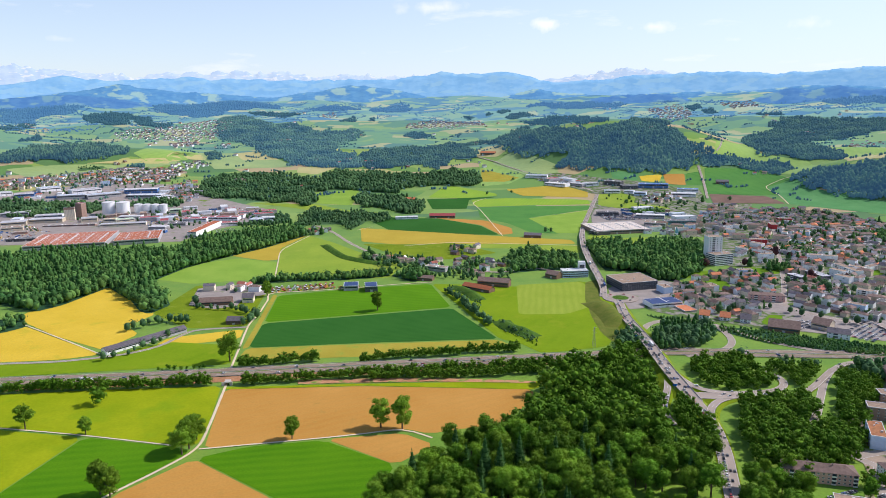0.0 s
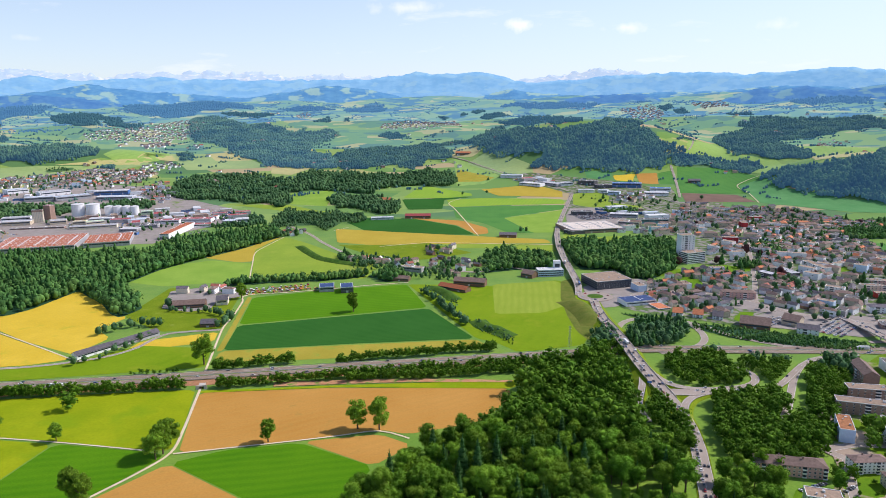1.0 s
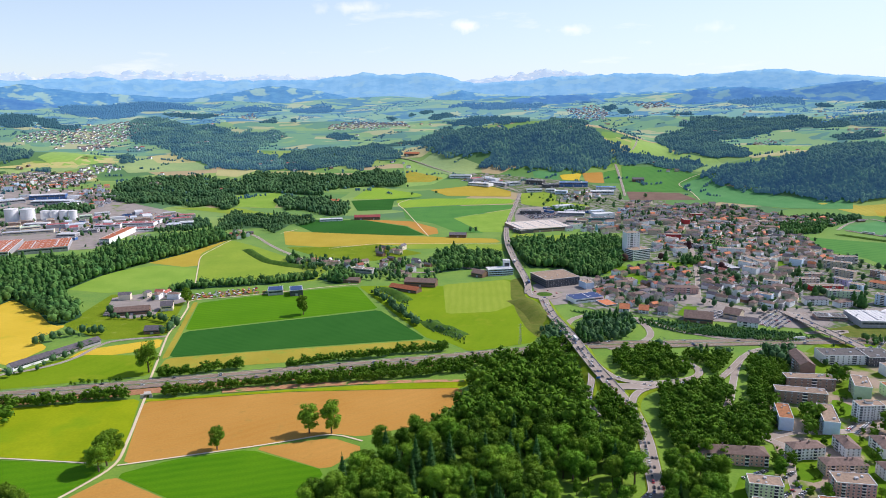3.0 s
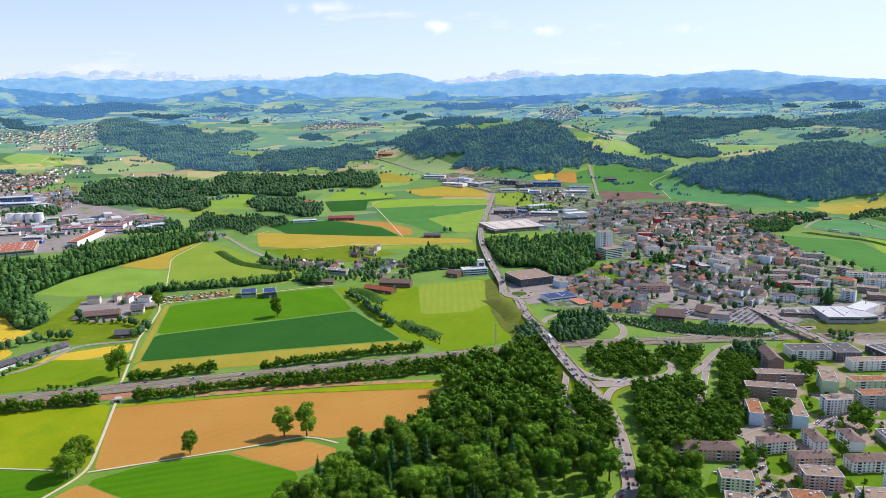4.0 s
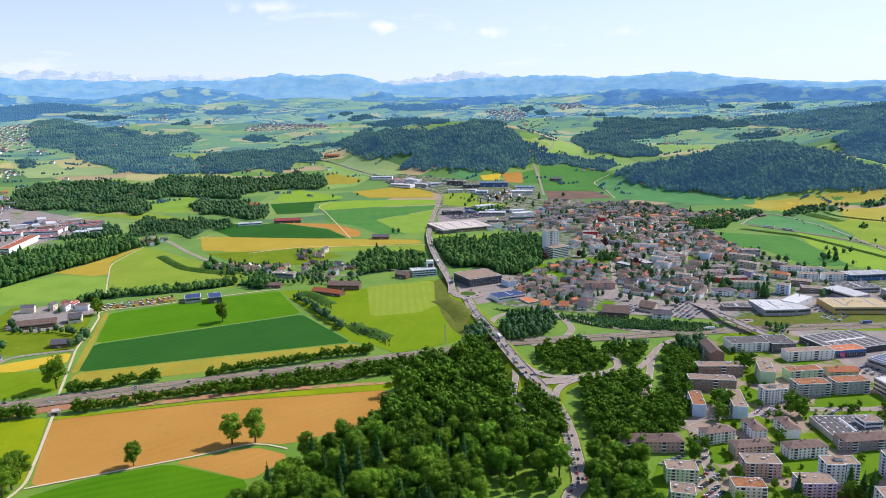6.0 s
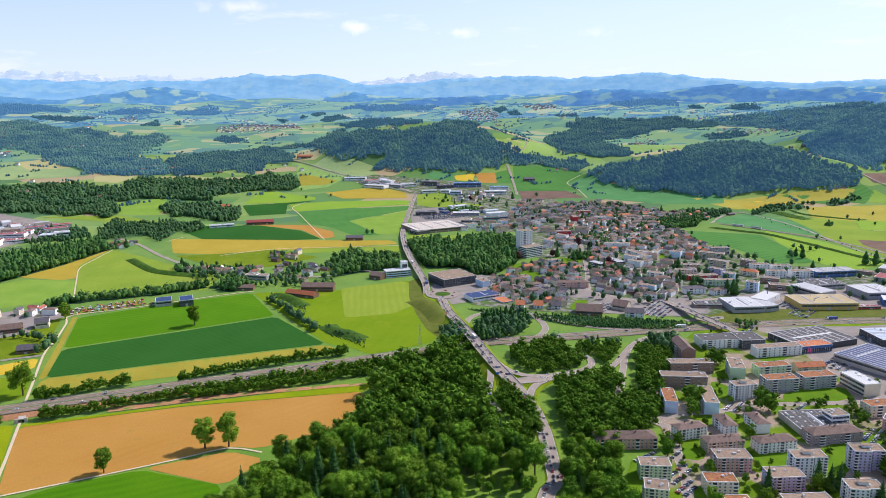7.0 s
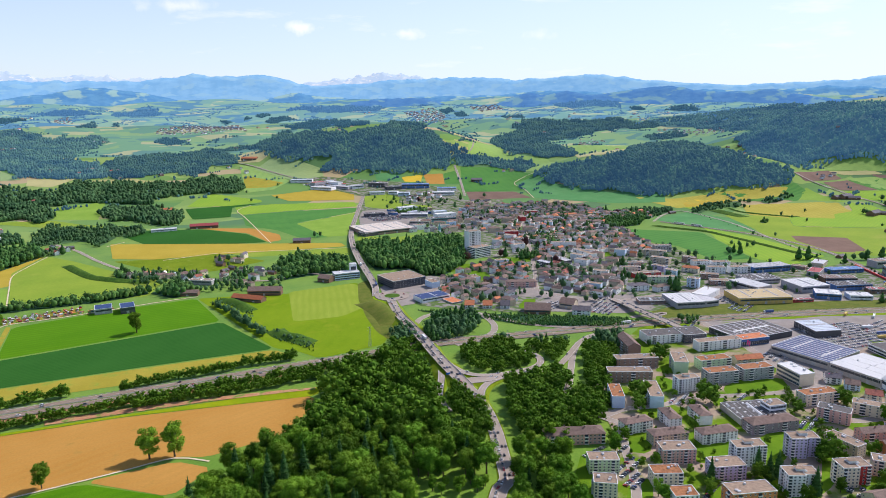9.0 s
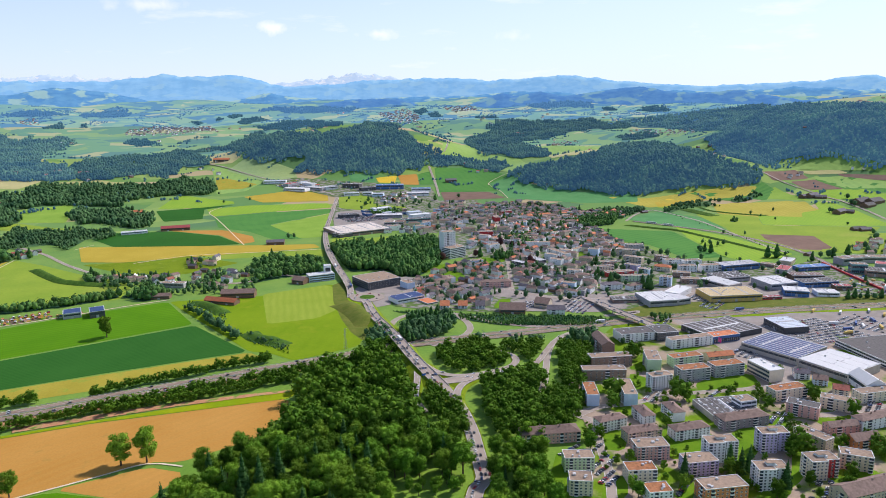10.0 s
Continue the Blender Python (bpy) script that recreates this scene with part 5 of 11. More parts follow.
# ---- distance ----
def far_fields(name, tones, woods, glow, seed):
    """Faint mosaic of meadows, grain and copses on slopes several kilometres away, the blue of the air put into colour
    and glow.
    """
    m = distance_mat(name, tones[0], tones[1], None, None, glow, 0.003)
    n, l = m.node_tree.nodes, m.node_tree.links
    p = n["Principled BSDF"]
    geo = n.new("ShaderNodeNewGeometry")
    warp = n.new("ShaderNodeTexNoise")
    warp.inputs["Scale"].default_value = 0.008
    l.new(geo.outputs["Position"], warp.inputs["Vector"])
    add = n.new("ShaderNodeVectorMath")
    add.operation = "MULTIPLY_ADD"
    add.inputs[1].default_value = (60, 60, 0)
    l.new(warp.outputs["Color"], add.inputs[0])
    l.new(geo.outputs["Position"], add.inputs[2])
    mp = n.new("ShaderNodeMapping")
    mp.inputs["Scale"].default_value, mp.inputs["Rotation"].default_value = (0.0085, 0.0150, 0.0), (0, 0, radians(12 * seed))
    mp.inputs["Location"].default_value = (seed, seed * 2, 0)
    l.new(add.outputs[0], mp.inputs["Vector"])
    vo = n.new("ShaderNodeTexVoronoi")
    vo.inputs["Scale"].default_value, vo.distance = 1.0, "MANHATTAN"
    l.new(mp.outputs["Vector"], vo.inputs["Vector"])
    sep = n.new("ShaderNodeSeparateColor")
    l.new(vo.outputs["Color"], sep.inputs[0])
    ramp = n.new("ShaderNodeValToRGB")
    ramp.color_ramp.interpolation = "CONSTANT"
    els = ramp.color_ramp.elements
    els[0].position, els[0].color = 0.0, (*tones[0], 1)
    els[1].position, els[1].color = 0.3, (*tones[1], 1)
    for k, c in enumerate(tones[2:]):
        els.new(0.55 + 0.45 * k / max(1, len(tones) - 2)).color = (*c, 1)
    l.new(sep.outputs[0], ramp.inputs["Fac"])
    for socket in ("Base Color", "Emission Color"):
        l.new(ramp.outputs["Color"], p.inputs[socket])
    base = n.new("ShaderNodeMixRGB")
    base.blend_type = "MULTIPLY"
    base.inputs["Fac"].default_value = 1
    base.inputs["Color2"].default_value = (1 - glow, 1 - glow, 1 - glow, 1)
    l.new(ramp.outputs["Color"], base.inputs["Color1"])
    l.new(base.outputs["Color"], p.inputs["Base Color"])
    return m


def far_slopes(name, r0, r1, over, mat, label):
    """An added sheet a few metres above the rising ground far behind the valley, carrying the haze colours."""
    verts, faces = [], []
    n, rings = 260, max(2, int((r1 - r0) / 30))
    for j in range(rings + 1):
        for k in range(n + 1):
            t = radians(-62 + 146 * k / n)
            r = r0 + 60 * noise.noise(Vector((k * 0.13, r0, 0.0))) + (r1 - r0) * j / rings
            x, y = r * math.sin(t), r * math.cos(t)
            verts.append((x, y, rise(x, y) + (over if j else -1.0)))
    for j in range(rings):
        for k in range(n):
            o = j * (n + 1) + k
            faces.append((o, o + 1, o + n + 2, o + n + 1))
    tagged(mesh_object(name, verts, faces, mat, smooth=True), label, "distant land", kind="structure")


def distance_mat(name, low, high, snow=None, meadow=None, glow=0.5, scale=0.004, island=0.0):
    """Hills so far off that they stand blue: the haze is put into base colour and a faint glow."""
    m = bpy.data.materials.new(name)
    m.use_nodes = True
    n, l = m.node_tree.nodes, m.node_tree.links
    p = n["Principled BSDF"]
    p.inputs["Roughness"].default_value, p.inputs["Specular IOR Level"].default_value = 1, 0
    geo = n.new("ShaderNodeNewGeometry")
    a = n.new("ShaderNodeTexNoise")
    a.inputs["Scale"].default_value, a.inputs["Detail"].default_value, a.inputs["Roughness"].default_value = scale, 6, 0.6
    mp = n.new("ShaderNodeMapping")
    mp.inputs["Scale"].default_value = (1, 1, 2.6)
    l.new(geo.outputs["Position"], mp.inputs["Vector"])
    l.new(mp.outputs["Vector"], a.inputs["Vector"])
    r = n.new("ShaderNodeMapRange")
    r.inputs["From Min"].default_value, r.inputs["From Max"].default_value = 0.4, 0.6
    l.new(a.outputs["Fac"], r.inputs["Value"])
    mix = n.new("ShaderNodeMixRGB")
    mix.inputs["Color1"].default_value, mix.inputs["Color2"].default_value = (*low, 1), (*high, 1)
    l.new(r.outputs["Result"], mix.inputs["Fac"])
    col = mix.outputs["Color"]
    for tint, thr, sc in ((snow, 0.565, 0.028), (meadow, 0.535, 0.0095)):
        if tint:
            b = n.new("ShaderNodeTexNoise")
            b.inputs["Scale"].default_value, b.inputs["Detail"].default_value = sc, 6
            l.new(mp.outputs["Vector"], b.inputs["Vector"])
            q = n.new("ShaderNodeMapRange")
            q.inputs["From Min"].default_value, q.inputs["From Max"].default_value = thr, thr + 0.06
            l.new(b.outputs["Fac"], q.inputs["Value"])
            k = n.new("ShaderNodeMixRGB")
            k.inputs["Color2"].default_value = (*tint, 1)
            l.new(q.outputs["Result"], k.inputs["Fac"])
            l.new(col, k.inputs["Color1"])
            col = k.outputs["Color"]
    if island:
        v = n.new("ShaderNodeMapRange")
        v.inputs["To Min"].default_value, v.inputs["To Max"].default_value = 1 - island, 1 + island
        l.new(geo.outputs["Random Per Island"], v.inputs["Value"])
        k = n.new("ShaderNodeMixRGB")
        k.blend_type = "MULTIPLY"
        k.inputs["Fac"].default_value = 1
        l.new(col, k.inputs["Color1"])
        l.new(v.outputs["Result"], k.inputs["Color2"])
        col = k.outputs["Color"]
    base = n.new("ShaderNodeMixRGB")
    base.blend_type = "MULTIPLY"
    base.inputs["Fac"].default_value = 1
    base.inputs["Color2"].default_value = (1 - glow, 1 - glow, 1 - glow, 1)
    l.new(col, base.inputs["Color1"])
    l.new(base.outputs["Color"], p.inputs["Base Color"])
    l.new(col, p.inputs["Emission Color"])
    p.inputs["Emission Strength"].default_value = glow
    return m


def mountain_range(name, dist, depth, peaks, rough, wave, seed, mat, label, foot=-60.0):
    """A range of hills round the valley: peaks = bearing and height in metres above the eye at that distance; noise gives ridges."""
    bearings = [p[0] for p in peaks]
    heights = [p[1] for p in peaks]
    verts, faces = [], []
    cols = 1100
    lo, hi = -58.0, 80.0
    rows = 9
    for i in range(cols + 1):
        a = lo + (hi - lo) * i / cols
        base = float(np.interp(a, bearings, heights))
        ra = radians(a)
        ridge = sum((0.5 - abs(noise.noise(Vector((a * wave * f, seed, f))))) * rough / f ** 0.75 for f in (1, 2.3, 5.1, 11.0)) - rough * 0.75
        top = base + ridge
        for j in range(rows):
            t = j / (rows - 1)
            bump = noise.noise(Vector((a * wave * 2.2, t * 3.0, seed + 7))) * rough * 0.5 * t * (1 - t) * 4
            r = dist + depth * (t - 1) + bump * 1.5
            z = EYE + foot + (top - foot) * (t ** 1.25) + bump
            verts.append((r * math.sin(ra), r * math.cos(ra), z))
        verts.append(((dist + 40) * math.sin(ra), (dist + 40) * math.cos(ra), EYE + foot))
    k = rows + 1
    for i in range(cols):
        for j in range(rows):
            o = i * k + j
            faces.append((o, o + k, o + k + 1, o + 1))
    tagged(mesh_object(name, verts, faces, mat, smooth=True), label, "mountains", kind="structure")


# ---- motorway, junction and bridges ----
def motorway(*xyz):
    line = smooth_line(triples(xyz), 6.0)
    road = ribbon("motorway", line, 11.5, -11.5, MOTORWAY_ASPHALT, 4.7, thick=0.1)
    tagged(road, "four-lane motorway of worn grey asphalt with white markings", "motorway", kind="structure")
    ribbon("median", line, 1.2, -1.2, GRASS, 5.1, road)
    for o in (10.9, 1.7, -1.7, -10.9):
        ribbon("edge_line", line, o + 0.14, o - 0.14, PAINT, 5.0, road)
    for o in (6.3, -6.3):
        ribbon("lane_line", line, o + 0.12, o - 0.12, PAINT, 5.0, road, dash=(1, 2))
    for o in (0.9, -0.9, 11.9, -11.9):
        rail = [(x, y, h + 0.75) for x, y, h in line]
        ribbon("guard_rail", rail, o + 0.08, o - 0.08, STEEL, 5.0, road, thick=0.35)
    bank(line, 23.4, 1.7, (0, 0), GRASS, "low bank of the motorway", EARTH)
    traffic(line, 5.0, (4.0, 8.6, -4.0, -8.6), 85, 4, 0.06)


def raised(name, width, deck, piers, label, xyz, cars, verge=True):
    """A road whose deck rises above the ground on banks or piers, with kerbs and rails."""
    line = smooth_line(triples(xyz), 6.0)
    road = ribbon(name, line, width / 2, -width / 2, ASPHALT, 4.9, thick=deck)
    tagged(road, label, "road", kind="structure")
    for o in (width / 2 - 0.4, -width / 2 + 0.4):
        ribbon("edge_line", line, o + 0.12, o - 0.12, PAINT, 5.2, road)
    for o in (0.0,):
        ribbon("lane_line", line, o + 0.1, o - 0.1, PAINT, 5.2, road, dash=(1, 1))
    for o in (width / 2 + 0.25, -width / 2 - 0.25):
        high = [p for p in line if p[2] > 3.0] or line[:2]
        ribbon("parapet", [(x, y, h + 0.8) for x, y, h in high], o + 0.2, o - 0.2, CONCRETE, 5.0, road, thick=1.2)
    if piers:
        for i in range(2, len(line) - 2, 4):
            x, y, h = line[i]
            if h > 2.2:
                v, f = tube((x, y, rise(x, y) - 0.3), (x, y, rise(x, y) + h - deck * 0.5), 0.8, 0.8, 8)
                mesh_object("pier", v, f, CONCRETE, road)
    return road, line


def bank(line, width, spread, skip, mat, label, near=None):
    """Grass slopes from a raised road down to the ground."""
    s = sides(line)
    for sgn in (1, -1):
        verts, faces = [], []
        for (x, y, h), (nx, ny) in zip(line, s):
            a, b = sgn * (width / 2 + 0.5), sgn * (width / 2 + 0.6 + h * spread)
            z = lift(x, y, 3.0)
            verts += [(x + nx * a, y + ny * a, z + max(0.0, h - 0.25)), (x + nx * b, y + ny * b, z - 0.1)]
        for i in range(len(line) - 1):
            if not (skip[0] <= i < skip[1]):
                faces.append((2 * i, 2 * i + 1, 2 * i + 3, 2 * i + 2) if sgn < 0 else (2 * i + 1, 2 * i, 2 * i + 2, 2 * i + 3))
        tagged(mesh_object("embankment", verts, faces, near if near and sgn < 0 else mat), label, "embankment", kind="structure")


def main_road(*xyz):
    road, line = raised("main_road", 13.0, 0.5, False, "busy main road on a bridge over the motorway", xyz, True)
    high = [i for i, p in enumerate(line) if p[2] > 6.2]
    bank(line, 13.0, 1.9, (high[0] + 2, high[-1] - 1), GRASS, "grassy bank of the main road")
    for i in (high[0] + 2, (high[0] + high[-1]) // 2, high[-1] - 2):
        x, y, h = line[i]
        nx, ny = sides(line)[i]
        for o in (-3.5, 3.5):
            v, f = tube((x + nx * o, y + ny * o, -0.3), (x + nx * o, y + ny * o, h), 0.7, 0.7, 8)
            mesh_object("pier", v, f, CONCRETE, road)
    traffic(line, 5.0, (1.7,), 9.0, 9, 0.01)
    traffic(line, 5.0, (5.0, -1.7, -4.9), 34, 10, 0.05)
    for i in (len(line) // 3, len(line) // 3 + 9, 2 * len(line) // 3):
        x, y, h = line[i]
        nx, ny = sides(line)[i]
        z = rise(x, y) + h
        sign = empty("road_sign", x + nx * 9, y + ny * 9, z - h, 0)
        v, f = tube((0, 0, -0.2), (0, 0, h + 4.5), 0.12, 0.12, 6)
        mesh_object("post", v, f, STEEL, sign)
        Shape().box(-2.2, 2.2, -0.15, -0.05, h + 2.6, h + 4.6).put("panel", SIGN_BLUE, sign)
        tagged(sign, "blue road sign board on a steel post", "road sign")


def slip_road(width, label, *xyz):
    """A curving road on a low bank."""
    line = smooth_line(triples(xyz), 6.0)
    road = ribbon("slip_road", line, width / 2, -width / 2, ASPHALT, 4.75, thick=0.4)
    tagged(road, label, "road", kind="structure")
    for o in (width / 2 - 0.5, -width / 2 + 0.5):
        ribbon("edge_line", line, o + 0.12, o - 0.12, PAINT, 5.0, road)
    ribbon("lane_line", line, 0.1, -0.1, PAINT, 5.0, road, dash=(1, 2))
    bank(line, width, 1.2, (0, 0), GRASS, "grassy bank of the slip road")
    traffic(line, 5.0, (2.2,), 45, int(width * 10 + len(line)))


def viaduct(*xyz):
    road, line = raised("viaduct", 11.0, 0.9, True, "long curved concrete road bridge over the wooded dip", xyz, True)
    traffic(line, 5.0, (2.4, -2.4), 26, 12, 0.03)


def town_bridge(*xyz):
    road, line = raised("town_bridge", 11.0, 0.8, True, "concrete road bridge over the motorway into town", xyz, True)
    traffic(line, 5.0, (2.0, -2.0), 40, 14)


def disc(x, y, r, h, n=40):
    low = [(x + r * math.cos(2 * math.pi * k / n), y + r * math.sin(2 * math.pi * k / n), h[0]) for k in range(n)]
    return low, [(a, b, h[1]) for a, b, _ in low]


def roundabout(x, y):
    s = Shape()
    s.solid(*disc(x, y, 26, (0.0, 1.12)))
    ring = tagged(s.put("roundabout", ASPHALT), "asphalt roundabout with a planted middle island", "roundabout", kind="structure")
    Shape().solid(*disc(x, y, 12.5, (0.9, 1.26))).put("kerb", CONCRETE, ring)
    Shape().solid(*disc(x, y, 12.0, (1.0, 1.36))).put("island", SCRUB, ring)
    low, high = disc(x, y, 8.0, (1.1, 1.9), 14)
    Shape().solid(low, [(x + (a - x) * 0.6, y + (b - y) * 0.6, c) for a, b, c in high]).put("mound", SCRUB, ring)
    rng = random.Random(3)
    for k in range(6):
        a = k * 1.05 + rng.uniform(0, 0.3)
        drive(rng.choice(CARS), x + 19 * math.cos(a), y + 19 * math.sin(a), 1.15, math.degrees(a) + 90)


def tank(x, y, r, h):
    ob = empty("storage_tank", x, y, rise(x, y))
    s = Shape()
    low, high = disc(0, 0, r, (-0.3, h), 28)
    s.solid(low, high)
    s.put("shell", WALLS["white"], ob)
    t = Shape()
    low, high = disc(0, 0, r * 1.02, (h, h + 0.5), 28)
    t.solid(low, high)
    t.solid(high, [(a * 0.15, b * 0.15, c + r * 0.18) for a, b, c in high])
    t.put("roof", ROOFS["white"], ob)
    v, f = tube((r + 0.4, 0, 0), (r + 0.4, 0, h), 0.25, 0.25, 6)
    mesh_object("ladder", v, f, STEEL, ob)
    tagged(ob, "white cylindrical storage tank with a low cone roof", "storage tank", "storage tanks")


def field_hedges(name, count, r0, r1, longest, mat, label):
    """Short rows and knots of trees between the far fields."""
    rng = random.Random(int(r0 + count))
    places = []
    for _ in range(count):
        a, r = radians(rng.uniform(-38, 60)), math.sqrt(rng.uniform(r0 ** 2, r1 ** 2))
        x, y = r * math.sin(a), r * math.cos(a)
        if noise.noise(Vector((x * 0.003, y * 0.003, 7.7))) < -0.12:
            continue
        way, n = rng.gauss(0.2, 0.5) + 1.57 * (rng.random() < 0.25), int(rng.uniform(1, longest) ** 1.0)
        for k in range(n):
            d = (k - n / 2) * rng.uniform(6, 10)
            places.append((x + d * math.cos(way) + rng.uniform(-4, 4), y + d * math.sin(way) + rng.uniform(-4, 4)))
    join_trees(name, places, [rng.uniform(5, 11) for _ in places], [rng.randrange(3) for _ in places], LEAN, mat, label)


def scattered_farms(count, r0, r1):
    """Lone farms on the far plain, a house or two with a barn each."""
    rng = random.Random(count)
    for _ in range(count):
        a, r = radians(rng.uniform(-36, 58)), math.sqrt(rng.uniform(r0 ** 2, r1 ** 2))
        x, y = r * math.sin(a), r * math.cos(a)
        for k in range(rng.randrange(1, 4)):
            stand(rng.choice(HOUSES[:4] + HOUSES[6:7]), x + rng.uniform(-30, 30), y + rng.uniform(-30, 30), rng.uniform(0, 180), rng.uniform(0.8, 1.2), group="far farms")


def garden_greens():
    rng = random.Random(21)
    rng.shuffle(GREENS)
    for x, y in GREENS:
        plant(rng.choices(GARDEN_TREES, (5, 5, 4, 1.2, 0.5))[0], x, y, rng.uniform(0.6, 1.25) * (1.5 if rng.random() < 0.22 else 1.0), group="garden trees")


def berm(width, height, mat, label, *xy):
    """A long grassy ridge or field bank."""
    line = smooth_line(pairs(xy), 6.0)
    s = sides(line)
    verts, faces = [], []
    prof = ((0.5, 0.0), (0.2, 0.8), (0.05, 1.0), (-0.15, 0.85), (-0.5, 0.0))
    rng = random.Random(int(width * 10 + abs(xy[0])))
    for i, ((x, y, _), (nx, ny)) in enumerate(zip(line, s)):
        k = min(1.0, i / 4, (len(line) - 1 - i) / 4) * rng.uniform(0.85, 1.1)
        for o, h in prof:
            verts.append((x + nx * o * width, y + ny * o * width, lift(x, y, 2.4) + h * height * k - 0.05))
    n = len(prof)
    for i in range(len(line) - 1):
        for j in range(n - 1):
            faces.append((i * n + j, i * n + j + 1, (i + 1) * n + j + 1, (i + 1) * n + j))
    tagged(mesh_object("embankment", verts, faces, mat, smooth=True), label, "embankment", kind="structure")


def underpass(x, y, yaw):
    ob = empty("underpass", x, y, 0.0, yaw)
    s = Shape()
    s.box(-5.5, -2.6, -0.6, 0.6, -0.3, 4.3)
    s.box(2.6, 5.5, -0.6, 0.6, -0.3, 4.3)
    s.box(-2.6, 2.6, -0.6, 0.6, 3.2, 4.3)
    s.box(-3.0, -2.6, 0.6, 9.0, -0.3, 3.6)
    s.box(2.6, 3.0, 0.6, 9.0, -0.3, 3.6)
    s.box(-2.6, 2.6, 8.6, 9.0, -0.3, 3.4)
    s.put("portal", CONCRETE, ob)
    Shape().box(-2.6, 2.6, 0.6, 8.6, 3.2, 3.6).put("ceiling_slab", CONCRETE, ob)
    tagged(ob, "concrete underpass portal where the track meets the motorway bank", "underpass")


def allotments(yaw, cols, rows, x, y):
    """Small colourful garden plots with sheds."""
    rng = random.Random(8)
    c, s = math.cos(radians(yaw)), math.sin(radians(yaw))
    for i in range(cols):
        for j in range(rows):
            u, v = (i - cols / 2) * 8.5, (j - rows / 2) * 9.0
            px, py = x + u * c - v * s, y + u * s + v * c
            shed = empty("garden_shed", px + rng.uniform(-3.2, 3.2), py + rng.uniform(-3, 3), 0.0, yaw + rng.choice((0, 90)) + rng.uniform(-14, 14))
            w, d = rng.uniform(2.6, 4.2), rng.uniform(2.2, 3.0)
            gable_walls(w, d, 2.2, "gable").put("wall", WALLS[rng.choice(("timber", "timber", "green", "white", "red"))], shed)
            roof_shape("gable", w, d, 2.2, 0.25, 0.4).put("roof", [ROOFS[rng.choice(("red", "darktile", "orange", "grey", "white"))], TRIM], shed)
            tagged(shed, "small wooden allotment shed among vegetable beds", "shed", "allotment sheds")
            drape("garden_bed", [(px - 3.6, py - 3.6), (px + 3.6, py - 3.2), (px + 3.4, py + 3.4), (px - 3.4, py + 3.2)], rng.choice((BROWN, SOIL, LAWN, STRAW)), 3.0, "vegetable bed of an allotment", "garden bed")


def stall(x, y, yaw, mat, label):
    ob = empty("storage_tent", x, y, rise(x, y), yaw)
    gable_walls(11, 8, 3.2, "gable").put("wall", WALLS["white"], ob)
    roof_shape("gable", 11, 8, 3.2, 0.3, 0.5).put("canopy", [mat, TRIM], ob)
    Shape().box(-1.6, 1.6, -4.06, -3.95, 0.0, 2.6).put("entrance", WALLS["grey"], ob)
    tagged(ob, label, "storage tent", "storage tents beside the road")


def church(x, y, yaw):
    ob = empty("church", x, y, rise(x, y), yaw)
    gable_walls(26, 12, 9, "gable").put("nave_wall", WALLS["white"], ob)
    roof_shape("gable", 26, 12, 9, 0.5, 0.75).put("nave_roof", [ROOFS["darktile"], TRIM], ob)
    Shape().box(-17.5, -12.9, -2.5, 2.5, -0.4, 22).put("tower", WALLS["white"], ob)
    s = Shape()
    low = [(-17.9, -2.9, 22), (-12.5, -2.9, 22), (-12.5, 2.9, 22), (-17.9, 2.9, 22)]
    s.solid(low, [(-15.2 + (a + 15.2) * 0.03, b * 0.03, 36) for a, b, _ in low])
    s.put("spire", WALLS["teal"], ob)
    tagged(ob, "white church with a slender pointed tower", "church")


def banner(x, y, mat, label):
    ob = empty("banner", x, y, rise(x, y))
    v, f = tube((0, 0, 0), (0, 0, 11), 0.09, 0.06, 6)
    mesh_object("mast", v, f, STEEL, ob)
    Shape().box(0.12, 2.1, -0.02, 0.02, 4.5, 10.6).put("flag", mat, ob)
    tagged(ob, label, "banner", "banners")


def pylon(x, y, h):
    """A slender lattice mast for a power line."""
    ob = empty("power_pylon", x, y, rise(x, y), 25)
    legs = ((-1.6, -1.6), (1.6, -1.6), (1.6, 1.6), (-1.6, 1.6))
    for lx, ly in legs:
        v, f = tube((lx, ly, -0.3), (lx * 0.15, ly * 0.15, h), 0.14, 0.09, 5)
        mesh_object("leg", v, f, STEEL, ob)
    for k in range(6):
        z, w = h * k / 6, 1.6 * (1 - 0.85 * k / 6)
        z2, w2 = h * (k + 1) / 6, 1.6 * (1 - 0.85 * (k + 1) / 6)
        for s1 in (-1, 1):
            v, f = gather([tube((-w, s1 * w, z), (w2, s1 * w2, z2), 0.06, 0.06, 4), tube((s1 * w, -w, z), (s1 * w2, w2, z2), 0.06, 0.06, 4)])
            mesh_object("brace", v, f, STEEL, ob)
    for z in (0.72, 0.85, 0.97):
        v, f = tube((-3.2, 0, h * z), (3.2, 0, h * z), 0.1, 0.1, 5)
        mesh_object("cross_arm", v, f, STEEL, ob)
    tagged(ob, "slender steel lattice mast of a power line", "power pylon")


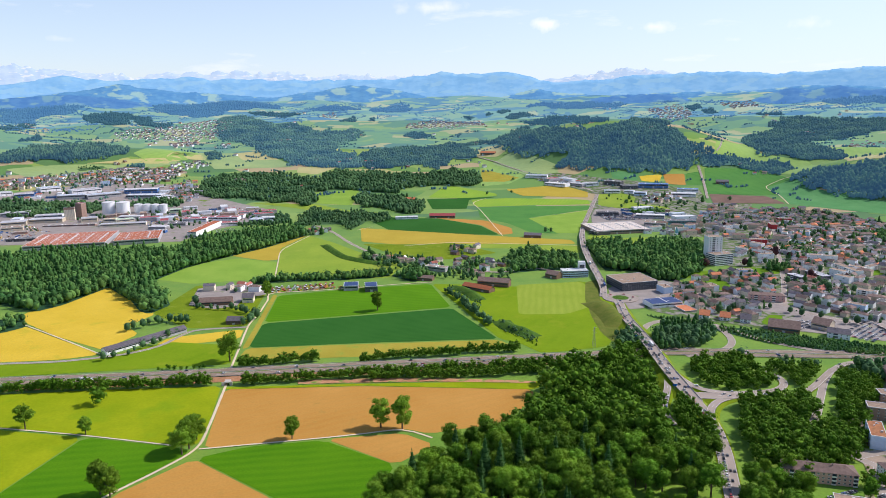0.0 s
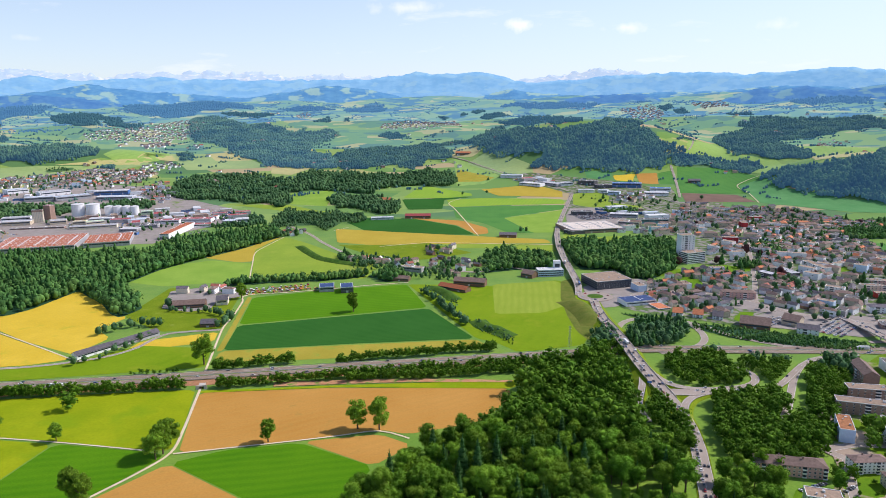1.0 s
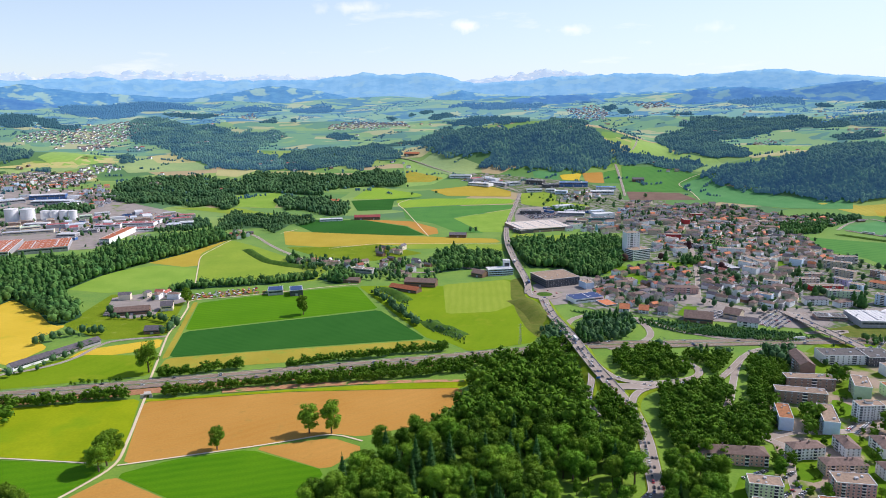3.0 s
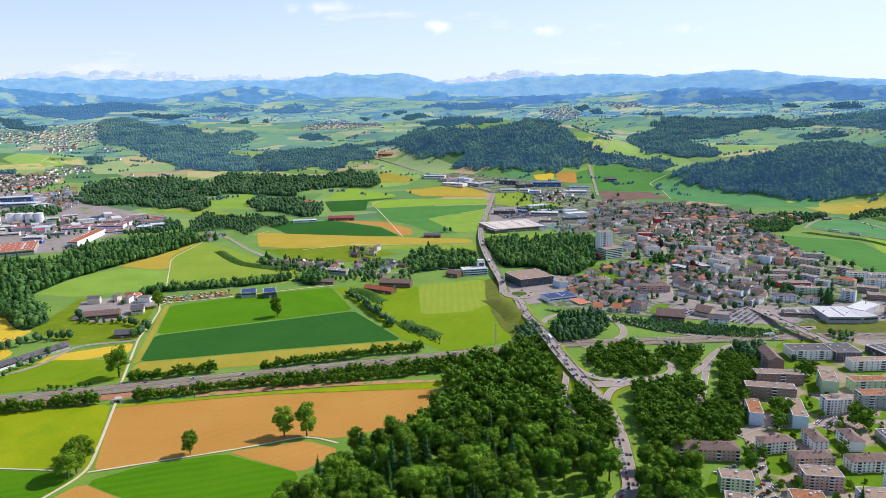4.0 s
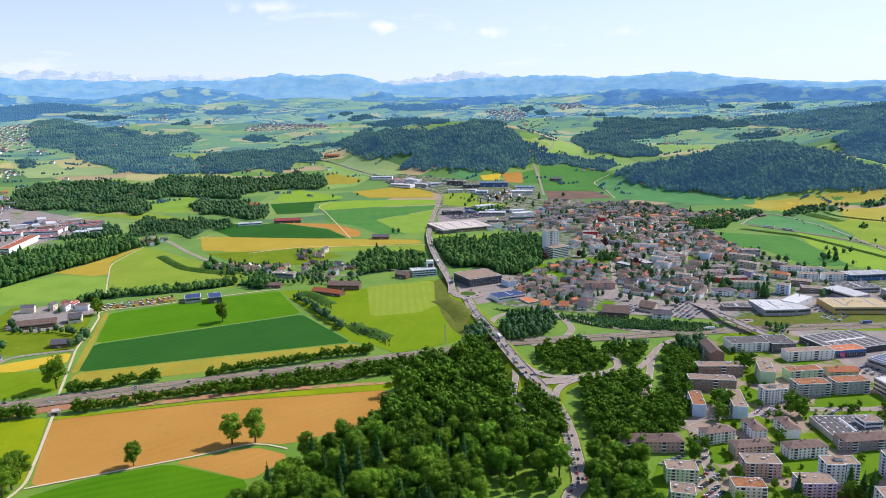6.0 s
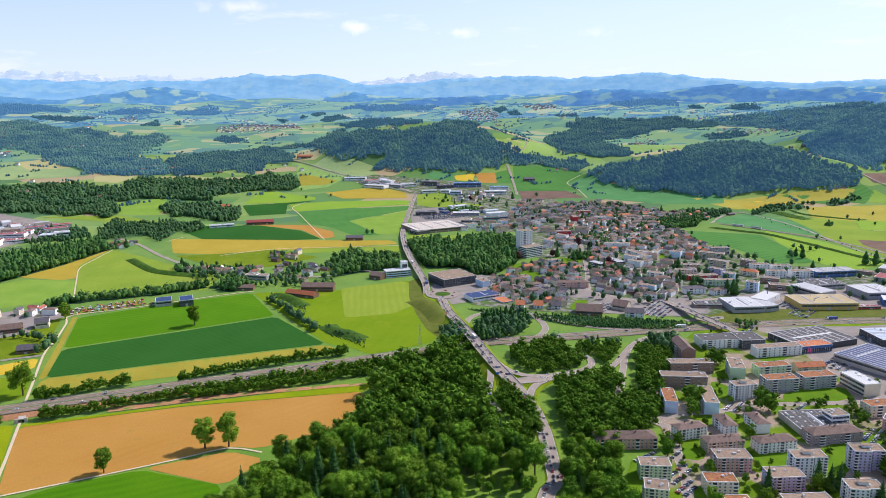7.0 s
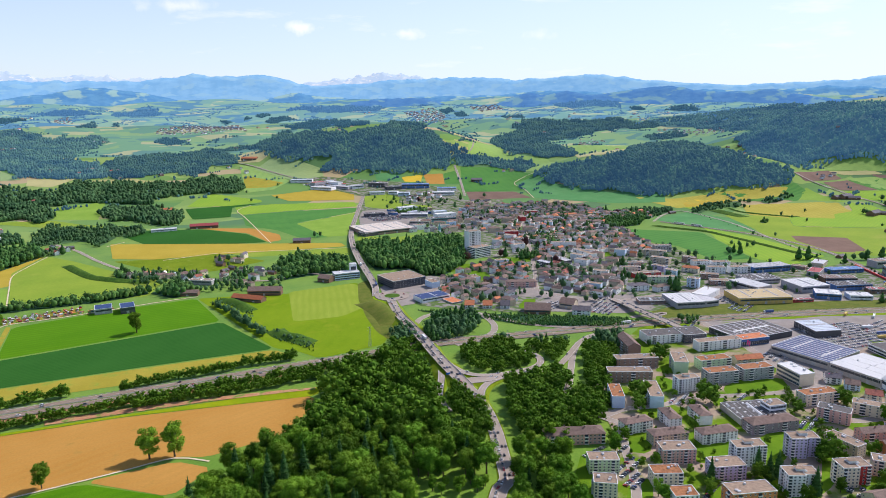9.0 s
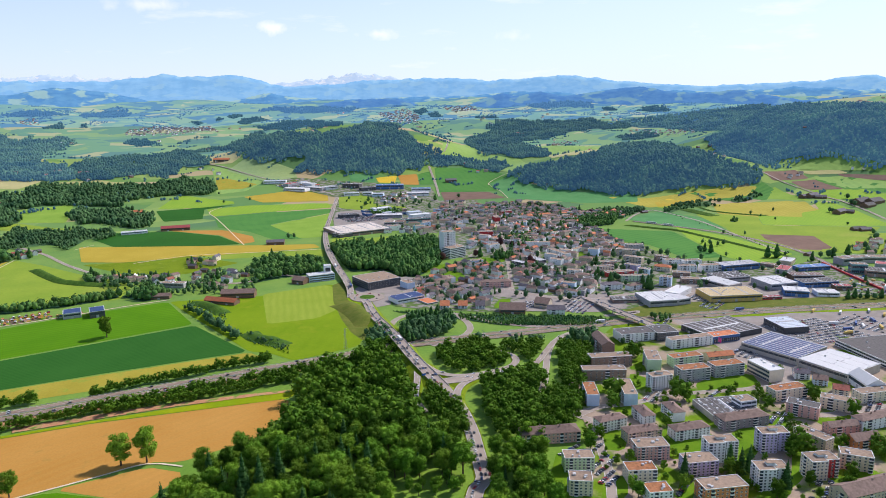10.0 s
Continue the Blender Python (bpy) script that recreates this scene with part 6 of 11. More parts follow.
def train(*xy):
    line = smooth_line(pairs(xy), 26.0)
    for i in range(len(line) - 1):
        (x, y, _), (x2, y2, _) = line[i], line[i + 1]
        car = empty("train_carriage", (x + x2) / 2, (y + y2) / 2, lift(x, y, 4.9), math.degrees(math.atan2(y2 - y, x2 - x)))
        Shape().box(-12.3, 12.3, -1.4, 1.4, 0.9, 4.0).put("body", WALLS["white"], car)
        Shape().box(-11.8, 11.8, -1.44, 1.44, 2.1, 3.0).put("window_strip", GLASS, car)
        Shape().box(-12.0, 12.0, -1.2, 1.2, 4.0, 4.3).put("roof", ROOFS["grey"], car)
        for bx in (-8.5, 8.5):
            Shape().box(bx - 1.6, bx + 1.6, -1.1, 1.1, 0.0, 0.9).put("bogie", RUBBER, car)
        tagged(car, "white railway carriage with a dark window strip", "train carriage", "train")


def barrier(height, mat, label, *xy):
    line = [(x, y, height) for x, y, _ in smooth_line(pairs(xy), 10.0)]
    tagged(ribbon("noise_barrier", line, 1.2, -1.2, mat, 3.0, thick=height + 0.3), label, "barrier", kind="structure")



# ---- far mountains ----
mountain_range("mountains_1", 4885, 90, ((-58, 188), (-40, 222), (-31, 256), (-28, 218), (-22.8, 196), (-19.6, 218), (-15, 218), (-9, 196), (-4, 192), (0, 179), (7, 145), (9.7, 162), (12.3, 200), (15, 218), (18, 175), (23, 85), (80, 68)), 46, 0.75, 3.3, distance_mat("hazy_snowy_mountains", (0.55, 0.72, 0.92), (0.64, 0.79, 0.94), (0.82, 0.89, 0.96), None, 0.85, 0.012), "jagged snow-flecked alpine peaks pale blue with distance", 40)
mountain_range("mountains_2", 4800, 150, ((-58, 109), (-31.7, 126), (-27.9, 180), (-24.7, 155), (-19.6, 176), (-13.5, 155), (-7.3, 159), (-3.8, 159), (0.3, 205), (3, 184), (5.2, 193), (8.8, 122), (12.3, 134), (14.8, 155), (20.2, 168), (25.6, 155), (30.9, 173), (33.5, 155), (37.3, 109), (41.4, 89), (46.4, 101), (48.9, 105), (51.6, 138), (54, 109), (80, 101)), 22, 0.42, 9.1, distance_mat("hazy_blue_mountains", (0.235, 0.51, 0.81), (0.30, 0.58, 0.86), None, (0.33, 0.60, 0.83), 0.8, 0.012), "blue forested mountains in the distance", -20)
mountain_range("mountains_3", 4680, 240, ((-58, 49), (-31.9, 49), (-27.3, 90), (-24.3, 131), (-20.9, 90), (-13.5, 41), (-10, 82), (-7.4, 123), (-3.8, 90), (0.7, -8), (5.3, 41), (7.5, 82), (11.9, 33), (18, 41), (24, 49), (26.7, 74), (31.8, 57), (36, 82), (42, 49), (48, 74), (54, 41), (80, 41)), 18, 0.36, 5.7, distance_mat("hazy_blue_green_hills", (0.11, 0.31, 0.58), (0.15, 0.37, 0.61), None, (0.34, 0.55, 0.56), 0.72, 0.02), "blue-green wooded hills before the mountains", -60)
mountain_range("mountains_4", 4430, 150, ((-58, -40), (-40.7, 45), (-31.8, 50), (-29.8, 58), (-27.7, 66), (-25.9, 53), (-24.3, 39), (-21.0, -8), (-16.1, -20), (-12.7, 3), (-8.3, -15), (-6.5, -44), (5.7, -56), (6.8, -26), (7.9, -7), (11.0, -6), (12.3, 19), (14.1, 31), (17.4, 37), (18.7, 13), (19.9, -47), (22.7, -49), (23.4, -12), (24.9, 37), (26.0, 60), (27.1, 37), (29.1, 67), (29.2, 61), (30.9, 36), (33.1, 57), (35.3, 78), (36.9, 85), (38.6, 57), (41.1, 44), (43.8, 59), (45.4, 29), (48.0, -5), (49.7, 8), (51.1, 28), (52.6, 11), (54.1, -20), (80, -40)), 9, 0.9, 2.2, distance_mat("hazy_wooded_ridges", (0.09, 0.25, 0.54), (0.12, 0.30, 0.57), None, (0.20, 0.40, 0.52), 0.85, 0.02), "blue wooded ridges behind the valley", -70)
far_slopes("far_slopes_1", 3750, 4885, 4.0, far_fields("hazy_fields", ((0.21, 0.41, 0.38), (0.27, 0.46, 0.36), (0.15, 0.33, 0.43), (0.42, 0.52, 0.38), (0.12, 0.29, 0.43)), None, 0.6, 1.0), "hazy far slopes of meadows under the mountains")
far_slopes("far_slopes_2", 3000, 3800, 2.5, far_fields("hazy_pale_fields", ((0.18, 0.35, 0.22), (0.24, 0.39, 0.20), (0.15, 0.31, 0.23), (0.40, 0.43, 0.26), (0.13, 0.27, 0.24)), None, 0.42, 3.0), "pale green slopes of meadows behind the valley")

# ---- fields ----
field(SOIL, "tan field of dry bare soil", -231.3, 679.8, -88.8, 684.5, 89.8, 670.5, 83.2, 640.4, 48.9, 594.4, -15.7, 575.9, -39.1, 586.4, -108.6, 571.7, -173.5, 560.7, -209.7, 552.5)
field(SOIL, "tan corner of dry soil beside the path", -106.9, 567.5, -40.1, 577.6, -10.5, 554.8, -42.5, 521.9)
field(GREEN, "dark green crop beside the farm path", -211.3, 535.9, -172.1, 555.6, -109.0, 565.4, -42.4, 521.0, -63.2, 459.9, -113.0, 460.8)
field(SOIL, "tan field of stubble", -212.4, 535.0, -116.3, 460.9, -262.5, 429.6, -254.8, 480.2)
field(MEADOW, "bright yellow-green meadow", -601.7, 659.3, -461.3, 673.5, -348.9, 683.2, -237.1, 688.8, -220.5, 595.5, -217.9, 557.7, -237.5, 560.2, -327.3, 581.4, -414.4, 598.2, -571.0, 622.3)
field(MEADOW, "bright meadow beside the farm path", -532.8, 615.3, -410.8, 592.4, -326.6, 576.0, -345.0, 486.8, -354.2, 437.8)
field(GREEN, "deep green grass crop", -324.5, 576.0, -235.0, 556.1, -219.3, 547.7, -259.1, 480.3, -262.5, 429.6, -349.5, 431.2, -344.0, 485.2)
field(MEADOW, "bright verge below the motorway hedge", -231.3, 685.7, -89.5, 690.5, 101.6, 692.4, 92.7, 670.4, -89.0, 686.0, -230.7, 679.8)
field(DARK, "dark green dense crop in long rows", -240.6, 806.4, -246.8, 901.9, 9.4, 962.6, 65.5, 828.6, -90.3, 819.4)
field(BRIGHT, "bright green striped crop", -246.5, 906.8, -258.9, 1040.2, -134.2, 1081.4, -23.9, 1101.0, 7.8, 968.3)
field(STRAW, "yellowed grass margin of the field", -242.3, 764.6, -242.8, 804.5, -89.9, 815.3, 66.6, 824.3, 79.4, 803.3, -98.7, 770.9)
field(STRAW, "yellowed strip beside the farm road", -247.8, 802.6, -267.6, 1047.1, -260.6, 1043.5, -240.6, 806.4)
field(FRESH, "bright meadow below the farm", -22.1, 1100.9, 24.8, 1095.1, 105.6, 1077.2, 226.2, 1107.3, 249.4, 1024.0, 235.6, 878.6, 194.0, 795.4, 113.1, 775.0, 90.5, 811.0, 67.0, 828.5)
field(MOWN, "mown striped part of the meadow", 114.8, 1087.3, 221.8, 1103.9, 235.4, 1031.1, 218.2, 970.9, 169.9, 928.8, 101.6, 928.9)
field(WHEAT, "golden field of ripening grain", -578.1, 917.1, -605.7, 960.1, -582.5, 1019.8, -557.8, 1137.5, -501.6, 1091.3, -445.1, 975.8, -412.5, 952.3, -428.9, 896.6, -399.2, 862.9, -417.6, 804.5, -503.0, 857.7)
field(WHEAT, "golden grain field with pale tracks", -721.7, 856.7, -593.8, 886.2, -570.0, 902.0, -412.8, 788.8, -456.2, 771.6, -519.2, 766.4, -636.0, 747.3)
field(FRESH, "bright green strip above the motorway", -655.0, 731.1, -514.7, 759.1, -404.3, 781.0, -368.2, 814.8, -346.4, 830.5, -256.8, 815.0, -246.5, 752.3, -491.1, 721.2, -631.0, 701.9)
field(WHEAT, "yellow strip of grain", -362.1, 808.5, -353.1, 847.9, -301.1, 866.1, -266.3, 878.6, -261.3, 840.3)
field(GRASS, "grass beside the farm houses", -418.6, 955.2, -407.9, 1111.9, -281.7, 1054.2, -267.3, 890.5, -344.4, 883.9)
field(MID_MEADOW, "wide bright meadow with a scrub bank", -337.1, 1402.6, -300.4, 1536.3, -245.2, 1468.1, -164.8, 1348.8, -75.2, 1245.6, -93.6, 1145.6, -287.5, 1155.1, -316.2, 1296.4)
field(PALE, "pale green field", -519.4, 1166.5, -479.2, 1258.0, -400.2, 1310.8, -313.8, 1277.0, -289.4, 1155.2, -420.0, 1119.8)
field(OCHRE, "yellow-green field of grain", -431.8, 1343.1, -376.3, 1433.9, -308.1, 1543.6, -337.1, 1402.6, -317.3, 1296.4, -340.0, 1288.0)
field(DARK, "dark green field in a curved strip", -192.6, 1742.7, -141.2, 1783.1, -9.4, 1746.4, 85.5, 1640.5, 122.0, 1522.1, 4.0, 1536.7, -127.2, 1595.0)
field(SOIL, "tan strip of bare soil", -23.9, 1765.2, 103.3, 1712.2, 156.3, 1605.0, 153.2, 1533.7, 124.5, 1522.0, 88.6, 1648.1)
field(OCHRE, "ochre field beside the road", -199.6, 1629.8, -87.2, 1585.0, 151.8, 1493.7, 268.0, 1454.5, 272.1, 1411.9, 38.9, 1426.2, -103.0, 1429.0, -177.9, 1463.9)
field(GRASS, "meadow with young fruit trees", -175.1, 1439.4, -43.6, 1419.5, 15.4, 1439.7, 102.6, 1333.4, 2.8, 1278.8, -96.0, 1324.0)
field(MID_MEADOW, "meadow strip below the road", 15.6, 1451.8, 156.1, 1419.0, 275.6, 1400.0, 264.4, 1324.0, 162.5, 1372.9, 83.1, 1377.6)
field(MID_LIME, "vivid lime green field", 80, 2060, 193, 2077, 420, 2026, 414, 1956, 230, 1956, 90, 1940)
field(MID_GREEN, "green field on the slope", 92.7, 1930.0, 229.0, 1947.3, 411.8, 1938.7, 387.5, 1865.6, 213.0, 1747.2, 232.5, 1630.1, 255.8, 1526.9, 195.1, 1544.7, 155.4, 1667.2, 91.5, 1756.4)
field(PALE, "pale green field beside the road", 211.9, 1738.5, 385.5, 1855.8, 332.9, 1623.0, 296.9, 1531.0, 250.7, 1534.1, 235.1, 1629.9)
field(OCHRE, "yellow field beside the trading estate", 196, 2210, 366, 2263, 447, 2163, 428, 2060, 239, 2108)
field(MID_LIME, "bright green rectangle of young crop", -50, 2104, 8, 2298, 161, 2151, 162, 2116, 75, 2087)
field(DARK, "dark green strip of crop", -53, 2078, 161, 2098, 74, 2060, 62, 1913, -32, 1910)
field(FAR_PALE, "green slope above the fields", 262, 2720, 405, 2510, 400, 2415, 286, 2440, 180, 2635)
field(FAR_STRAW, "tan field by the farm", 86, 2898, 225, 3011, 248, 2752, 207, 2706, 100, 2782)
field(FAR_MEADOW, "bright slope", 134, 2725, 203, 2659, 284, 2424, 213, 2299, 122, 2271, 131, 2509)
field(STRAW, "ochre strip on the slope", 138, 2559, 261, 2397, 207, 2337, 126, 2344)
field(PALE, "pale green clearing in the woods", -416, 2183, -273, 2236, -267, 2095, -267, 1990, -382, 2028)
field(FAR_STRAW, "golden strip by the woods", -545, 2619, -396, 2613, -454, 2486, -530, 2513)
field(MID_MEADOW, "meadow by the woods", -564, 2028, -372, 2011, -277, 1918, -146, 1849, -199, 1778, -284, 1860, -463, 1978)
field(MID_GREEN, "green field beside the lane", 897, 2404, 1062, 2388, 1064, 2208, 1075, 2115, 976, 2104, 975, 1996, 780, 2055)
field(BROWN, "brown ploughed strip above the town", 785, 2054, 926, 1992, 934, 1886, 750, 1928)
field(BLUE_CROP, "wide blue-green crop below the wood", 979, 2103, 1090, 2146, 1070, 2010, 1167, 1827, 1297, 1736, 1241, 1655, 1097, 1712, 939, 1878)
field(FAR_MEADOW, "bright meadow winding up the valley", 1029, 2654, 1220, 2787, 1153, 2556, 1228, 2359, 1175, 2169, 1090, 2172, 1053, 2391, 957, 2489)
field(BLUE_CROP, "green strip by the trading estate", 574, 2405, 666, 2388, 637, 2293, 567, 2336)
field(WHEAT, "yellow square of blossom", 657, 2347, 737, 2353, 696, 2254, 649, 2282)
field(SOIL, "pinkish bare field", 739, 2353, 810, 2350, 764, 2196, 712, 2224)
field(MID_GREEN, "green field beside the lane", 814, 2350, 864, 2369, 814, 2185, 768, 2195)
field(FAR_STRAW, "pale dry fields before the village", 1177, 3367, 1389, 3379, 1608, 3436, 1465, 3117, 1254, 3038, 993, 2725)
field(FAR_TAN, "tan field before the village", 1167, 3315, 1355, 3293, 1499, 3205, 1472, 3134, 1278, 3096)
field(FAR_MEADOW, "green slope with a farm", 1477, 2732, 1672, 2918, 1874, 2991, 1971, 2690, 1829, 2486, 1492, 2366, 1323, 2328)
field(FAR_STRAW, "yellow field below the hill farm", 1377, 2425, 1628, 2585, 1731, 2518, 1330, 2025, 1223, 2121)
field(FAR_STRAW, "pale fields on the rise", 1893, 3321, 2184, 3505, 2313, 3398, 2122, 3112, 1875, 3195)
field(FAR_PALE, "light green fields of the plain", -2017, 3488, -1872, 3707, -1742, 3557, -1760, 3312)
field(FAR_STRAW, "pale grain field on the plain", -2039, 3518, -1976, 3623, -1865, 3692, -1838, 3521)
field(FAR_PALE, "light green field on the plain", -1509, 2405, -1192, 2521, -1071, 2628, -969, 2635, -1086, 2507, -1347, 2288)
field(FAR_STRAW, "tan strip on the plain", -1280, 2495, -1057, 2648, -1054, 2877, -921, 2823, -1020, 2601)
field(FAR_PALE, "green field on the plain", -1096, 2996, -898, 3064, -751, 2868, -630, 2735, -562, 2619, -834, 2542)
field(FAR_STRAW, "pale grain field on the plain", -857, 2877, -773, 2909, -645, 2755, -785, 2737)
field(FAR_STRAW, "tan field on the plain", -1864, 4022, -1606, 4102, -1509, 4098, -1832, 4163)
field(VERGE, "rough olive slope below the roundabout", 228.2, 1099.7, 267.3, 1127.5, 230.4, 1006.8, 237.3, 945.6, 240.8, 875.0, 204.9, 808.4, 197.9, 847.0, 199.6, 912.0, 208.0, 999.8)
field(MID_GREEN, "large green field behind the town", 792.2, 1344.8, 913.6, 1359.5, 1042.0, 1259.5, 1016.5, 1182.3, 952.9, 1002.2, 882.6, 1023.3, 900.4, 1155.1, 843.9, 1276.3)
field(MID_LIME, "bright green field behind the town", 1086.0, 1303.8, 1110.4, 1167.5, 1092.8, 971.8, 976.6, 939.7, 955.7, 1000.9, 1019.7, 1180.8)
field(BLUE_CROP, "blue-green field beside the railway", 1047.2, 1448.0, 1210.3, 1512.5, 1234.8, 1359.0, 1155.0, 1206.9, 1087.5, 1311.5)
field(MID_MEADOW, "yellow-green field beside the railway", 1247.2, 1353.1, 1278.0, 1265.1, 1366.5, 1108.4, 1472.7, 1028.8, 1268.5, 892.1, 1173.1, 946.6, 1112.9, 997.0, 1136.4, 1170.1)
field(BROWN, "brown ploughed field beside the railway", 1226.9, 1204.9, 1288.8, 1099.4, 1192.8, 960.6, 1136.2, 998.1, 1157.1, 1103.6)
field(BROWN, "brown ploughed field", 1736, 1685, 1875, 1698, 1851, 1615, 1713, 1624)
field(FAR_STRAW, "pale yellow field", 1867, 1690, 1957, 1611, 1960, 1567, 1878, 1641)
field(BROWN, "brown ploughed field beside the lane", 1765, 1608, 1857, 1599, 1839, 1481, 1753, 1530)
field(MID_GREEN, "green field beside the lane", 1854, 1601, 1943, 1557, 1977, 1399, 1905, 1345, 1839, 1481)
field(BROWN, "brown strip of ploughed soil", 1935, 1591, 2039, 1446, 2008, 1422, 1930, 1546)
field(MID_LIME, "bright field beside the lane", 1743, 1521, 1830, 1472, 1894, 1336, 1833, 1292, 1700, 1425)
field(PALE, "pale green field", 1572, 1511, 1683, 1590, 1666, 1510, 1652, 1420)
field(MID_GREEN, "green field below the wood", 1508, 1563, 1672, 1624, 1666, 1573, 1556, 1494)
field(MID_STRAW, "golden curved field", 1397, 1526, 1604, 1453, 1573, 1329, 1414, 1255, 1328, 1334, 1316, 1419)
field(MID_STRAW, "yellow-green strip below the wood", 1194, 1783, 1282, 1681, 1424, 1656, 1632, 1605, 1565, 1558, 1401, 1580, 1217, 1569)
field(OCHRE, "yellow strip below the wood", 1280, 1632, 1418, 1600, 1386, 1552, 1242, 1565)
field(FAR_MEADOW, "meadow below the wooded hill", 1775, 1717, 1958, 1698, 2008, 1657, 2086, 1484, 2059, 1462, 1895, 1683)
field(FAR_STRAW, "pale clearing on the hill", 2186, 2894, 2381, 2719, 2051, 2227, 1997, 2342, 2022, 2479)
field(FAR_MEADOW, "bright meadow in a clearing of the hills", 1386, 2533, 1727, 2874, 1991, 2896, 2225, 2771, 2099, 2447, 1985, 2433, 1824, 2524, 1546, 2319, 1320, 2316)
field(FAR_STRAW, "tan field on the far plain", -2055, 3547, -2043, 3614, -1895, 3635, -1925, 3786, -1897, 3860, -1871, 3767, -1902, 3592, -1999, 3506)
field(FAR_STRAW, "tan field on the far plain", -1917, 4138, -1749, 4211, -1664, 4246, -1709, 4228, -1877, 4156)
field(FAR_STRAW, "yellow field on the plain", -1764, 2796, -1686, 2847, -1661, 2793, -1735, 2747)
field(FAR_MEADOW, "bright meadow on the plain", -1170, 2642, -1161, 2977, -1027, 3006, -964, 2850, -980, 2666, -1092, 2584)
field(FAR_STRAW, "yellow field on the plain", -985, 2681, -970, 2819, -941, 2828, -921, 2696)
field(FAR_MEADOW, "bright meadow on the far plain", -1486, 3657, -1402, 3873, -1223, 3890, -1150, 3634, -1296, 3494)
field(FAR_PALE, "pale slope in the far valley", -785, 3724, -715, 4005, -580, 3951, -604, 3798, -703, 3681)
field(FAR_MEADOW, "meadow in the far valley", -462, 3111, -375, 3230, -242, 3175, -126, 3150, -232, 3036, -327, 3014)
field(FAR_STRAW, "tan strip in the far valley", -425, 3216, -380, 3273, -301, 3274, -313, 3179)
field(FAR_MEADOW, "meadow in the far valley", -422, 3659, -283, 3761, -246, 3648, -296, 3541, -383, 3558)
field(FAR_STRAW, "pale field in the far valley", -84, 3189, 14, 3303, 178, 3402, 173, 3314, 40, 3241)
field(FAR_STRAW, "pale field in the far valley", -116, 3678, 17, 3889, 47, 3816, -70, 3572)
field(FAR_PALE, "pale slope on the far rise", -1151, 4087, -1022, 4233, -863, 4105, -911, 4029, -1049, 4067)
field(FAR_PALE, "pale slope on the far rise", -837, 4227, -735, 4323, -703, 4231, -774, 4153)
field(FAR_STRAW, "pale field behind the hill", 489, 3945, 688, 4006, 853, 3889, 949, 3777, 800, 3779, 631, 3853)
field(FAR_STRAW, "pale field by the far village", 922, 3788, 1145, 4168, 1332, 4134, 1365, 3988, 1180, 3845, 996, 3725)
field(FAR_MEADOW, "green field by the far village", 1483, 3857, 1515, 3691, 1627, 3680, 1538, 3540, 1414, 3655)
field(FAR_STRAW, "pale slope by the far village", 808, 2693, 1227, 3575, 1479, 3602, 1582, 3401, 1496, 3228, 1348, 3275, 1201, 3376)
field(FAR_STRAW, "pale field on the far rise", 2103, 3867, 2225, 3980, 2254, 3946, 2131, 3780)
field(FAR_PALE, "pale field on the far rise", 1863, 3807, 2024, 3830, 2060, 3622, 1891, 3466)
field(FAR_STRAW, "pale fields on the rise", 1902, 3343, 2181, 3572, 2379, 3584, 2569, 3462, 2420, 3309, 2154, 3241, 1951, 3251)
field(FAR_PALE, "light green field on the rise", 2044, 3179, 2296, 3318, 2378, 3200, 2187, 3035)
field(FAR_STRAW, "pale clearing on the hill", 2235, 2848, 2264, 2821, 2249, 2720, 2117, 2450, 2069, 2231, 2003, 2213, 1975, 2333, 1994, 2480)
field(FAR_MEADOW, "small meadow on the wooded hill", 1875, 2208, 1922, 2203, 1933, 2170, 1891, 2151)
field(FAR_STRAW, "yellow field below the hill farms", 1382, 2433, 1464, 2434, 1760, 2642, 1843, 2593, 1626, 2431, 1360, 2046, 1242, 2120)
field(MID_LIME, "vivid young crop beside the road", 1762, 1518, 1880, 1447, 1865, 1368, 1857, 1310, 1734, 1382, 1749, 1483)
field(FAR_MEADOW, "green field of the plain", 1863, 1620, 1933, 1568, 1977, 1455, 1997, 1379, 1979, 1366, 1852, 1480)
field(MID_STRAW, "golden curved field", 1364, 1489, 1444, 1517, 1593, 1442, 1629, 1427, 1565, 1334, 1515, 1337, 1421, 1261, 1391, 1323, 1353, 1419)
field(STRAW, "tan field below the wood", 1474, 1642, 1559, 1619, 1620, 1597, 1569, 1562, 1539, 1552, 1519, 1587)
field(MID_GREEN, "green strip below the wood", 1376, 1672, 1472, 1639, 1512, 1567, 1472, 1536, 1391, 1616)
field(WHEAT, "yellow strip below the wood", 1283, 1656, 1350, 1640, 1405, 1620, 1411, 1581, 1333, 1582, 1261, 1614)
field(MID_LIME, "bright strip below the wood", 1249, 1611, 1328, 1576, 1402, 1570, 1345, 1538, 1239, 1538, 1238, 1577)
field(MID_LIME, "green field on the plain", 1457, 1280, 1504, 1326, 1571, 1330, 1647, 1415, 1676, 1386, 1633, 1265, 1563, 1138, 1551, 1086, 1520, 1117, 1394, 1176, 1290, 1242, 1379, 1348)
field(MID_MEADOW, "yellow-green field on the plain", 1252, 1430, 1329, 1393, 1366, 1335, 1284, 1236, 1388, 1171, 1506, 1107, 1335, 1015, 1244, 961, 1174, 935, 1171, 982, 1204, 979, 1278, 1090, 1185, 1155, 1162, 1181, 1196, 1287)

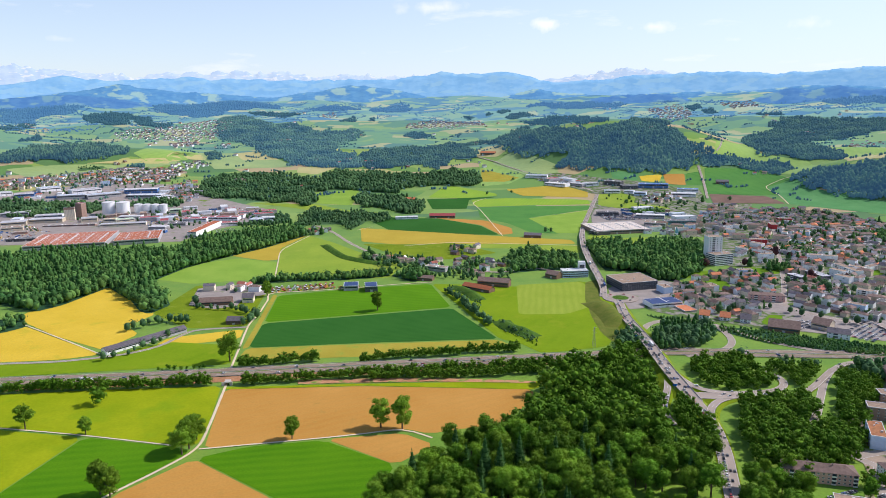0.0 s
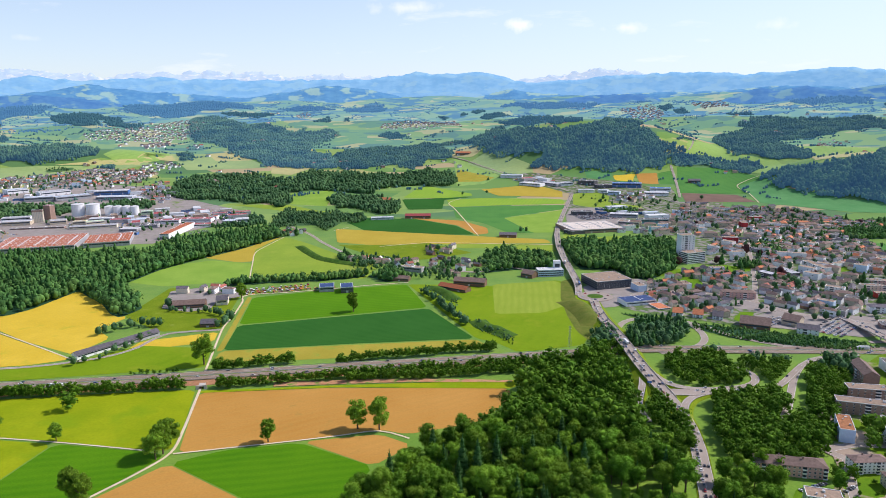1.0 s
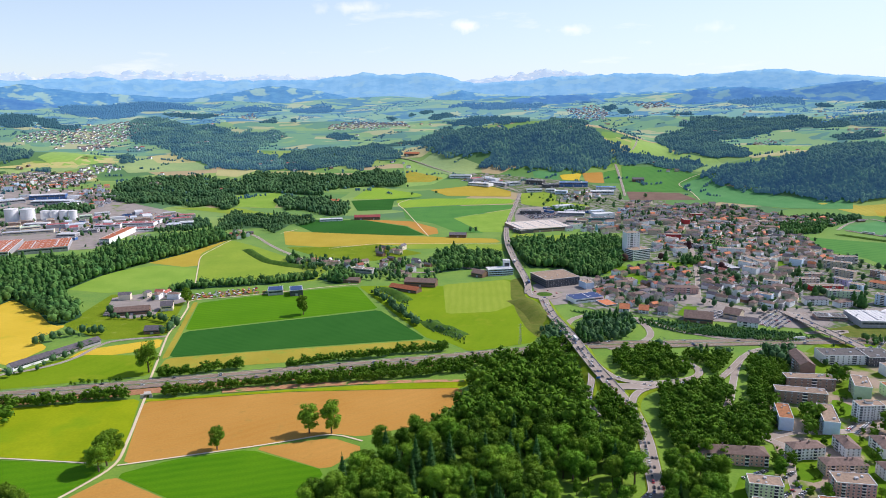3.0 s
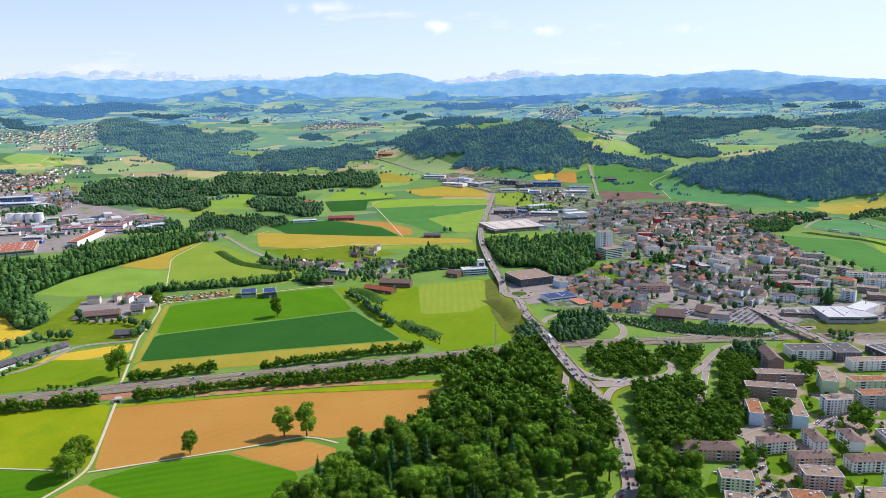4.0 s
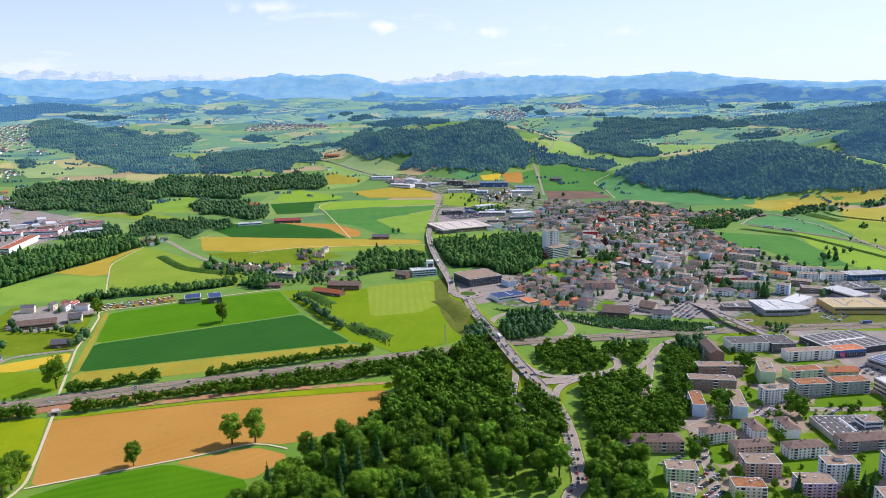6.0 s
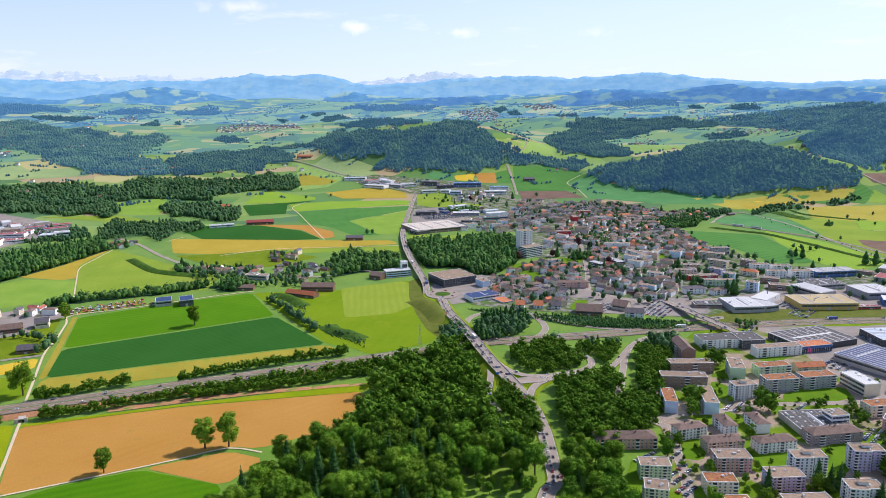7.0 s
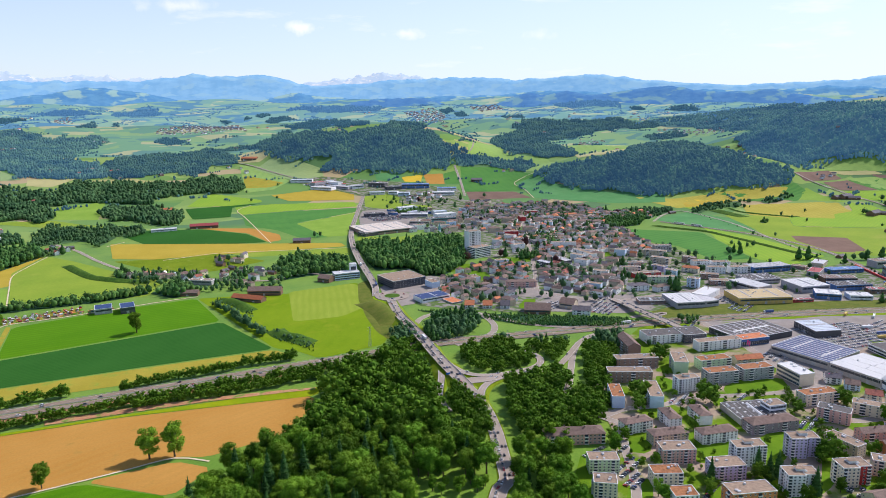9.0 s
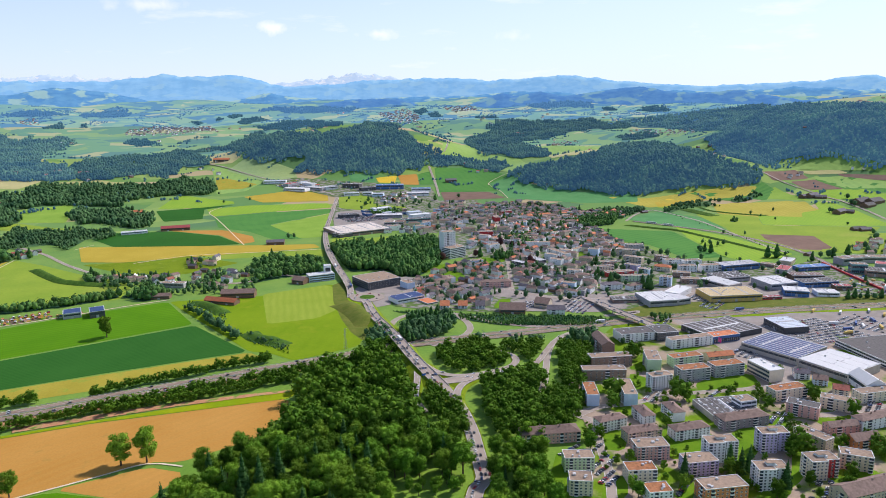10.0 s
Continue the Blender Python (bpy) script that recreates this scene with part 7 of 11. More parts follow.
# ---- town ground ----
drape("pavement", [(256, 1060), (292, 1100), (358, 1104), (396, 1054), (399, 997), (365, 983), (306, 1002), (282, 951), (258, 946), (243, 968)], YARD, 3.08, "paved forecourts round the roundabout", "pavement")
drape("pavement", [(286, 966), (381, 1094), (472, 1099), (527, 1173), (478, 1222), (507, 1362), (652, 1665), (826, 1797), (991, 1766), (1006, 1635), (1044, 1479), (914, 1384), (840, 1293), (883, 1150), (856, 1014), (940, 977), (1012, 904), (1095, 917), (1053, 755), (1091, 664), (1060, 644), (904, 702), (711, 777), (642, 779), (546, 805), (403, 858), (326, 904), (287, 940)], GARDENS, 3.16, "paved streets and yards of the town with grass patches", "pavement")
drape("pavement", [(274, 2425), (394, 2441), (636, 2275), (779, 2106), (732, 1931), (843, 1896), (655, 1461), (525, 1470), (547, 1608), (336, 1549), (379, 1789), (465, 2099), (390, 2242)], GARDENS, 3.24, "paved trading estate with parking areas", "pavement")
drape("lawn", soften([(468, 2102), (543, 2109), (565, 2044), (537, 1960), (609, 1888), (605, 1839), (481, 1875), (432, 1938)]), MID_MEADOW, 3.5, "bright meadow of the trading estate", "lawn")
drape("lawn", soften([(328, 1530), (373, 1465), (442, 1477), (439, 1434), (387, 1377), (322, 1407), (306, 1468)]), MID_MEADOW, 3.5, "lawn behind the shopping hall", "lawn")
drape("pavement", [(-1518, 1988), (-1324, 2067), (-1095, 2302), (-839, 2264), (-697, 2105), (-463, 1909), (-483, 1747), (-561, 1595), (-575, 1489), (-957, 1469), (-1125, 1449)], YARD, 3.32, "paved yards of the industrial estate", "pavement")
drape("pavement", [(368, 578), (478, 703), (552, 760), (624, 757), (681, 732), (852, 678), (1016, 616), (508, 289), (257, 392), (330, 498), (346, 543)], ESTATE, 3.40, "asphalt yards between the apartment blocks", "pavement")
drape("pavement", [(411, 1876), (484, 1885), (541, 1803), (535, 1732), (498, 1670), (486, 1620), (357, 1663), (377, 1766)], YARD, 3.48, "large car park of the shopping hall", "pavement")
drape("pavement", [(439, 849), (452, 893), (498, 917), (539, 886), (596, 881), (628, 840), (583, 804), (541, 798)], YARD, 3.56, "wide paved square and car parks of the town", "pavement")
drape("pavement", [(308, 1037), (349, 1075), (412, 1030), (448, 976), (481, 961), (514, 910), (494, 892), (432, 939), (388, 995), (308, 1008)], YARD, 3.64, "paved street front of the town", "pavement")
drape("pavement", [(494, 834), (513, 883), (585, 879), (581, 837), (549, 810)], YARD, 3.72, "car park in the town", "pavement")
drape("pavement", [(609, 793), (677, 864), (785, 873), (933, 808), (926, 702), (808, 735), (707, 772)], YARD, 3.80, "yards of the commercial quarter", "pavement")
drape("pavement", [(769, 679), (809, 697), (945, 647), (820, 556), (752, 595)], YARD, 3.88, "car park of the car dealer", "pavement")
drape("pavement", [(619, 744), (686, 727), (800, 689), (748, 587), (650, 545), (574, 499), (591, 594)], YARD, 3.96, "yards of the car dealers", "pavement")
drape("pavement", [(555, 784), (620, 801), (715, 782), (839, 744), (982, 702), (1107, 675), (1042, 633), (932, 665), (835, 692), (713, 724), (587, 745)], VERGE, 4.04, "rough dry verge above the motorway", "pavement")
drape("pavement", [(527, 738), (583, 741), (707, 718), (831, 688), (927, 661), (1039, 631), (1019, 618), (910, 647), (841, 669), (780, 689), (735, 694), (620, 728), (534, 722)], FRESH, 4.12, "bright grass verge below the motorway", "pavement")
drape("pavement", [(-159, 702), (-97, 704), (-17, 704), (59, 696), (95, 691), (93, 686), (58, 689), (-17, 694), (-96, 693), (-157, 691)], EARTH, 4.20, "strip of bare orange earth below the motorway hedge", "pavement")
drape("pavement", [(-380, 993), (-399, 1087), (-359, 1106), (-294, 1103), (-280, 1048), (-308, 1023), (-307, 987), (-335, 971)], YARD, 4.28, "tan yard of the farm", "pavement")
drape("lawn", soften([(316, 469), (329, 486), (356, 473), (335, 450), (316, 464)]), LAWN, 3.5, "bright mown lawn between the blocks", "lawn")
drape("lawn", soften([(383, 464), (419, 486), (403, 456), (429, 449), (392, 416), (359, 425)]), LAWN, 3.5, "bright mown lawn between the blocks", "lawn")
drape("lawn", soften([(439, 441), (483, 453), (440, 407), (404, 392), (396, 395)]), LAWN, 3.5, "bright mown lawn between the blocks", "lawn")
drape("lawn", soften([(446, 595), (454, 571), (437, 549), (417, 558)]), LAWN, 3.5, "bright mown lawn between the blocks", "lawn")
drape("lawn", soften([(489, 543), (509, 548), (564, 542), (551, 517), (514, 514), (475, 518)]), LAWN, 3.5, "bright mown lawn between the blocks", "lawn")
drape("lawn", soften([(545, 647), (587, 647), (565, 622), (530, 624)]), LAWN, 3.5, "bright mown lawn between the blocks", "lawn")
drape("lawn", soften([(475, 620), (468, 595), (448, 603)]), LAWN, 3.5, "bright mown lawn between the blocks", "lawn")
drape("lawn", soften([(472, 404), (481, 390), (436, 360), (413, 352), (442, 376)]), LAWN, 3.5, "bright mown lawn between the blocks", "lawn")
drape("lawn", soften([(407, 377), (430, 363), (407, 345), (376, 343)]), LAWN, 3.5, "bright mown lawn between the blocks", "lawn")
drape("lawn", soften([(452, 354), (479, 361), (503, 351), (487, 330), (465, 335)]), LAWN, 3.5, "bright mown lawn between the blocks", "lawn")
drape("lawn", soften([(502, 458), (509, 445), (495, 429), (484, 440)]), LAWN, 3.5, "bright mown lawn between the blocks", "lawn")
drape("lawn", soften([(301, 425), (313, 415), (296, 390), (268, 387)]), LAWN, 3.5, "bright mown lawn between the blocks", "lawn")
drape("lawn", soften([(535, 437), (559, 421), (534, 413), (528, 425)]), LAWN, 3.5, "bright mown lawn between the blocks", "lawn")
drape("lawn", soften([(363, 409), (356, 388), (331, 362), (318, 367)]), LAWN, 3.5, "bright mown lawn between the blocks", "lawn")
drape("lawn", soften([(283, 472), (284, 456), (249, 395), (230, 403)]), LAWN, 3.5, "bright mown lawn between the blocks", "lawn")
drape("lawn", soften([(592, 534), (595, 518), (578, 506), (570, 515)]), LAWN, 3.5, "bright mown lawn between the blocks", "lawn")
drape("lawn", soften([(469, 536), (482, 530), (460, 509), (448, 507)]), LAWN, 3.5, "bright mown lawn between the blocks", "lawn")
drape("lawn", soften([(396, 1079), (435, 1115), (455, 1097), (448, 1047), (415, 1037), (396, 1045)]), LAWN, 3.7, "open green lawn in the town", "lawn")
KEEP_OUT.append((427, 1074, 22))
drape("lawn", soften([(485, 1176), (535, 1191), (585, 1158), (540, 1126), (493, 1147)]), LAWN, 3.7, "open green lawn in the town", "lawn")
KEEP_OUT.append((528, 1162, 20))
drape("lawn", soften([(392, 1134), (431, 1160), (468, 1168), (445, 1139), (395, 1115)]), LAWN, 3.7, "open green lawn in the town", "lawn")
KEEP_OUT.append((427, 1142, 14))
drape("lawn", soften([(414, 878), (443, 914), (459, 907), (428, 863)]), LAWN, 3.7, "open green lawn in the town", "lawn")
KEEP_OUT.append((435, 891, 8))
drape("lawn", soften([(713, 1155), (745, 1164), (732, 1124), (699, 1122)]), LAWN, 3.7, "open green lawn in the town", "lawn")
KEEP_OUT.append((720, 1141, 8))

# ---- roads ----
motorway(-639.8, 677.7, 3.5, -541.4, 688.1, 3.5, -476.2, 698.2, 3.5, -330.1, 709.4, 3.5, -234.9, 718.5, 3.5, -94.3, 733.2, 3.2, 71.1, 751.3, 2.2, 190.2, 765.9, 1.0, 234.9, 774.5, 0.3, 278.9, 774.5, 0.0, 344.7, 767.1, 0.0, 421.9, 760.7, 0.0, 503.0, 753.9, 0.0, 584.9, 742.6, 0.0, 711.4, 721.7, 0.0, 835.4, 691.6, 0.0, 933.8, 665.5, 0.0, 1086.9, 622.4, 0.0)
underpass(-231.5, 690.2, 8.1)
berm(20.8, 4.8, SCRUB, "rough dark grass bank across the meadow", -252.6, 1432.2, -223.7, 1368.2, -192.9, 1309.3, -162.0, 1278.3, -133.4, 1257.9, -100.5, 1237.9)
berm(12.0, 3.0, SCRUB, "dark grassy bank of the railway", 994, 1373, 1031, 1305, 1058, 1260, 1063, 1175, 1064, 1093, 1064, 1019, 1067, 961)
berm(10.0, 2.5, SCRUB, "dark hedge bank across the fields", 1337, 1513, 1324, 1453, 1348, 1393, 1385, 1345, 1407, 1343)
berm(34.0, 5.0, SCRUB, "rough dark slope among the fields", 1282, 1505, 1279, 1457, 1278, 1418, 1279, 1387)
berm(23.400000000000002, 6.0, SCRUB, "rough dark bank below the farm", 9.1, 1081.7, 24.1, 1067.2, 40.7, 1033.3, 50.3, 1001.7)
berm(26.0, 6.0, SCRUB, "rough dark bank beside the meadow", 74.3, 901.9, 82.3, 872.6, 98.7, 853.6, 110.3, 831.3)
berm(39.0, 7.199999999999999, VERGE, "steep grassy bank below the roundabout", 215.5, 985.6, 223.1, 956.5, 228.4, 910.9, 227.5, 867.1)
allotments(13.7, 13, 4, -231, 1089)
main_road(173.6, 407.6, 0.3, 185.0, 426.1, 0.3, 196.4, 444.0, 0.3, 207.0, 454.1, 0.3, 214.4, 476.3, 0.3, 222.9, 504.9, 0.3, 231.7, 536.3, 0.5, 239.7, 578.5, 1.0, 241.1, 616.5, 2.5, 239.5, 652.9, 4.5, 237.4, 692.5, 6.5, 237.9, 737.7, 7.0, 240.0, 784.2, 7.0, 241.1, 837.2, 6.0, 242.5, 897.7, 4.0, 254.6, 988.0, 0.4)
viaduct(238.0, 1012.6, 0.3, 247.8, 1059.3, 3.0, 253.1, 1116.5, 5.0, 257.9, 1187.9, 6.5, 265.8, 1269.8, 6.5, 279.4, 1374.5, 5.0, 302.9, 1509.1, 3.0, 330.1, 1626.2, 1.0, 363.7, 1750.7, 0.3, 414.5, 1934.1, 0.2, 464.4, 2102.3, 0.2)
roundabout(261.4, 1003.5)
lane("asphalt", 8.8, "curved motorway slip road", 239.6, 805.5, 245.7, 831.5, 255.1, 858.4, 270.5, 880.5, 290.3, 891.9, 319.6, 893.4, 340.6, 883.0, 352.8, 861.6, 352.9, 826.3, 344.9, 799.8, 328.8, 781.0, 305.0, 769.2, 276.7, 761.1)
lane("asphalt", 7.5, "service road beside the motorway", 340.6, 883.0, 364.0, 859.0, 383.0, 819.4, 411.7, 789.3, 450.2, 767.0, 510.7, 757.8)
slip_road(8, "wide slip road to the junction", 240.2, 725.6, 6.5, 241.7, 694.1, 6.0, 247.4, 670.1, 5.0, 258.3, 656.8, 3.6, 278.2, 651.2, 2.2, 301.6, 653.8, 1.0, 322.5, 657.2, 0.4, 340.0, 665.1, 0.3, 349.1, 676.7, 0.3, 351.6, 690.2, 0.3, 347.8, 703.7, 0.3, 340.9, 712.7, 0.3)
slip_road(7.5, "curved motorway slip road", 238.8, 580.4, 3.0, 244.1, 599.7, 3.2, 251.8, 616.3, 3.0, 263.7, 630.8, 2.5, 280.2, 640.9, 1.8, 297.8, 645.2, 1.0, 317.6, 646.8, 0.5, 346.7, 647.0, 0.4, 373.1, 666.0, 0.4, 395.9, 689.1, 0.4, 419.3, 712.2, 0.4, 449.0, 731.9, 0.3, 499.1, 739.7, 0.3)
slip_road(15, "wide paved junction of the slip roads", 245, 643, 3.7, 268, 643, 2.7, 296, 649, 1.0)
slip_road(7, "slip road beside the wood", 244.0, 763.3, 6.8, 240.5, 730.7, 6.0, 235.1, 697.8, 4.5, 224.1, 662.6, 3.0, 211.9, 632.8, 1.5, 206.4, 616.0, 0.8, 205.6, 601.2, 0.3, 206.0, 585.8, 0.3)
lane("asphalt", 7.5, "narrow road past the wood", 420.2, 715.1, 394.7, 683.2, 364.9, 636.1, 341.9, 599.6, 321.2, 574.4)
lane("gravel", 2.6, "pale gravel farm track", -233.8, 697.8, -228.9, 662.7, -219.5, 595.5, -216.5, 553.6, -231.9, 520.7, -257.7, 481.8, -281.6, 443.1)
lane("gravel", 2.0, "pale gravel field path", -213.8, 551.6, -172.9, 558.7, -109.8, 569.6, -76.5, 576.3, -40.4, 583.1, -13.1, 567.3)
lane("gravel", 1.7, "pale gravel field path", -472.0, 605.4, -412.9, 595.8, -326.2, 579.2, -236.7, 558.1)
lane("gravel", 2.6, "pale concrete farm road", -241.8, 736.6, -249.3, 789.1, -260.2, 862.3, -264.6, 900.1, -264.4, 946.3, -268.6, 1015.5, -270.9, 1053.8, -204.3, 1067.4, -134.6, 1084.9, -81.0, 1100.1, -21.3, 1111.8)
lane("asphalt", 5.6, "narrow lane between the farms", -265.2, 885.7, -298.8, 882.2, -329.6, 874.0, -341.5, 851.9, -350.2, 822.3, -368.4, 798.9, -400.9, 780.8, -453.2, 766.0, -515.8, 760.9, -607.0, 751.5)
lane("gravel", 2.0, "pale track through the grain", -572.9, 907.0, -489.5, 846.3, -407.5, 784.8)
lane("gravel", 2.0, "pale field path", -291.4, 1159.2, -312.7, 1272.3, -329.6, 1374.4, -320.0, 1448.3, -302.9, 1536.5)
lane("asphalt", 7.5, "country road into the valley", -311.2, 1668.6, -255.5, 1574.9, -208.4, 1465.8, -162.1, 1375.5, -104.0, 1284.7, -49.2, 1244.2, 12.6, 1214.2, 80.8, 1176.8, 115.8, 1183.3, 148.3, 1207.1, 197.7, 1170.9)
lane("gravel", 2.0, "pale field path", -204.0, 1600.2, -171.3, 1643.1)
lane("gravel", 2.6, "pale country lane between the fields", -84.2, 1410.3, 15.4, 1439.7, 132.7, 1420.5, 271.1, 1394.6)
lane("asphalt", 7.5, "straight country road up the slope", 880, 2417, 860, 2330, 813, 2168, 758, 1992)
lane("asphalt", 6.2, "lane up the valley", 987, 2538, 1033, 2620, 1131, 2850)
lane("gravel", 2.6, "pale track beside the crop", 1092, 2152, 1049, 2158, 976, 2104, 965, 1998, 936, 1878)
lane("asphalt", 7.5, "country road through the fields", 464, 2143, 402, 2313, 307, 2453, 238, 2566, 143, 2738, 34, 2879)
lane("gravel", 2.3, "pale curved field path", 128, 1508, 98, 1889, 85, 2006, 125, 2074)
lane("asphalt", 7.5, "country lane across the plain", 1722, 1699, 1734, 1630, 1744, 1542, 1718, 1431, 1693, 1339, 1617, 1191, 1478, 983)
lane("asphalt", 6.0, "narrow road along the fields", 1031, 1418, 1117, 1495, 1190, 1533, 1203, 1485, 1197, 1396, 1183, 1310, 1141, 1175, 1106, 1061, 1089, 985)
lane("ballast", 11.2, "railway line on a ballast bed", 1045.6, 1411.0, 1091.9, 1301.0, 1130.2, 1180.4, 1133.3, 1029.7, 1095.1, 916.9, 1048.8, 810.3, 1007.3, 700.8, 962.0, 596.0)
lane("asphalt", 8.8, "street of the trading estate", 538.0, 779.7, 593.4, 778.8, 559.2, 770.5)
lane("asphalt", 8.1, "residential street", 401.8, 650.8, 365.2, 579.3, 335.0, 527.2, 344.1, 510.5, 322.2, 466.5, 302.5, 424.3, 277.8, 383.3)
lane("asphalt", 8.1, "residential street", 333.1, 524.1, 364.8, 532.4, 400.3, 527.3, 443.7, 531.0, 484.8, 521.3, 542.0, 508.1, 578.0, 502.4, 588.1, 470.3, 618.8, 428.8)
lane("asphalt", 10.0, "street of the trading estate", 615.7, 746.0, 602.5, 654.2, 590.5, 594.3, 577.6, 539.5, 568.6, 493.7, 540.1, 441.5, 614.8, 430.4)
lane("asphalt", 10.0, "street through the town", 298.4, 977.1, 351.6, 1025.7, 433.4, 1009.1, 481.1, 961.1, 509.1, 902.0, 570.8, 857.9, 631.9, 858.6, 706.4, 832.9, 821.3, 837.8)
lane("asphalt", 7.5, "street through the town", 485.2, 959.3, 554.8, 1109.2, 637.5, 1301.9, 752.0, 1568.8)
town_bridge(562.9, 876.5, 0.5, 560.4, 834.7, 3.0, 555.6, 785.5, 6.0, 559.2, 733.1, 6.0, 566.8, 701.8, 2.0, 567.1, 663.8, 0.3)

# ---- blocks of flats ----
KEEP_OUT.append((288, 494, 29))
block(287.8, 494.0, -14.5, 52.0, 16.0, 9.7, "pink", "tile", "hip", 3, "long pink residential building with a brown hipped roof", "flats")
KEEP_OUT.append((350, 492, 15))
block(349.6, 492.1, -1.0, 27.8, 12.0, 10.635, "white", "tile", "hip", 4, "white four-storey block of flats with a brown hipped roof", "flats")
KEEP_OUT.append((387, 494, 13))
block(387.4, 494.2, -99.8, 23.5, 12.0, 9.77, "white", "tile", "hip", 4, "white four-storey block of flats with a brown hipped roof", "flats")
KEEP_OUT.append((417, 489, 13))
block(417.2, 489.5, -101.2, 23.9, 12.0, 9.805, "white", "tile", "hip", 4, "white four-storey block of flats with a brown hipped roof", "flats")
KEEP_OUT.append((363, 465, 18))
block(363.1, 464.6, -7.4, 32.5, 13.0, 9.84, "beige", "tile", "hip", 4, "olive beige block of flats with a brown hipped roof", "flats")
KEEP_OUT.append((404, 453, 19))
block(404.2, 452.6, -6.0, 33.8, 13.0, 9.875, "white", "tile", "hip", 4, "white four-storey block of flats with a brown hipped roof", "flats")
KEEP_OUT.append((350, 436, 15))
block(350.2, 436.1, -16.5, 27.6, 16.0, 12.51, "pink", "flat", "flat", 5, "pink block of flats with a flat gravel roof", "flats")
KEEP_OUT.append((285, 442, 13))
block(284.7, 442.0, -20.3, 23.9, 14.0, 12.545, "green", "flat", "flat", 5, "pale green block of flats with a flat roof", "flats")
KEEP_OUT.append((268, 412, 10))
block(268.2, 412.2, -27.6, 17.4, 15.0, 12.58, "cream", "flat", "flat", 5, "cream block of flats with a white-rimmed flat roof", "flats")
KEEP_OUT.append((320, 409, 13))
block(320.2, 409.3, -18.2, 23.0, 14.0, 11.4, "cream", "rust", "flat", 4, "cream block of flats with a rust-coloured flat roof", "flats")
KEEP_OUT.append((314, 380, 10))
block(314.1, 379.9, -15.1, 18.0, 14.0, 10.635, "white", "rust", "flat", 4, "white block of flats with a rust-coloured flat roof", "flats")
KEEP_OUT.append((370, 401, 14))
block(370.3, 401.2, -12.6, 25.6, 16.0, 12.37, "lavender", "flat", "flat", 5, "lavender block of flats with a white-rimmed flat roof", "flats")
KEEP_OUT.append((401, 411, 14))
tower_block(400.9, 411.5, -16.2, 26.2, 16.0, 17.705, "white", 7, "white seven-storey block with stepped balconies")
KEEP_OUT.append((360, 365, 19))
block(360.0, 365.0, -12.0, 34.0, 16.0, 12.44, "orange", "flat", "flat", 4, "brick-orange block of flats with roof terraces", "flats")
KEEP_OUT.append((463, 452, 26))
block(463.2, 451.9, -6.9, 46.4, 15.0, 9.875, "purple", "tile", "hip", 4, "mauve residential block with a brown hipped roof", "flats")
KEEP_OUT.append((471, 479, 27))
b = block(471.0, 479.2, -11.4, 49.0, 36.5, 6.31, "concrete", "dark", "flat", 1, "low dark-roofed commercial building with skylights", "hall")
skylights(b, 49.0, 36.5, 6.31 + 0.1, 6, 4, 2.0)
KEEP_OUT.append((488, 475, 10))
block(488.1, 474.9, -5.9, 17.5, 13.8, 12.345, "white", "flat", "flat", 3, "small white office cube", "office")
KEEP_OUT.append((452, 407, 14))
tower_block(452.3, 406.9, -20.2, 24.6, 16.0, 17.88, "lavender", 7, "lavender seven-storey block with balconies")
KEEP_OUT.append((406, 364, 14))
tower_block(406.0, 364.0, -20.5, 24.7, 17.0, 17.6, "white", 7, "white seven-storey block with stepped corners")
KEEP_OUT.append((454, 361, 13))
tower_block(453.5, 360.6, -16.0, 24.0, 18.0, 16.7, "cream", 6, "cream block of flats with a deep red wing", True)
KEEP_OUT.append((490, 359, 13))
block(489.7, 358.6, -42.8, 23.4, 13.0, 13.27, "cream", "flat", "flat", 5, "cream block of flats with white balconies", "flats")
KEEP_OUT.append((489, 398, 16))
block(488.9, 398.0, -80.6, 29.1, 12.0, 12.405, "beige", "flat", "flat", 5, "long olive block of flats with a flat roof", "flats")
KEEP_OUT.append((533, 408, 16))
block(533.3, 407.7, -11.5, 28.4, 11.0, 8.04, "pink", "tile", "gable", 3, "pink house of flats with a brown gable roof", "flats")
KEEP_OUT.append((529, 383, 15))
block(529.1, 383.1, -7.4, 27.0, 13.0, 8.075, "orange", "tile", "gable", 3, "orange house of flats with a brown gable roof", "flats")
KEEP_OUT.append((570, 405, 23))
block(570.5, 404.5, -2.2, 42.5, 12.0, 10.81, "white", "tile", "hip", 4, "white block of flats with a brown roof", "flats")
KEEP_OUT.append((464, 324, 34))
block(463.7, 324.0, -3.2, 62.2, 18.0, 9.945, "beige", "tile", "gable", 4, "beige residential block with a wide brown roof", "flats")
KEEP_OUT.append((549, 481, 20))
block(548.6, 481.4, -5.6, 37.3, 14.0, 11.68, "cream", "rust", "flat", 4, "cream block of flats with a brown flat roof", "flats")
KEEP_OUT.append((531, 446, 15))
block(530.8, 445.6, -55.5, 27.3, 14.0, 12.3, "pink", "dark", "flat", 5, "pink block of flats with a dark flat roof", "flats")
KEEP_OUT.append((572, 443, 16))
block(571.8, 443.2, -51.4, 29.3, 13.0, 11.435, "cream", "flat", "flat", 4, "cream block of flats with a gravel roof", "flats")
KEEP_OUT.append((623, 445, 23))
block(623.3, 444.7, -7.7, 41.6, 13.0, 10.67, "cream", "flat", "flat", 4, "cream block of flats with a flat roof", "flats")
KEEP_OUT.append((461, 671, 23))
block(461.3, 670.8, -104.7, 41.1, 15.0, 12.405, "brick", "tile", "gable", 4, "brown brick block with a long gable roof", "flats")
KEEP_OUT.append((438, 623, 26))
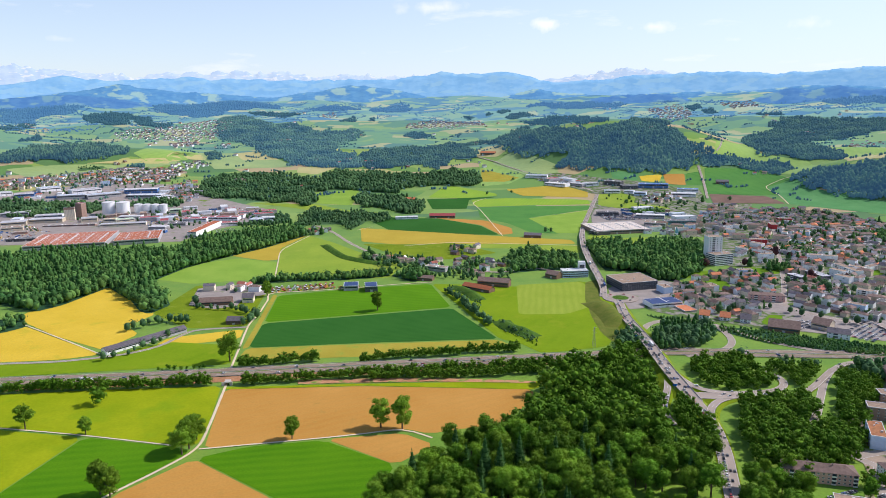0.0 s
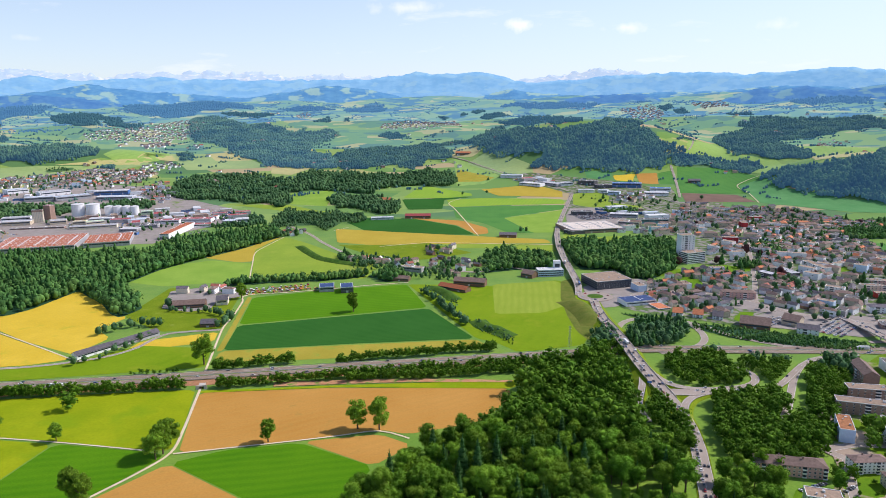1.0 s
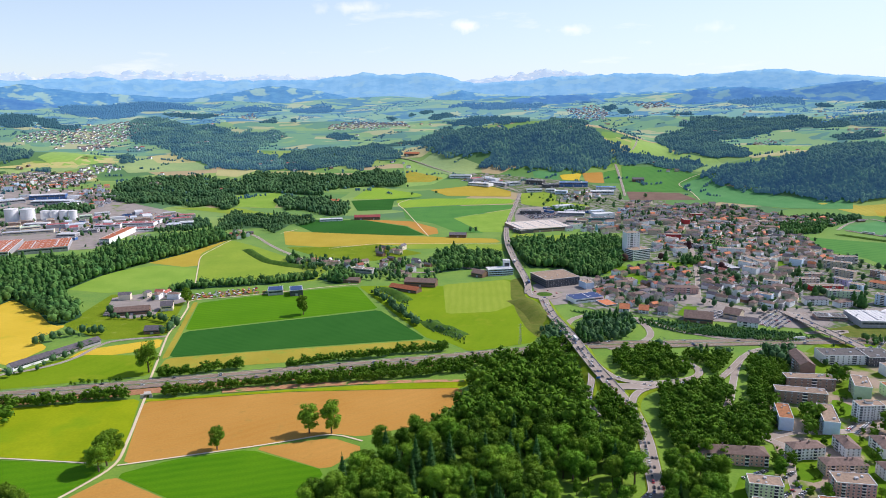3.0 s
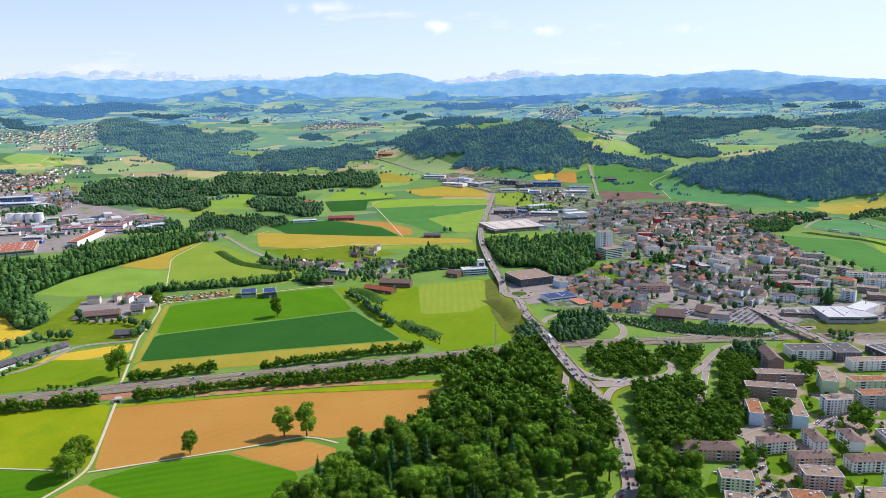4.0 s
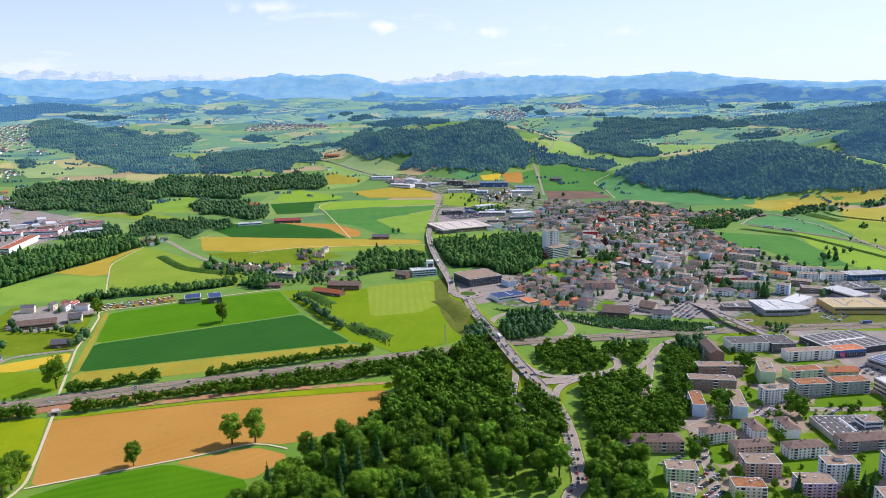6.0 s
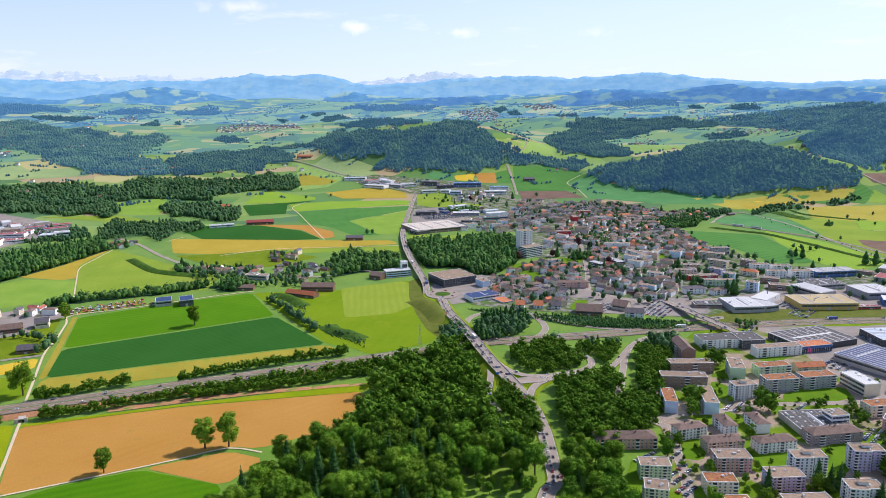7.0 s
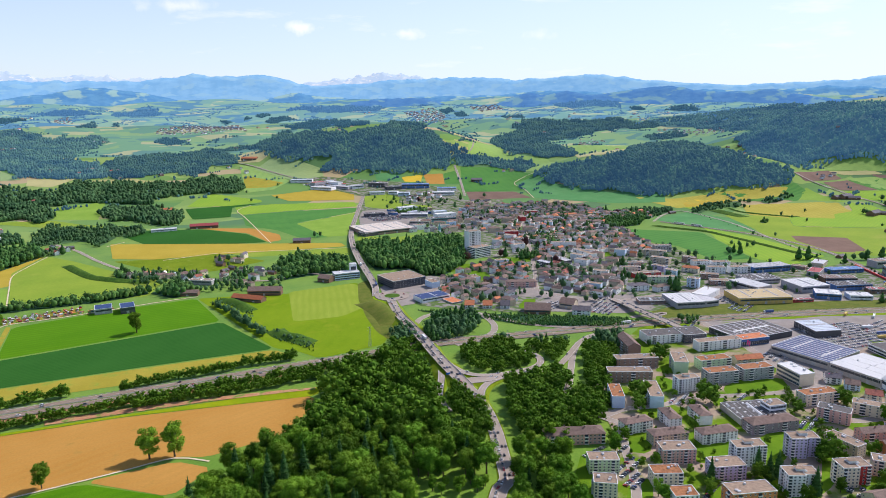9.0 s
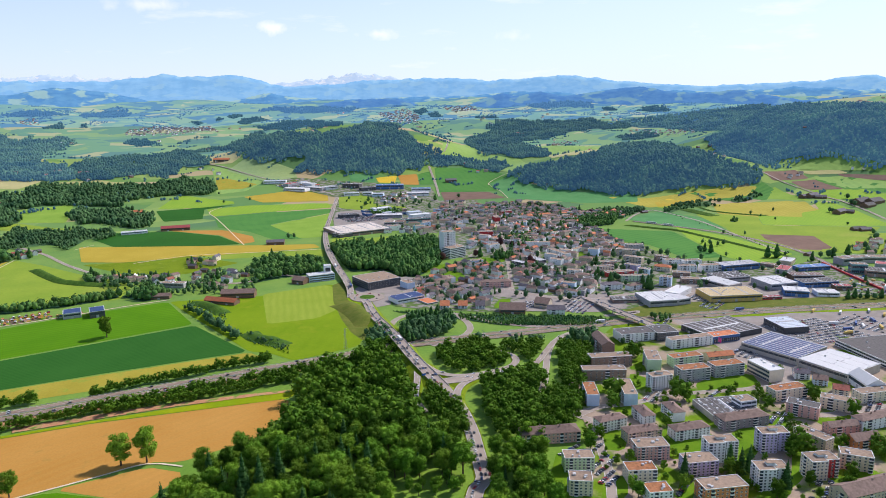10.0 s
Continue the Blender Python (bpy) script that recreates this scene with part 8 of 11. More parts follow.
block(438.4, 622.6, -14.4, 46.7, 14.0, 12.44, "brick", "flat", "flat", 4, "brown brick block of flats with a flat roof", "flats")
KEEP_OUT.append((409, 592, 25))
block(409.5, 592.2, -21.0, 45.9, 14.0, 12.475, "brick", "flat", "flat", 4, "brown brick block of flats with a flat roof", "flats")
KEEP_OUT.append((367, 551, 18))
block(367.0, 551.0, -113.6, 32.1, 12.0, 12.51, "skyblue", "rust", "flat", 5, "light blue block of flats with a rust-coloured roof", "flats")
KEEP_OUT.append((403, 541, 22))
block(403.0, 541.1, -114.9, 39.6, 13.0, 12.545, "skyblue", "flat", "flat", 5, "light blue block of flats with a flat roof", "flats")
KEEP_OUT.append((449, 550, 13))
tower_block(449.2, 550.0, -8.5, 24.1, 15.0, 15.3, "white", 6, "white six-storey block with balconies")
KEEP_OUT.append((478, 600, 17))
block(478.0, 599.7, -117.9, 30.3, 15.0, 14.1, "green", "flat", "flat", 5, "pale green block of flats with balconies", "flats")
KEEP_OUT.append((519, 686, 26))
block(519.1, 686.5, -10.1, 47.1, 24.0, 10.635, "white", "dark", "flat", 4, "white block of flats above shops", "flats")
KEEP_OUT.append((554, 678, 16))
block(553.9, 677.9, -10.2, 28.6, 30.0, 11.07, "dark", "dark", "flat", 3, "dark glazed commercial building", "office")
KEEP_OUT.append((563, 640, 31))
block(563.1, 639.5, -6.3, 56.2, 13.0, 11.505, "white", "flat", "flat", 4, "long white block with a stair tower", "flats")
KEEP_OUT.append((517, 592, 20))
block(516.7, 591.7, -6.5, 37.0, 14.0, 11.54, "green", "rust", "flat", 4, "pale green block of flats with a brown roof", "flats")
KEEP_OUT.append((497, 557, 18))
block(496.7, 556.6, -9.2, 33.5, 15.0, 13.375, "grey", "rust", "flat", 5, "grey block of flats with a rust-coloured roof terrace", "flats")
KEEP_OUT.append((538, 552, 19))
block(537.6, 552.2, -6.8, 35.3, 15.0, 13.41, "grey", "rust", "flat", 5, "grey block of flats with a rust-coloured roof terrace", "flats")
KEEP_OUT.append((572, 531, 19))
block(571.6, 531.3, -95.3, 34.2, 17.5, 13.445, "cream", "white", "flat", 3, "cream commercial cube with roof lights", "office")
KEEP_OUT.append((603, 514, 8))
block(603.4, 513.5, -35.3, 14.7, 12.0, 7.28, "white", "darktile", "gable", 3, "old villa with a steep roof", "flats")
KEEP_OUT.append((607, 493, 7))
block(607.3, 493.3, -42.4, 13.4, 12.0, 7.0, "skyblue", "tile", "gable", 3, "old villa with a steep roof", "flats")
KEEP_OUT.append((605, 467, 8))
block(604.7, 466.8, -45.9, 14.2, 12.0, 7.035, "cream", "red", "gable", 3, "old villa with a steep roof", "flats")
KEEP_OUT.append((562, 588, 17))
block(561.6, 588.5, -9.9, 31.7, 12.0, 7.07, "beige", "orange", "gable", 3, "old villa with a steep roof", "flats")

# ---- trading estate ----
KEEP_OUT.append((635, 664, 45))
b = block(634.9, 664.3, -86.7, 54.3, 81.5, 7.805, "dark", "dark", "flat", 1, "large dark-roofed showroom with roof light strips", "hall")
panel_rows(b, 54.3, 81.5, 7.805, 8, "roof_light_strip", ROOFS["grey"], 0.4, 0.16)
KEEP_OUT.append((613, 640, 21))
block(613.3, 639.6, -4.1, 38.6, 17.5, 8.94, "blue", "orange", "flat", 1, "blue showroom with an orange roof", "office")
KEEP_OUT.append((650, 580, 37))
b = block(649.7, 580.0, -75.9, 67.8, 64.5, 8.975, "concrete", "grey", "flat", 1, "showroom hall with blue solar panels on the roof", "hall")
panel_rows(b, 67.8, 64.5, 8.975, 10, fill=0.6, tilt=0.45)
KEEP_OUT.append((660, 515, 33))
b = block(659.7, 514.9, -81.1, 55.7, 59.8, 9.61, "concrete", "white", "flat", 1, "long hall with a bright white roof", "hall")
panel_rows(b, 55.7, 59.8, 9.61, 4, "roof_ridge", ROOFS["white"], 1.2)
KEEP_OUT.append((640, 466, 18))
block(639.6, 465.5, -111.3, 32.6, 20.0, 11.245, "white", "white", "gable", 2, "white hall with a bright gable roof", "hall")
KEEP_OUT.append((719, 642, 24))
block(719.5, 641.9, -101.9, 43.1, 33.9, 9.08, "dark", "metal", "flat", 1, "dark showroom with a pale metal roof", "hall")
KEEP_OUT.append((750, 521, 51))
block(750.2, 520.5, -99.8, 91.8, 72.9, 7.7, "white", "dark", "flat", 2, "long white-fronted commercial building with roof plant", "office")

# ---- town buildings ----
KEEP_OUT.append((629, 897, 18))
block(629.3, 897.2, -11.2, 31.9, 14.0, 8.835, "white", "darktile", "hip", 3, "residential block of the town with white walls", "flats")
KEEP_OUT.append((660, 881, 14))
block(660.2, 881.0, 9.0, 25.5, 11.0, 7.97, "white", "tile", "hip", 3, "residential block of the town with white walls", "flats")
KEEP_OUT.append((694, 925, 26))
block(693.8, 925.3, -19.3, 46.7, 12.0, 9.805, "green", "flat", "flat", 4, "residential block of the town with green walls", "flats")
KEEP_OUT.append((721, 880, 10))
block(720.7, 880.3, -47.7, 18.2, 14.0, 15.14, "skyblue", "flat", "flat", 6, "residential block of the town with skyblue walls", "flats")
KEEP_OUT.append((780, 915, 16))
block(780.1, 914.7, -40.1, 28.5, 14.0, 8.975, "brick", "flat", "flat", 3, "residential block of the town with brick walls", "flats")
KEEP_OUT.append((767, 878, 16))
block(767.3, 877.6, -31.3, 28.7, 16.0, 8.11, "brick", "flat", "flat", 3, "residential block of the town with brick walls", "flats")
KEEP_OUT.append((782, 964, 15))
block(781.6, 964.5, -51.4, 27.9, 14.0, 8.145, "cream", "orange", "hip", 3, "residential block of the town with cream walls", "flats")
KEEP_OUT.append((821, 989, 17))
block(821.0, 988.8, -15.6, 30.3, 14.0, 11.68, "white", "flat", "flat", 4, "residential block of the town with white walls", "flats")
KEEP_OUT.append((815, 942, 16))
block(815.1, 942.1, -24.1, 29.6, 14.0, 11.4, "white", "flat", "flat", 4, "residential block of the town with white walls", "flats")
KEEP_OUT.append((853, 930, 20))
block(852.6, 929.6, -10.5, 36.2, 14.0, 11.435, "white", "flat", "flat", 4, "residential block of the town with white walls", "flats")
KEEP_OUT.append((852, 975, 17))
block(852.1, 974.6, -15.9, 31.3, 14.0, 10.67, "white", "flat", "flat", 4, "residential block of the town with white walls", "flats")
KEEP_OUT.append((711, 1027, 16))
block(711.1, 1027.5, -15.6, 30.0, 13.0, 10.705, "pink", "flat", "flat", 4, "residential block of the town with pink walls", "flats")
KEEP_OUT.append((683, 999, 18))
block(683.3, 998.8, -9.4, 33.5, 13.0, 10.74, "cream", "flat", "flat", 4, "residential block of the town with cream walls", "flats")
KEEP_OUT.append((774, 1037, 19))
block(773.7, 1037.2, -58.1, 34.4, 13.0, 11.575, "beige", "flat", "flat", 4, "residential block of the town with beige walls", "flats")
KEEP_OUT.append((737, 991, 14))
block(737.2, 990.6, -68.5, 24.9, 12.0, 9.91, "lavender", "flat", "flat", 4, "residential block of the town with lavender walls", "flats")
KEEP_OUT.append((734, 953, 11))
block(734.5, 953.2, -61.5, 20.3, 12.0, 10.845, "skyblue", "flat", "flat", 4, "residential block of the town with skyblue walls", "flats")
KEEP_OUT.append((691, 964, 27))
block(690.9, 964.2, -9.5, 48.2, 13.0, 8.18, "red", "flat", "flat", 3, "residential block of the town with red walls", "flats")
KEEP_OUT.append((838, 1122, 18))
block(838.5, 1122.3, -15.0, 33.4, 13.0, 13.2, "grey", "flat", "flat", 5, "residential block of the town with grey walls", "flats")
KEEP_OUT.append((800, 1091, 23))
block(799.9, 1091.2, -46.2, 42.4, 14.0, 12.335, "beige", "flat", "flat", 5, "residential block of the town with beige walls", "flats")
KEEP_OUT.append((826, 1025, 12))
block(826.2, 1024.9, -65.0, 22.2, 12.0, 10.67, "brick", "flat", "flat", 4, "residential block of the town with brick walls", "flats")
KEEP_OUT.append((469, 983, 26))
block(469.3, 982.8, -15.2, 47.6, 13.0, 9.805, "pink", "tile", "hip", 3, "residential block of the town with pink walls", "flats")
KEEP_OUT.append((627, 1000, 14))
block(627.0, 1000.2, -42.4, 26.0, 13.0, 8.94, "white", "flat", "flat", 3, "residential block of the town with white walls", "flats")
KEEP_OUT.append((681, 1146, 33))
block(680.7, 1145.6, -85.2, 59.8, 14.0, 8.975, "white", "flat", "flat", 3, "residential block of the town with white walls", "flats")
KEEP_OUT.append((611, 1109, 22))
block(610.6, 1109.0, -79.1, 40.7, 16.0, 8.11, "dark", "grey", "flat", 3, "residential block of the town with dark walls", "flats")
KEEP_OUT.append((570, 1095, 15))
block(569.8, 1095.2, -67.6, 26.5, 14.0, 9.045, "dark", "grey", "flat", 3, "residential block of the town with dark walls", "flats")
KEEP_OUT.append((646, 809, 28))
block(646.2, 809.0, -11.9, 43.2, 50.0, 9.08, "grey", "white", "flat", 2, "warehouse with a white membrane roof", "hall")
KEEP_OUT.append((675, 799, 21))
block(674.7, 799.3, 0.0, 22.2, 37.5, 8.8, "grey", "grey", "flat", 2, "grey sheet-roofed hall of plain build", "hall")
KEEP_OUT.append((605, 830, 21))
block(605.2, 829.6, -19.0, 37.6, 17.5, 5.535, "brick", "dark", "flat", 2, "low dark-roofed shop of plain build", "hall")
KEEP_OUT.append((760, 786, 44))
block(759.8, 785.7, -14.9, 80.1, 47.5, 9.97, "yellow", "yellow", "flat", 2, "yellow warehouse with an ochre roof", "hall")
KEEP_OUT.append((773, 764, 60))
block(772.9, 763.6, -14.0, 108.7, 8.8, 4.505, "red", "maroon", "flat", 2, "long low maroon shed", "hall")
KEEP_OUT.append((909, 925, 39))
block(909.2, 924.8, -6.4, 70.7, 27.5, 10.04, "blue", "grey", "flat", 2, "blue-grey factory building of plain build", "hall")
KEEP_OUT.append((797, 842, 30))
b = block(796.7, 841.6, -82.0, 54.3, 30.0, 8.975, "grey", "maroon", "flat", 2, "sawtooth-roofed hall with plain walls and roof", "hall")
panel_rows(b, 54.3, 30.0, 8.975, 4, "roof_ridge", ROOFS["white"], 1.4)
KEEP_OUT.append((840, 872, 30))
b = block(839.7, 871.6, -8.2, 55.1, 37.5, 7.91, "grey", "dark", "flat", 2, "dark-roofed factory with plain walls and roof", "hall")
skylights(b, 55.1, 37.5, 7.91 + 0.1, 5, 3, 2.2)
KEEP_OUT.append((873, 809, 27))
block(873.4, 809.0, -7.5, 49.0, 47.5, 10.145, "grey", "white", "flat", 2, "tall hall with a white roof", "hall")
KEEP_OUT.append((1019, 867, 33))
block(1018.7, 867.3, -11.8, 59.3, 18.8, 6.88, "blue", "blue", "flat", 2, "shed with a blue sheet roof", "hall")
KEEP_OUT.append((936, 785, 33))
block(935.8, 785.1, -13.6, 59.5, 25.0, 8.8, "blue", "dark", "flat", 2, "dark blue industrial hall", "hall")
KEEP_OUT.append((954, 822, 28))
block(953.9, 821.7, -24.0, 51.1, 22.5, 8.835, "timber", "tile", "flat", 2, "brown industrial hall of plain build", "hall")
KEEP_OUT.append((863, 759, 19))
block(863.5, 759.0, -40.0, 34.3, 27.5, 8.87, "blue", "white", "flat", 2, "blue workshop with a white roof", "hall")
KEEP_OUT.append((902, 738, 17))
block(901.7, 738.2, -29.5, 31.5, 22.5, 6.705, "white", "white", "flat", 2, "white workshop with plain walls and roof", "hall")
KEEP_OUT.append((1072, 821, 14))
block(1071.9, 820.9, -33.9, 25.0, 17.5, 15.54, "teal", "flat", "flat", 2, "teal glazed office block", "office")
KEEP_OUT.append((1114, 873, 25))
block(1114.2, 872.9, -6.5, 45.1, 22.5, 12.275, "grey", "flat", "flat", 2, "grey office building of plain build", "hall")
KEEP_OUT.append((1089, 788, 29))
block(1088.8, 787.7, -45.6, 53.2, 32.5, 10.11, "brick", "dark", "flat", 2, "brown factory hall of plain build", "hall")
KEEP_OUT.append((1175, 864, 43))
block(1175.4, 863.9, -24.3, 78.4, 22.5, 10.145, "grey", "flat", "flat", 2, "grey commercial building of plain build", "hall")
KEEP_OUT.append((952, 752, 14))
block(952.2, 752.2, -23.8, 25.4, 15.0, 6.88, "timber", "maroon", "flat", 2, "brown shed with plain walls and roof", "hall")
KEEP_OUT.append((296, 1074, 33))
block(296.1, 1074.1, 13.8, 59.8, 55.1, 13.2, "dark", "flat", "flat", 4, "dark-clad office building by the roundabout", "office")
KEEP_OUT.append((313, 966, 26))
b = block(312.7, 966.3, 11.8, 47.8, 27.5, 6.635, "white", "dark", "flat", 1, "white commercial building with rows of solar panels", "hall")
panel_rows(b, 47.8, 27.5, 6.635, 7)
KEEP_OUT.append((338, 943, 15))
block(338.2, 943.0, 14.5, 19.3, 27.5, 2.27, "concrete", "orange", "flat", 1, "low rust-coloured ramp deck", "hall")
KEEP_OUT.append((387, 1564, 68))
block(387.3, 1564.3, 10.2, 123.9, 99.5, 8.905, "brick", "sand", "flat", 1, "large shopping hall with a sand-coloured roof", "hall")
KEEP_OUT.append((345, 1518, 21))
block(344.8, 1517.7, -67.5, 30.3, 37.5, 7.84, "dark", "dark", "flat", 1, "dark entrance block of the shopping hall", "office")
KEEP_OUT.append((486, 1238, 14))
block(486.3, 1237.5, 3.4, 25.3, 20.0, 47.175, "white", "flat", "flat", 14, "white high-rise tower with many window rows", "flats")
KEEP_OUT.append((491, 1218, 21))
block(491.4, 1217.6, 18.8, 38.7, 25.0, 20.01, "white", "flat", "flat", 6, "white stepped annexe of the tower", "office")
KEEP_OUT.append((218, 1142, 24))
block(217.8, 1142.5, 2.9, 43.4, 20.0, 11.245, "skyblue", "white", "flat", 3, "white and blue mill building", "office")
KEEP_OUT.append((232, 1153, 6))
block(232.1, 1153.1, -2.8, 11.5, 11.2, 22.28, "white", "white", "flat", 2, "white stair tower of the mill", "hall")
KEEP_OUT.append((432, 849, 20))
block(431.7, 849.3, -27.8, 36.1, 25.0, 6.6, "timber", "tile", "gable", 2, "long brown-roofed hall of plain build", "hall")
KEEP_OUT.append((484, 855, 12))
block(484.2, 855.3, -47.7, 21.2, 20.0, 7.735, "beige", "tile", "gable", 2, "brown-roofed workshop with plain walls and roof", "hall")
KEEP_OUT.append((484, 820, 14))
block(484.5, 819.7, -29.8, 24.8, 16.0, 7.07, "white", "darktile", "gable", 2, "white house with a dark roof", "flats")
KEEP_OUT.append((352, 908, 10))
block(351.7, 907.5, -23.5, 13.0, 18.0, 5.405, "white", "orange", "gable", 2, "gabled row house with a tiled roof", "flats")
KEEP_OUT.append((375, 897, 10))
block(375.5, 897.0, -23.5, 13.0, 18.0, 5.44, "white", "orange", "gable", 2, "gabled row house with a tiled roof", "flats")
KEEP_OUT.append((398, 887, 10))
block(398.4, 886.9, -23.5, 13.0, 18.0, 5.475, "white", "darktile", "gable", 2, "gabled row house with a tiled roof", "flats")

# ---- valley farms and industry ----
KEEP_OUT.append((-811, 1492, 87))
b = block(-811.0, 1492.1, 13.9, 157.6, 144.4, 10.11, "grey", "brick", "flat", 1, "huge warehouse with a weathered red roof", "hall")
skylights(b, 157.6, 144.4, 10.11 + 0.1, 16, 6, 2.4)
KEEP_OUT.append((-677, 1516, 59))
b = block(-677.1, 1516.1, 16.8, 89.6, 106.6, 10.145, "grey", "brick", "flat", 1, "large warehouse with a weathered red roof", "hall")
skylights(b, 89.6, 106.6, 10.145 + 0.1, 8, 5, 2.4)
KEEP_OUT.append((-971, 1787, 14))
b = block(-970.9, 1786.8, 21.0, 24.7, 16.0, 32.28, "cream", "maroon", "flat", 1, "tall grey silo block with a brown roof", "plain")
for k in range(7):
    Shape().box(-12.35 + 3.5 * k, -12.0 + 3.5 * k + 0.5, -8.25, -7.95, 0.2, 27.5).put("rib", WALLS["concrete"], b)
Shape().box(-12.45, 12.45, -8.3, 8.1, 27.6, 32.4).put("top_storey", WALLS["brick"], b)
KEEP_OUT.append((-958, 1820, 11))
block(-958.2, 1819.9, -19.1, 20.9, 16.0, 38.0, "brick", "maroon", "flat", 1, "brown silo tower of plain build", "plain")
tank(-903, 1858, 16.2, 33.5)
tank(-865, 1860, 17.1, 33.3)
tank(-834, 1884, 11.2, 23.4)
tank(-812, 1885, 11.2, 23.3)
tank(-789, 1886, 11.1, 23.2)
tank(-767, 1886, 11.1, 23.1)
KEEP_OUT.append((-1012, 1755, 43))
block(-1012.2, 1754.6, 12.7, 78.0, 32.5, 9.935, "beige", "grey", "flat", 2, "long grey-roofed shed of the industrial estate", "hall")
KEEP_OUT.append((-913, 1769, 21))
block(-912.6, 1769.2, 24.3, 37.5, 30.0, 9.97, "beige", "grey", "flat", 2, "grey-roofed shed of the industrial estate", "hall")
KEEP_OUT.append((-929, 1703, 67))
block(-929.1, 1703.1, 9.1, 121.4, 12.5, 4.505, "brick", "flat", "flat", 2, "long low shed of the industrial estate", "hall")
KEEP_OUT.append((-851, 1754, 17))
block(-851.3, 1753.7, 13.5, 30.5, 22.5, 10.04, "cream", "yellow", "flat", 2, "shed with an ochre roof of the industrial estate", "hall")
KEEP_OUT.append((-817, 1757, 24))
block(-816.5, 1756.9, 31.8, 43.7, 22.5, 8.975, "cream", "green", "flat", 2, "shed with a green roof of the industrial estate", "hall")
KEEP_OUT.append((-928, 1520, 44))
block(-927.7, 1520.3, 10.4, 80.3, 17.5, 6.81, "dark", "dark", "flat", 2, "low dark hall of the industrial estate", "hall")
KEEP_OUT.append((-1041, 1653, 26))
block(-1041.3, 1653.0, 26.2, 46.4, 30.0, 9.045, "beige", "flat", "flat", 2, "beige factory of the industrial estate", "hall")
KEEP_OUT.append((-635, 1758, 33))
block(-635.0, 1758.0, 4.0, 60.3, 30.0, 9.08, "white", "maroon", "flat", 2, "factory with a maroon roof of the industrial estate", "hall")
KEEP_OUT.append((-568, 1776, 44))
block(-568.0, 1775.6, -4.4, 80.3, 27.5, 8.8, "white", "maroon", "flat", 2, "white-walled factory with a maroon roof of the industrial estate", "hall")
KEEP_OUT.append((-531, 1808, 14))
block(-531.2, 1807.8, -4.5, 15.1, 25.0, 8.835, "white", "red", "flat", 2, "hall with a red roof of the industrial estate", "hall")
KEEP_OUT.append((-1073, 1715, 30))
block(-1073.1, 1714.8, 24.2, 55.4, 37.5, 9.97, "beige", "grey", "flat", 2, "long grey-roofed shed of the industrial estate", "hall")
KEEP_OUT.append((-794, 1700, 58))
block(-793.7, 1700.2, 13.8, 105.8, 20.0, 7.805, "cream", "grey", "flat", 2, "long low grey shed of the industrial estate", "hall")
KEEP_OUT.append((-659, 1697, 24))
block(-658.8, 1697.0, 6.8, 42.8, 25.0, 7.84, "grey", "dark", "flat", 2, "dark-roofed workshop of the industrial estate", "hall")
KEEP_OUT.append((-547, 1693, 41))
block(-546.8, 1692.7, 8.4, 74.8, 25.0, 7.875, "white", "maroon", "flat", 2, "maroon-roofed workshop of the industrial estate", "hall")
KEEP_OUT.append((-1035, 1807, 36))
block(-1035.3, 1806.8, 16.5, 65.9, 30.0, 9.01, "white", "grey", "flat", 2, "pale grey hall of the industrial estate", "hall")
KEEP_OUT.append((-1133, 1822, 36))
block(-1132.7, 1822.4, 18.3, 65.0, 32.5, 10.145, "grey", "grey", "flat", 2, "grey-roofed works of the industrial estate", "hall")
KEEP_OUT.append((-820, 1804, 31))
block(-820.2, 1804.3, 7.8, 56.0, 22.5, 7.98, "white", "white", "flat", 2, "white workshop of the industrial estate", "hall")
KEEP_OUT.append((-473, 1736, 18))
block(-472.7, 1735.9, -4.3, 31.8, 32.5, 8.8, "grey", "metal", "flat", 2, "grey metal hall of the industrial estate", "hall")
KEEP_OUT.append((-448, 1753, 18))
block(-448.3, 1753.4, 11.6, 32.0, 25.0, 9.935, "white", "white", "flat", 2, "white hall of the industrial estate", "hall")
KEEP_OUT.append((-685, 1649, 23))
block(-685.2, 1649.3, -4.0, 41.7, 27.5, 7.77, "grey", "grey", "flat", 2, "grey hall of the industrial estate", "hall")
KEEP_OUT.append((-664, 1601, 16))
block(-664.2, 1601.2, -3.9, 29.8, 12.5, 6.705, "blue", "dark", "flat", 2, "blue-walled workshop of the industrial estate", "hall")
KEEP_OUT.append((-738, 1895, 16))
block(-738.1, 1894.6, 17.2, 29.0, 20.0, 8.94, "green", "green", "flat", 2, "green hall of the industrial estate", "hall")
KEEP_OUT.append((-714, 1941, 21))
block(-713.7, 1941.0, 27.0, 37.6, 17.5, 6.775, "white", "white", "flat", 2, "white workshop of the industrial estate", "hall")
KEEP_OUT.append((-1221, 2143, 31))
block(-1221.0, 2143.3, 45.1, 57.1, 50.0, 11.21, "white", "metal", "flat", 2, "white factory hall of the industrial estate", "hall")
KEEP_OUT.append((-1105, 2135, 46))
block(-1105.1, 2135.1, 44.1, 84.5, 45.0, 11.245, "white", "grey", "flat", 2, "white factory hall of the industrial estate", "hall")
KEEP_OUT.append((-1104, 2054, 41))
block(-1103.8, 2053.9, 20.3, 74.2, 37.5, 11.28, "grey", "metal", "flat", 2, "grey factory hall of the industrial estate", "hall")
KEEP_OUT.append((-1025, 2083, 52))
block(-1025.0, 2083.0, 38.0, 93.8, 45.0, 11.0, "grey", "metal", "flat", 2, "grey factory hall of the industrial estate", "hall")
KEEP_OUT.append((-938, 2157, 52))
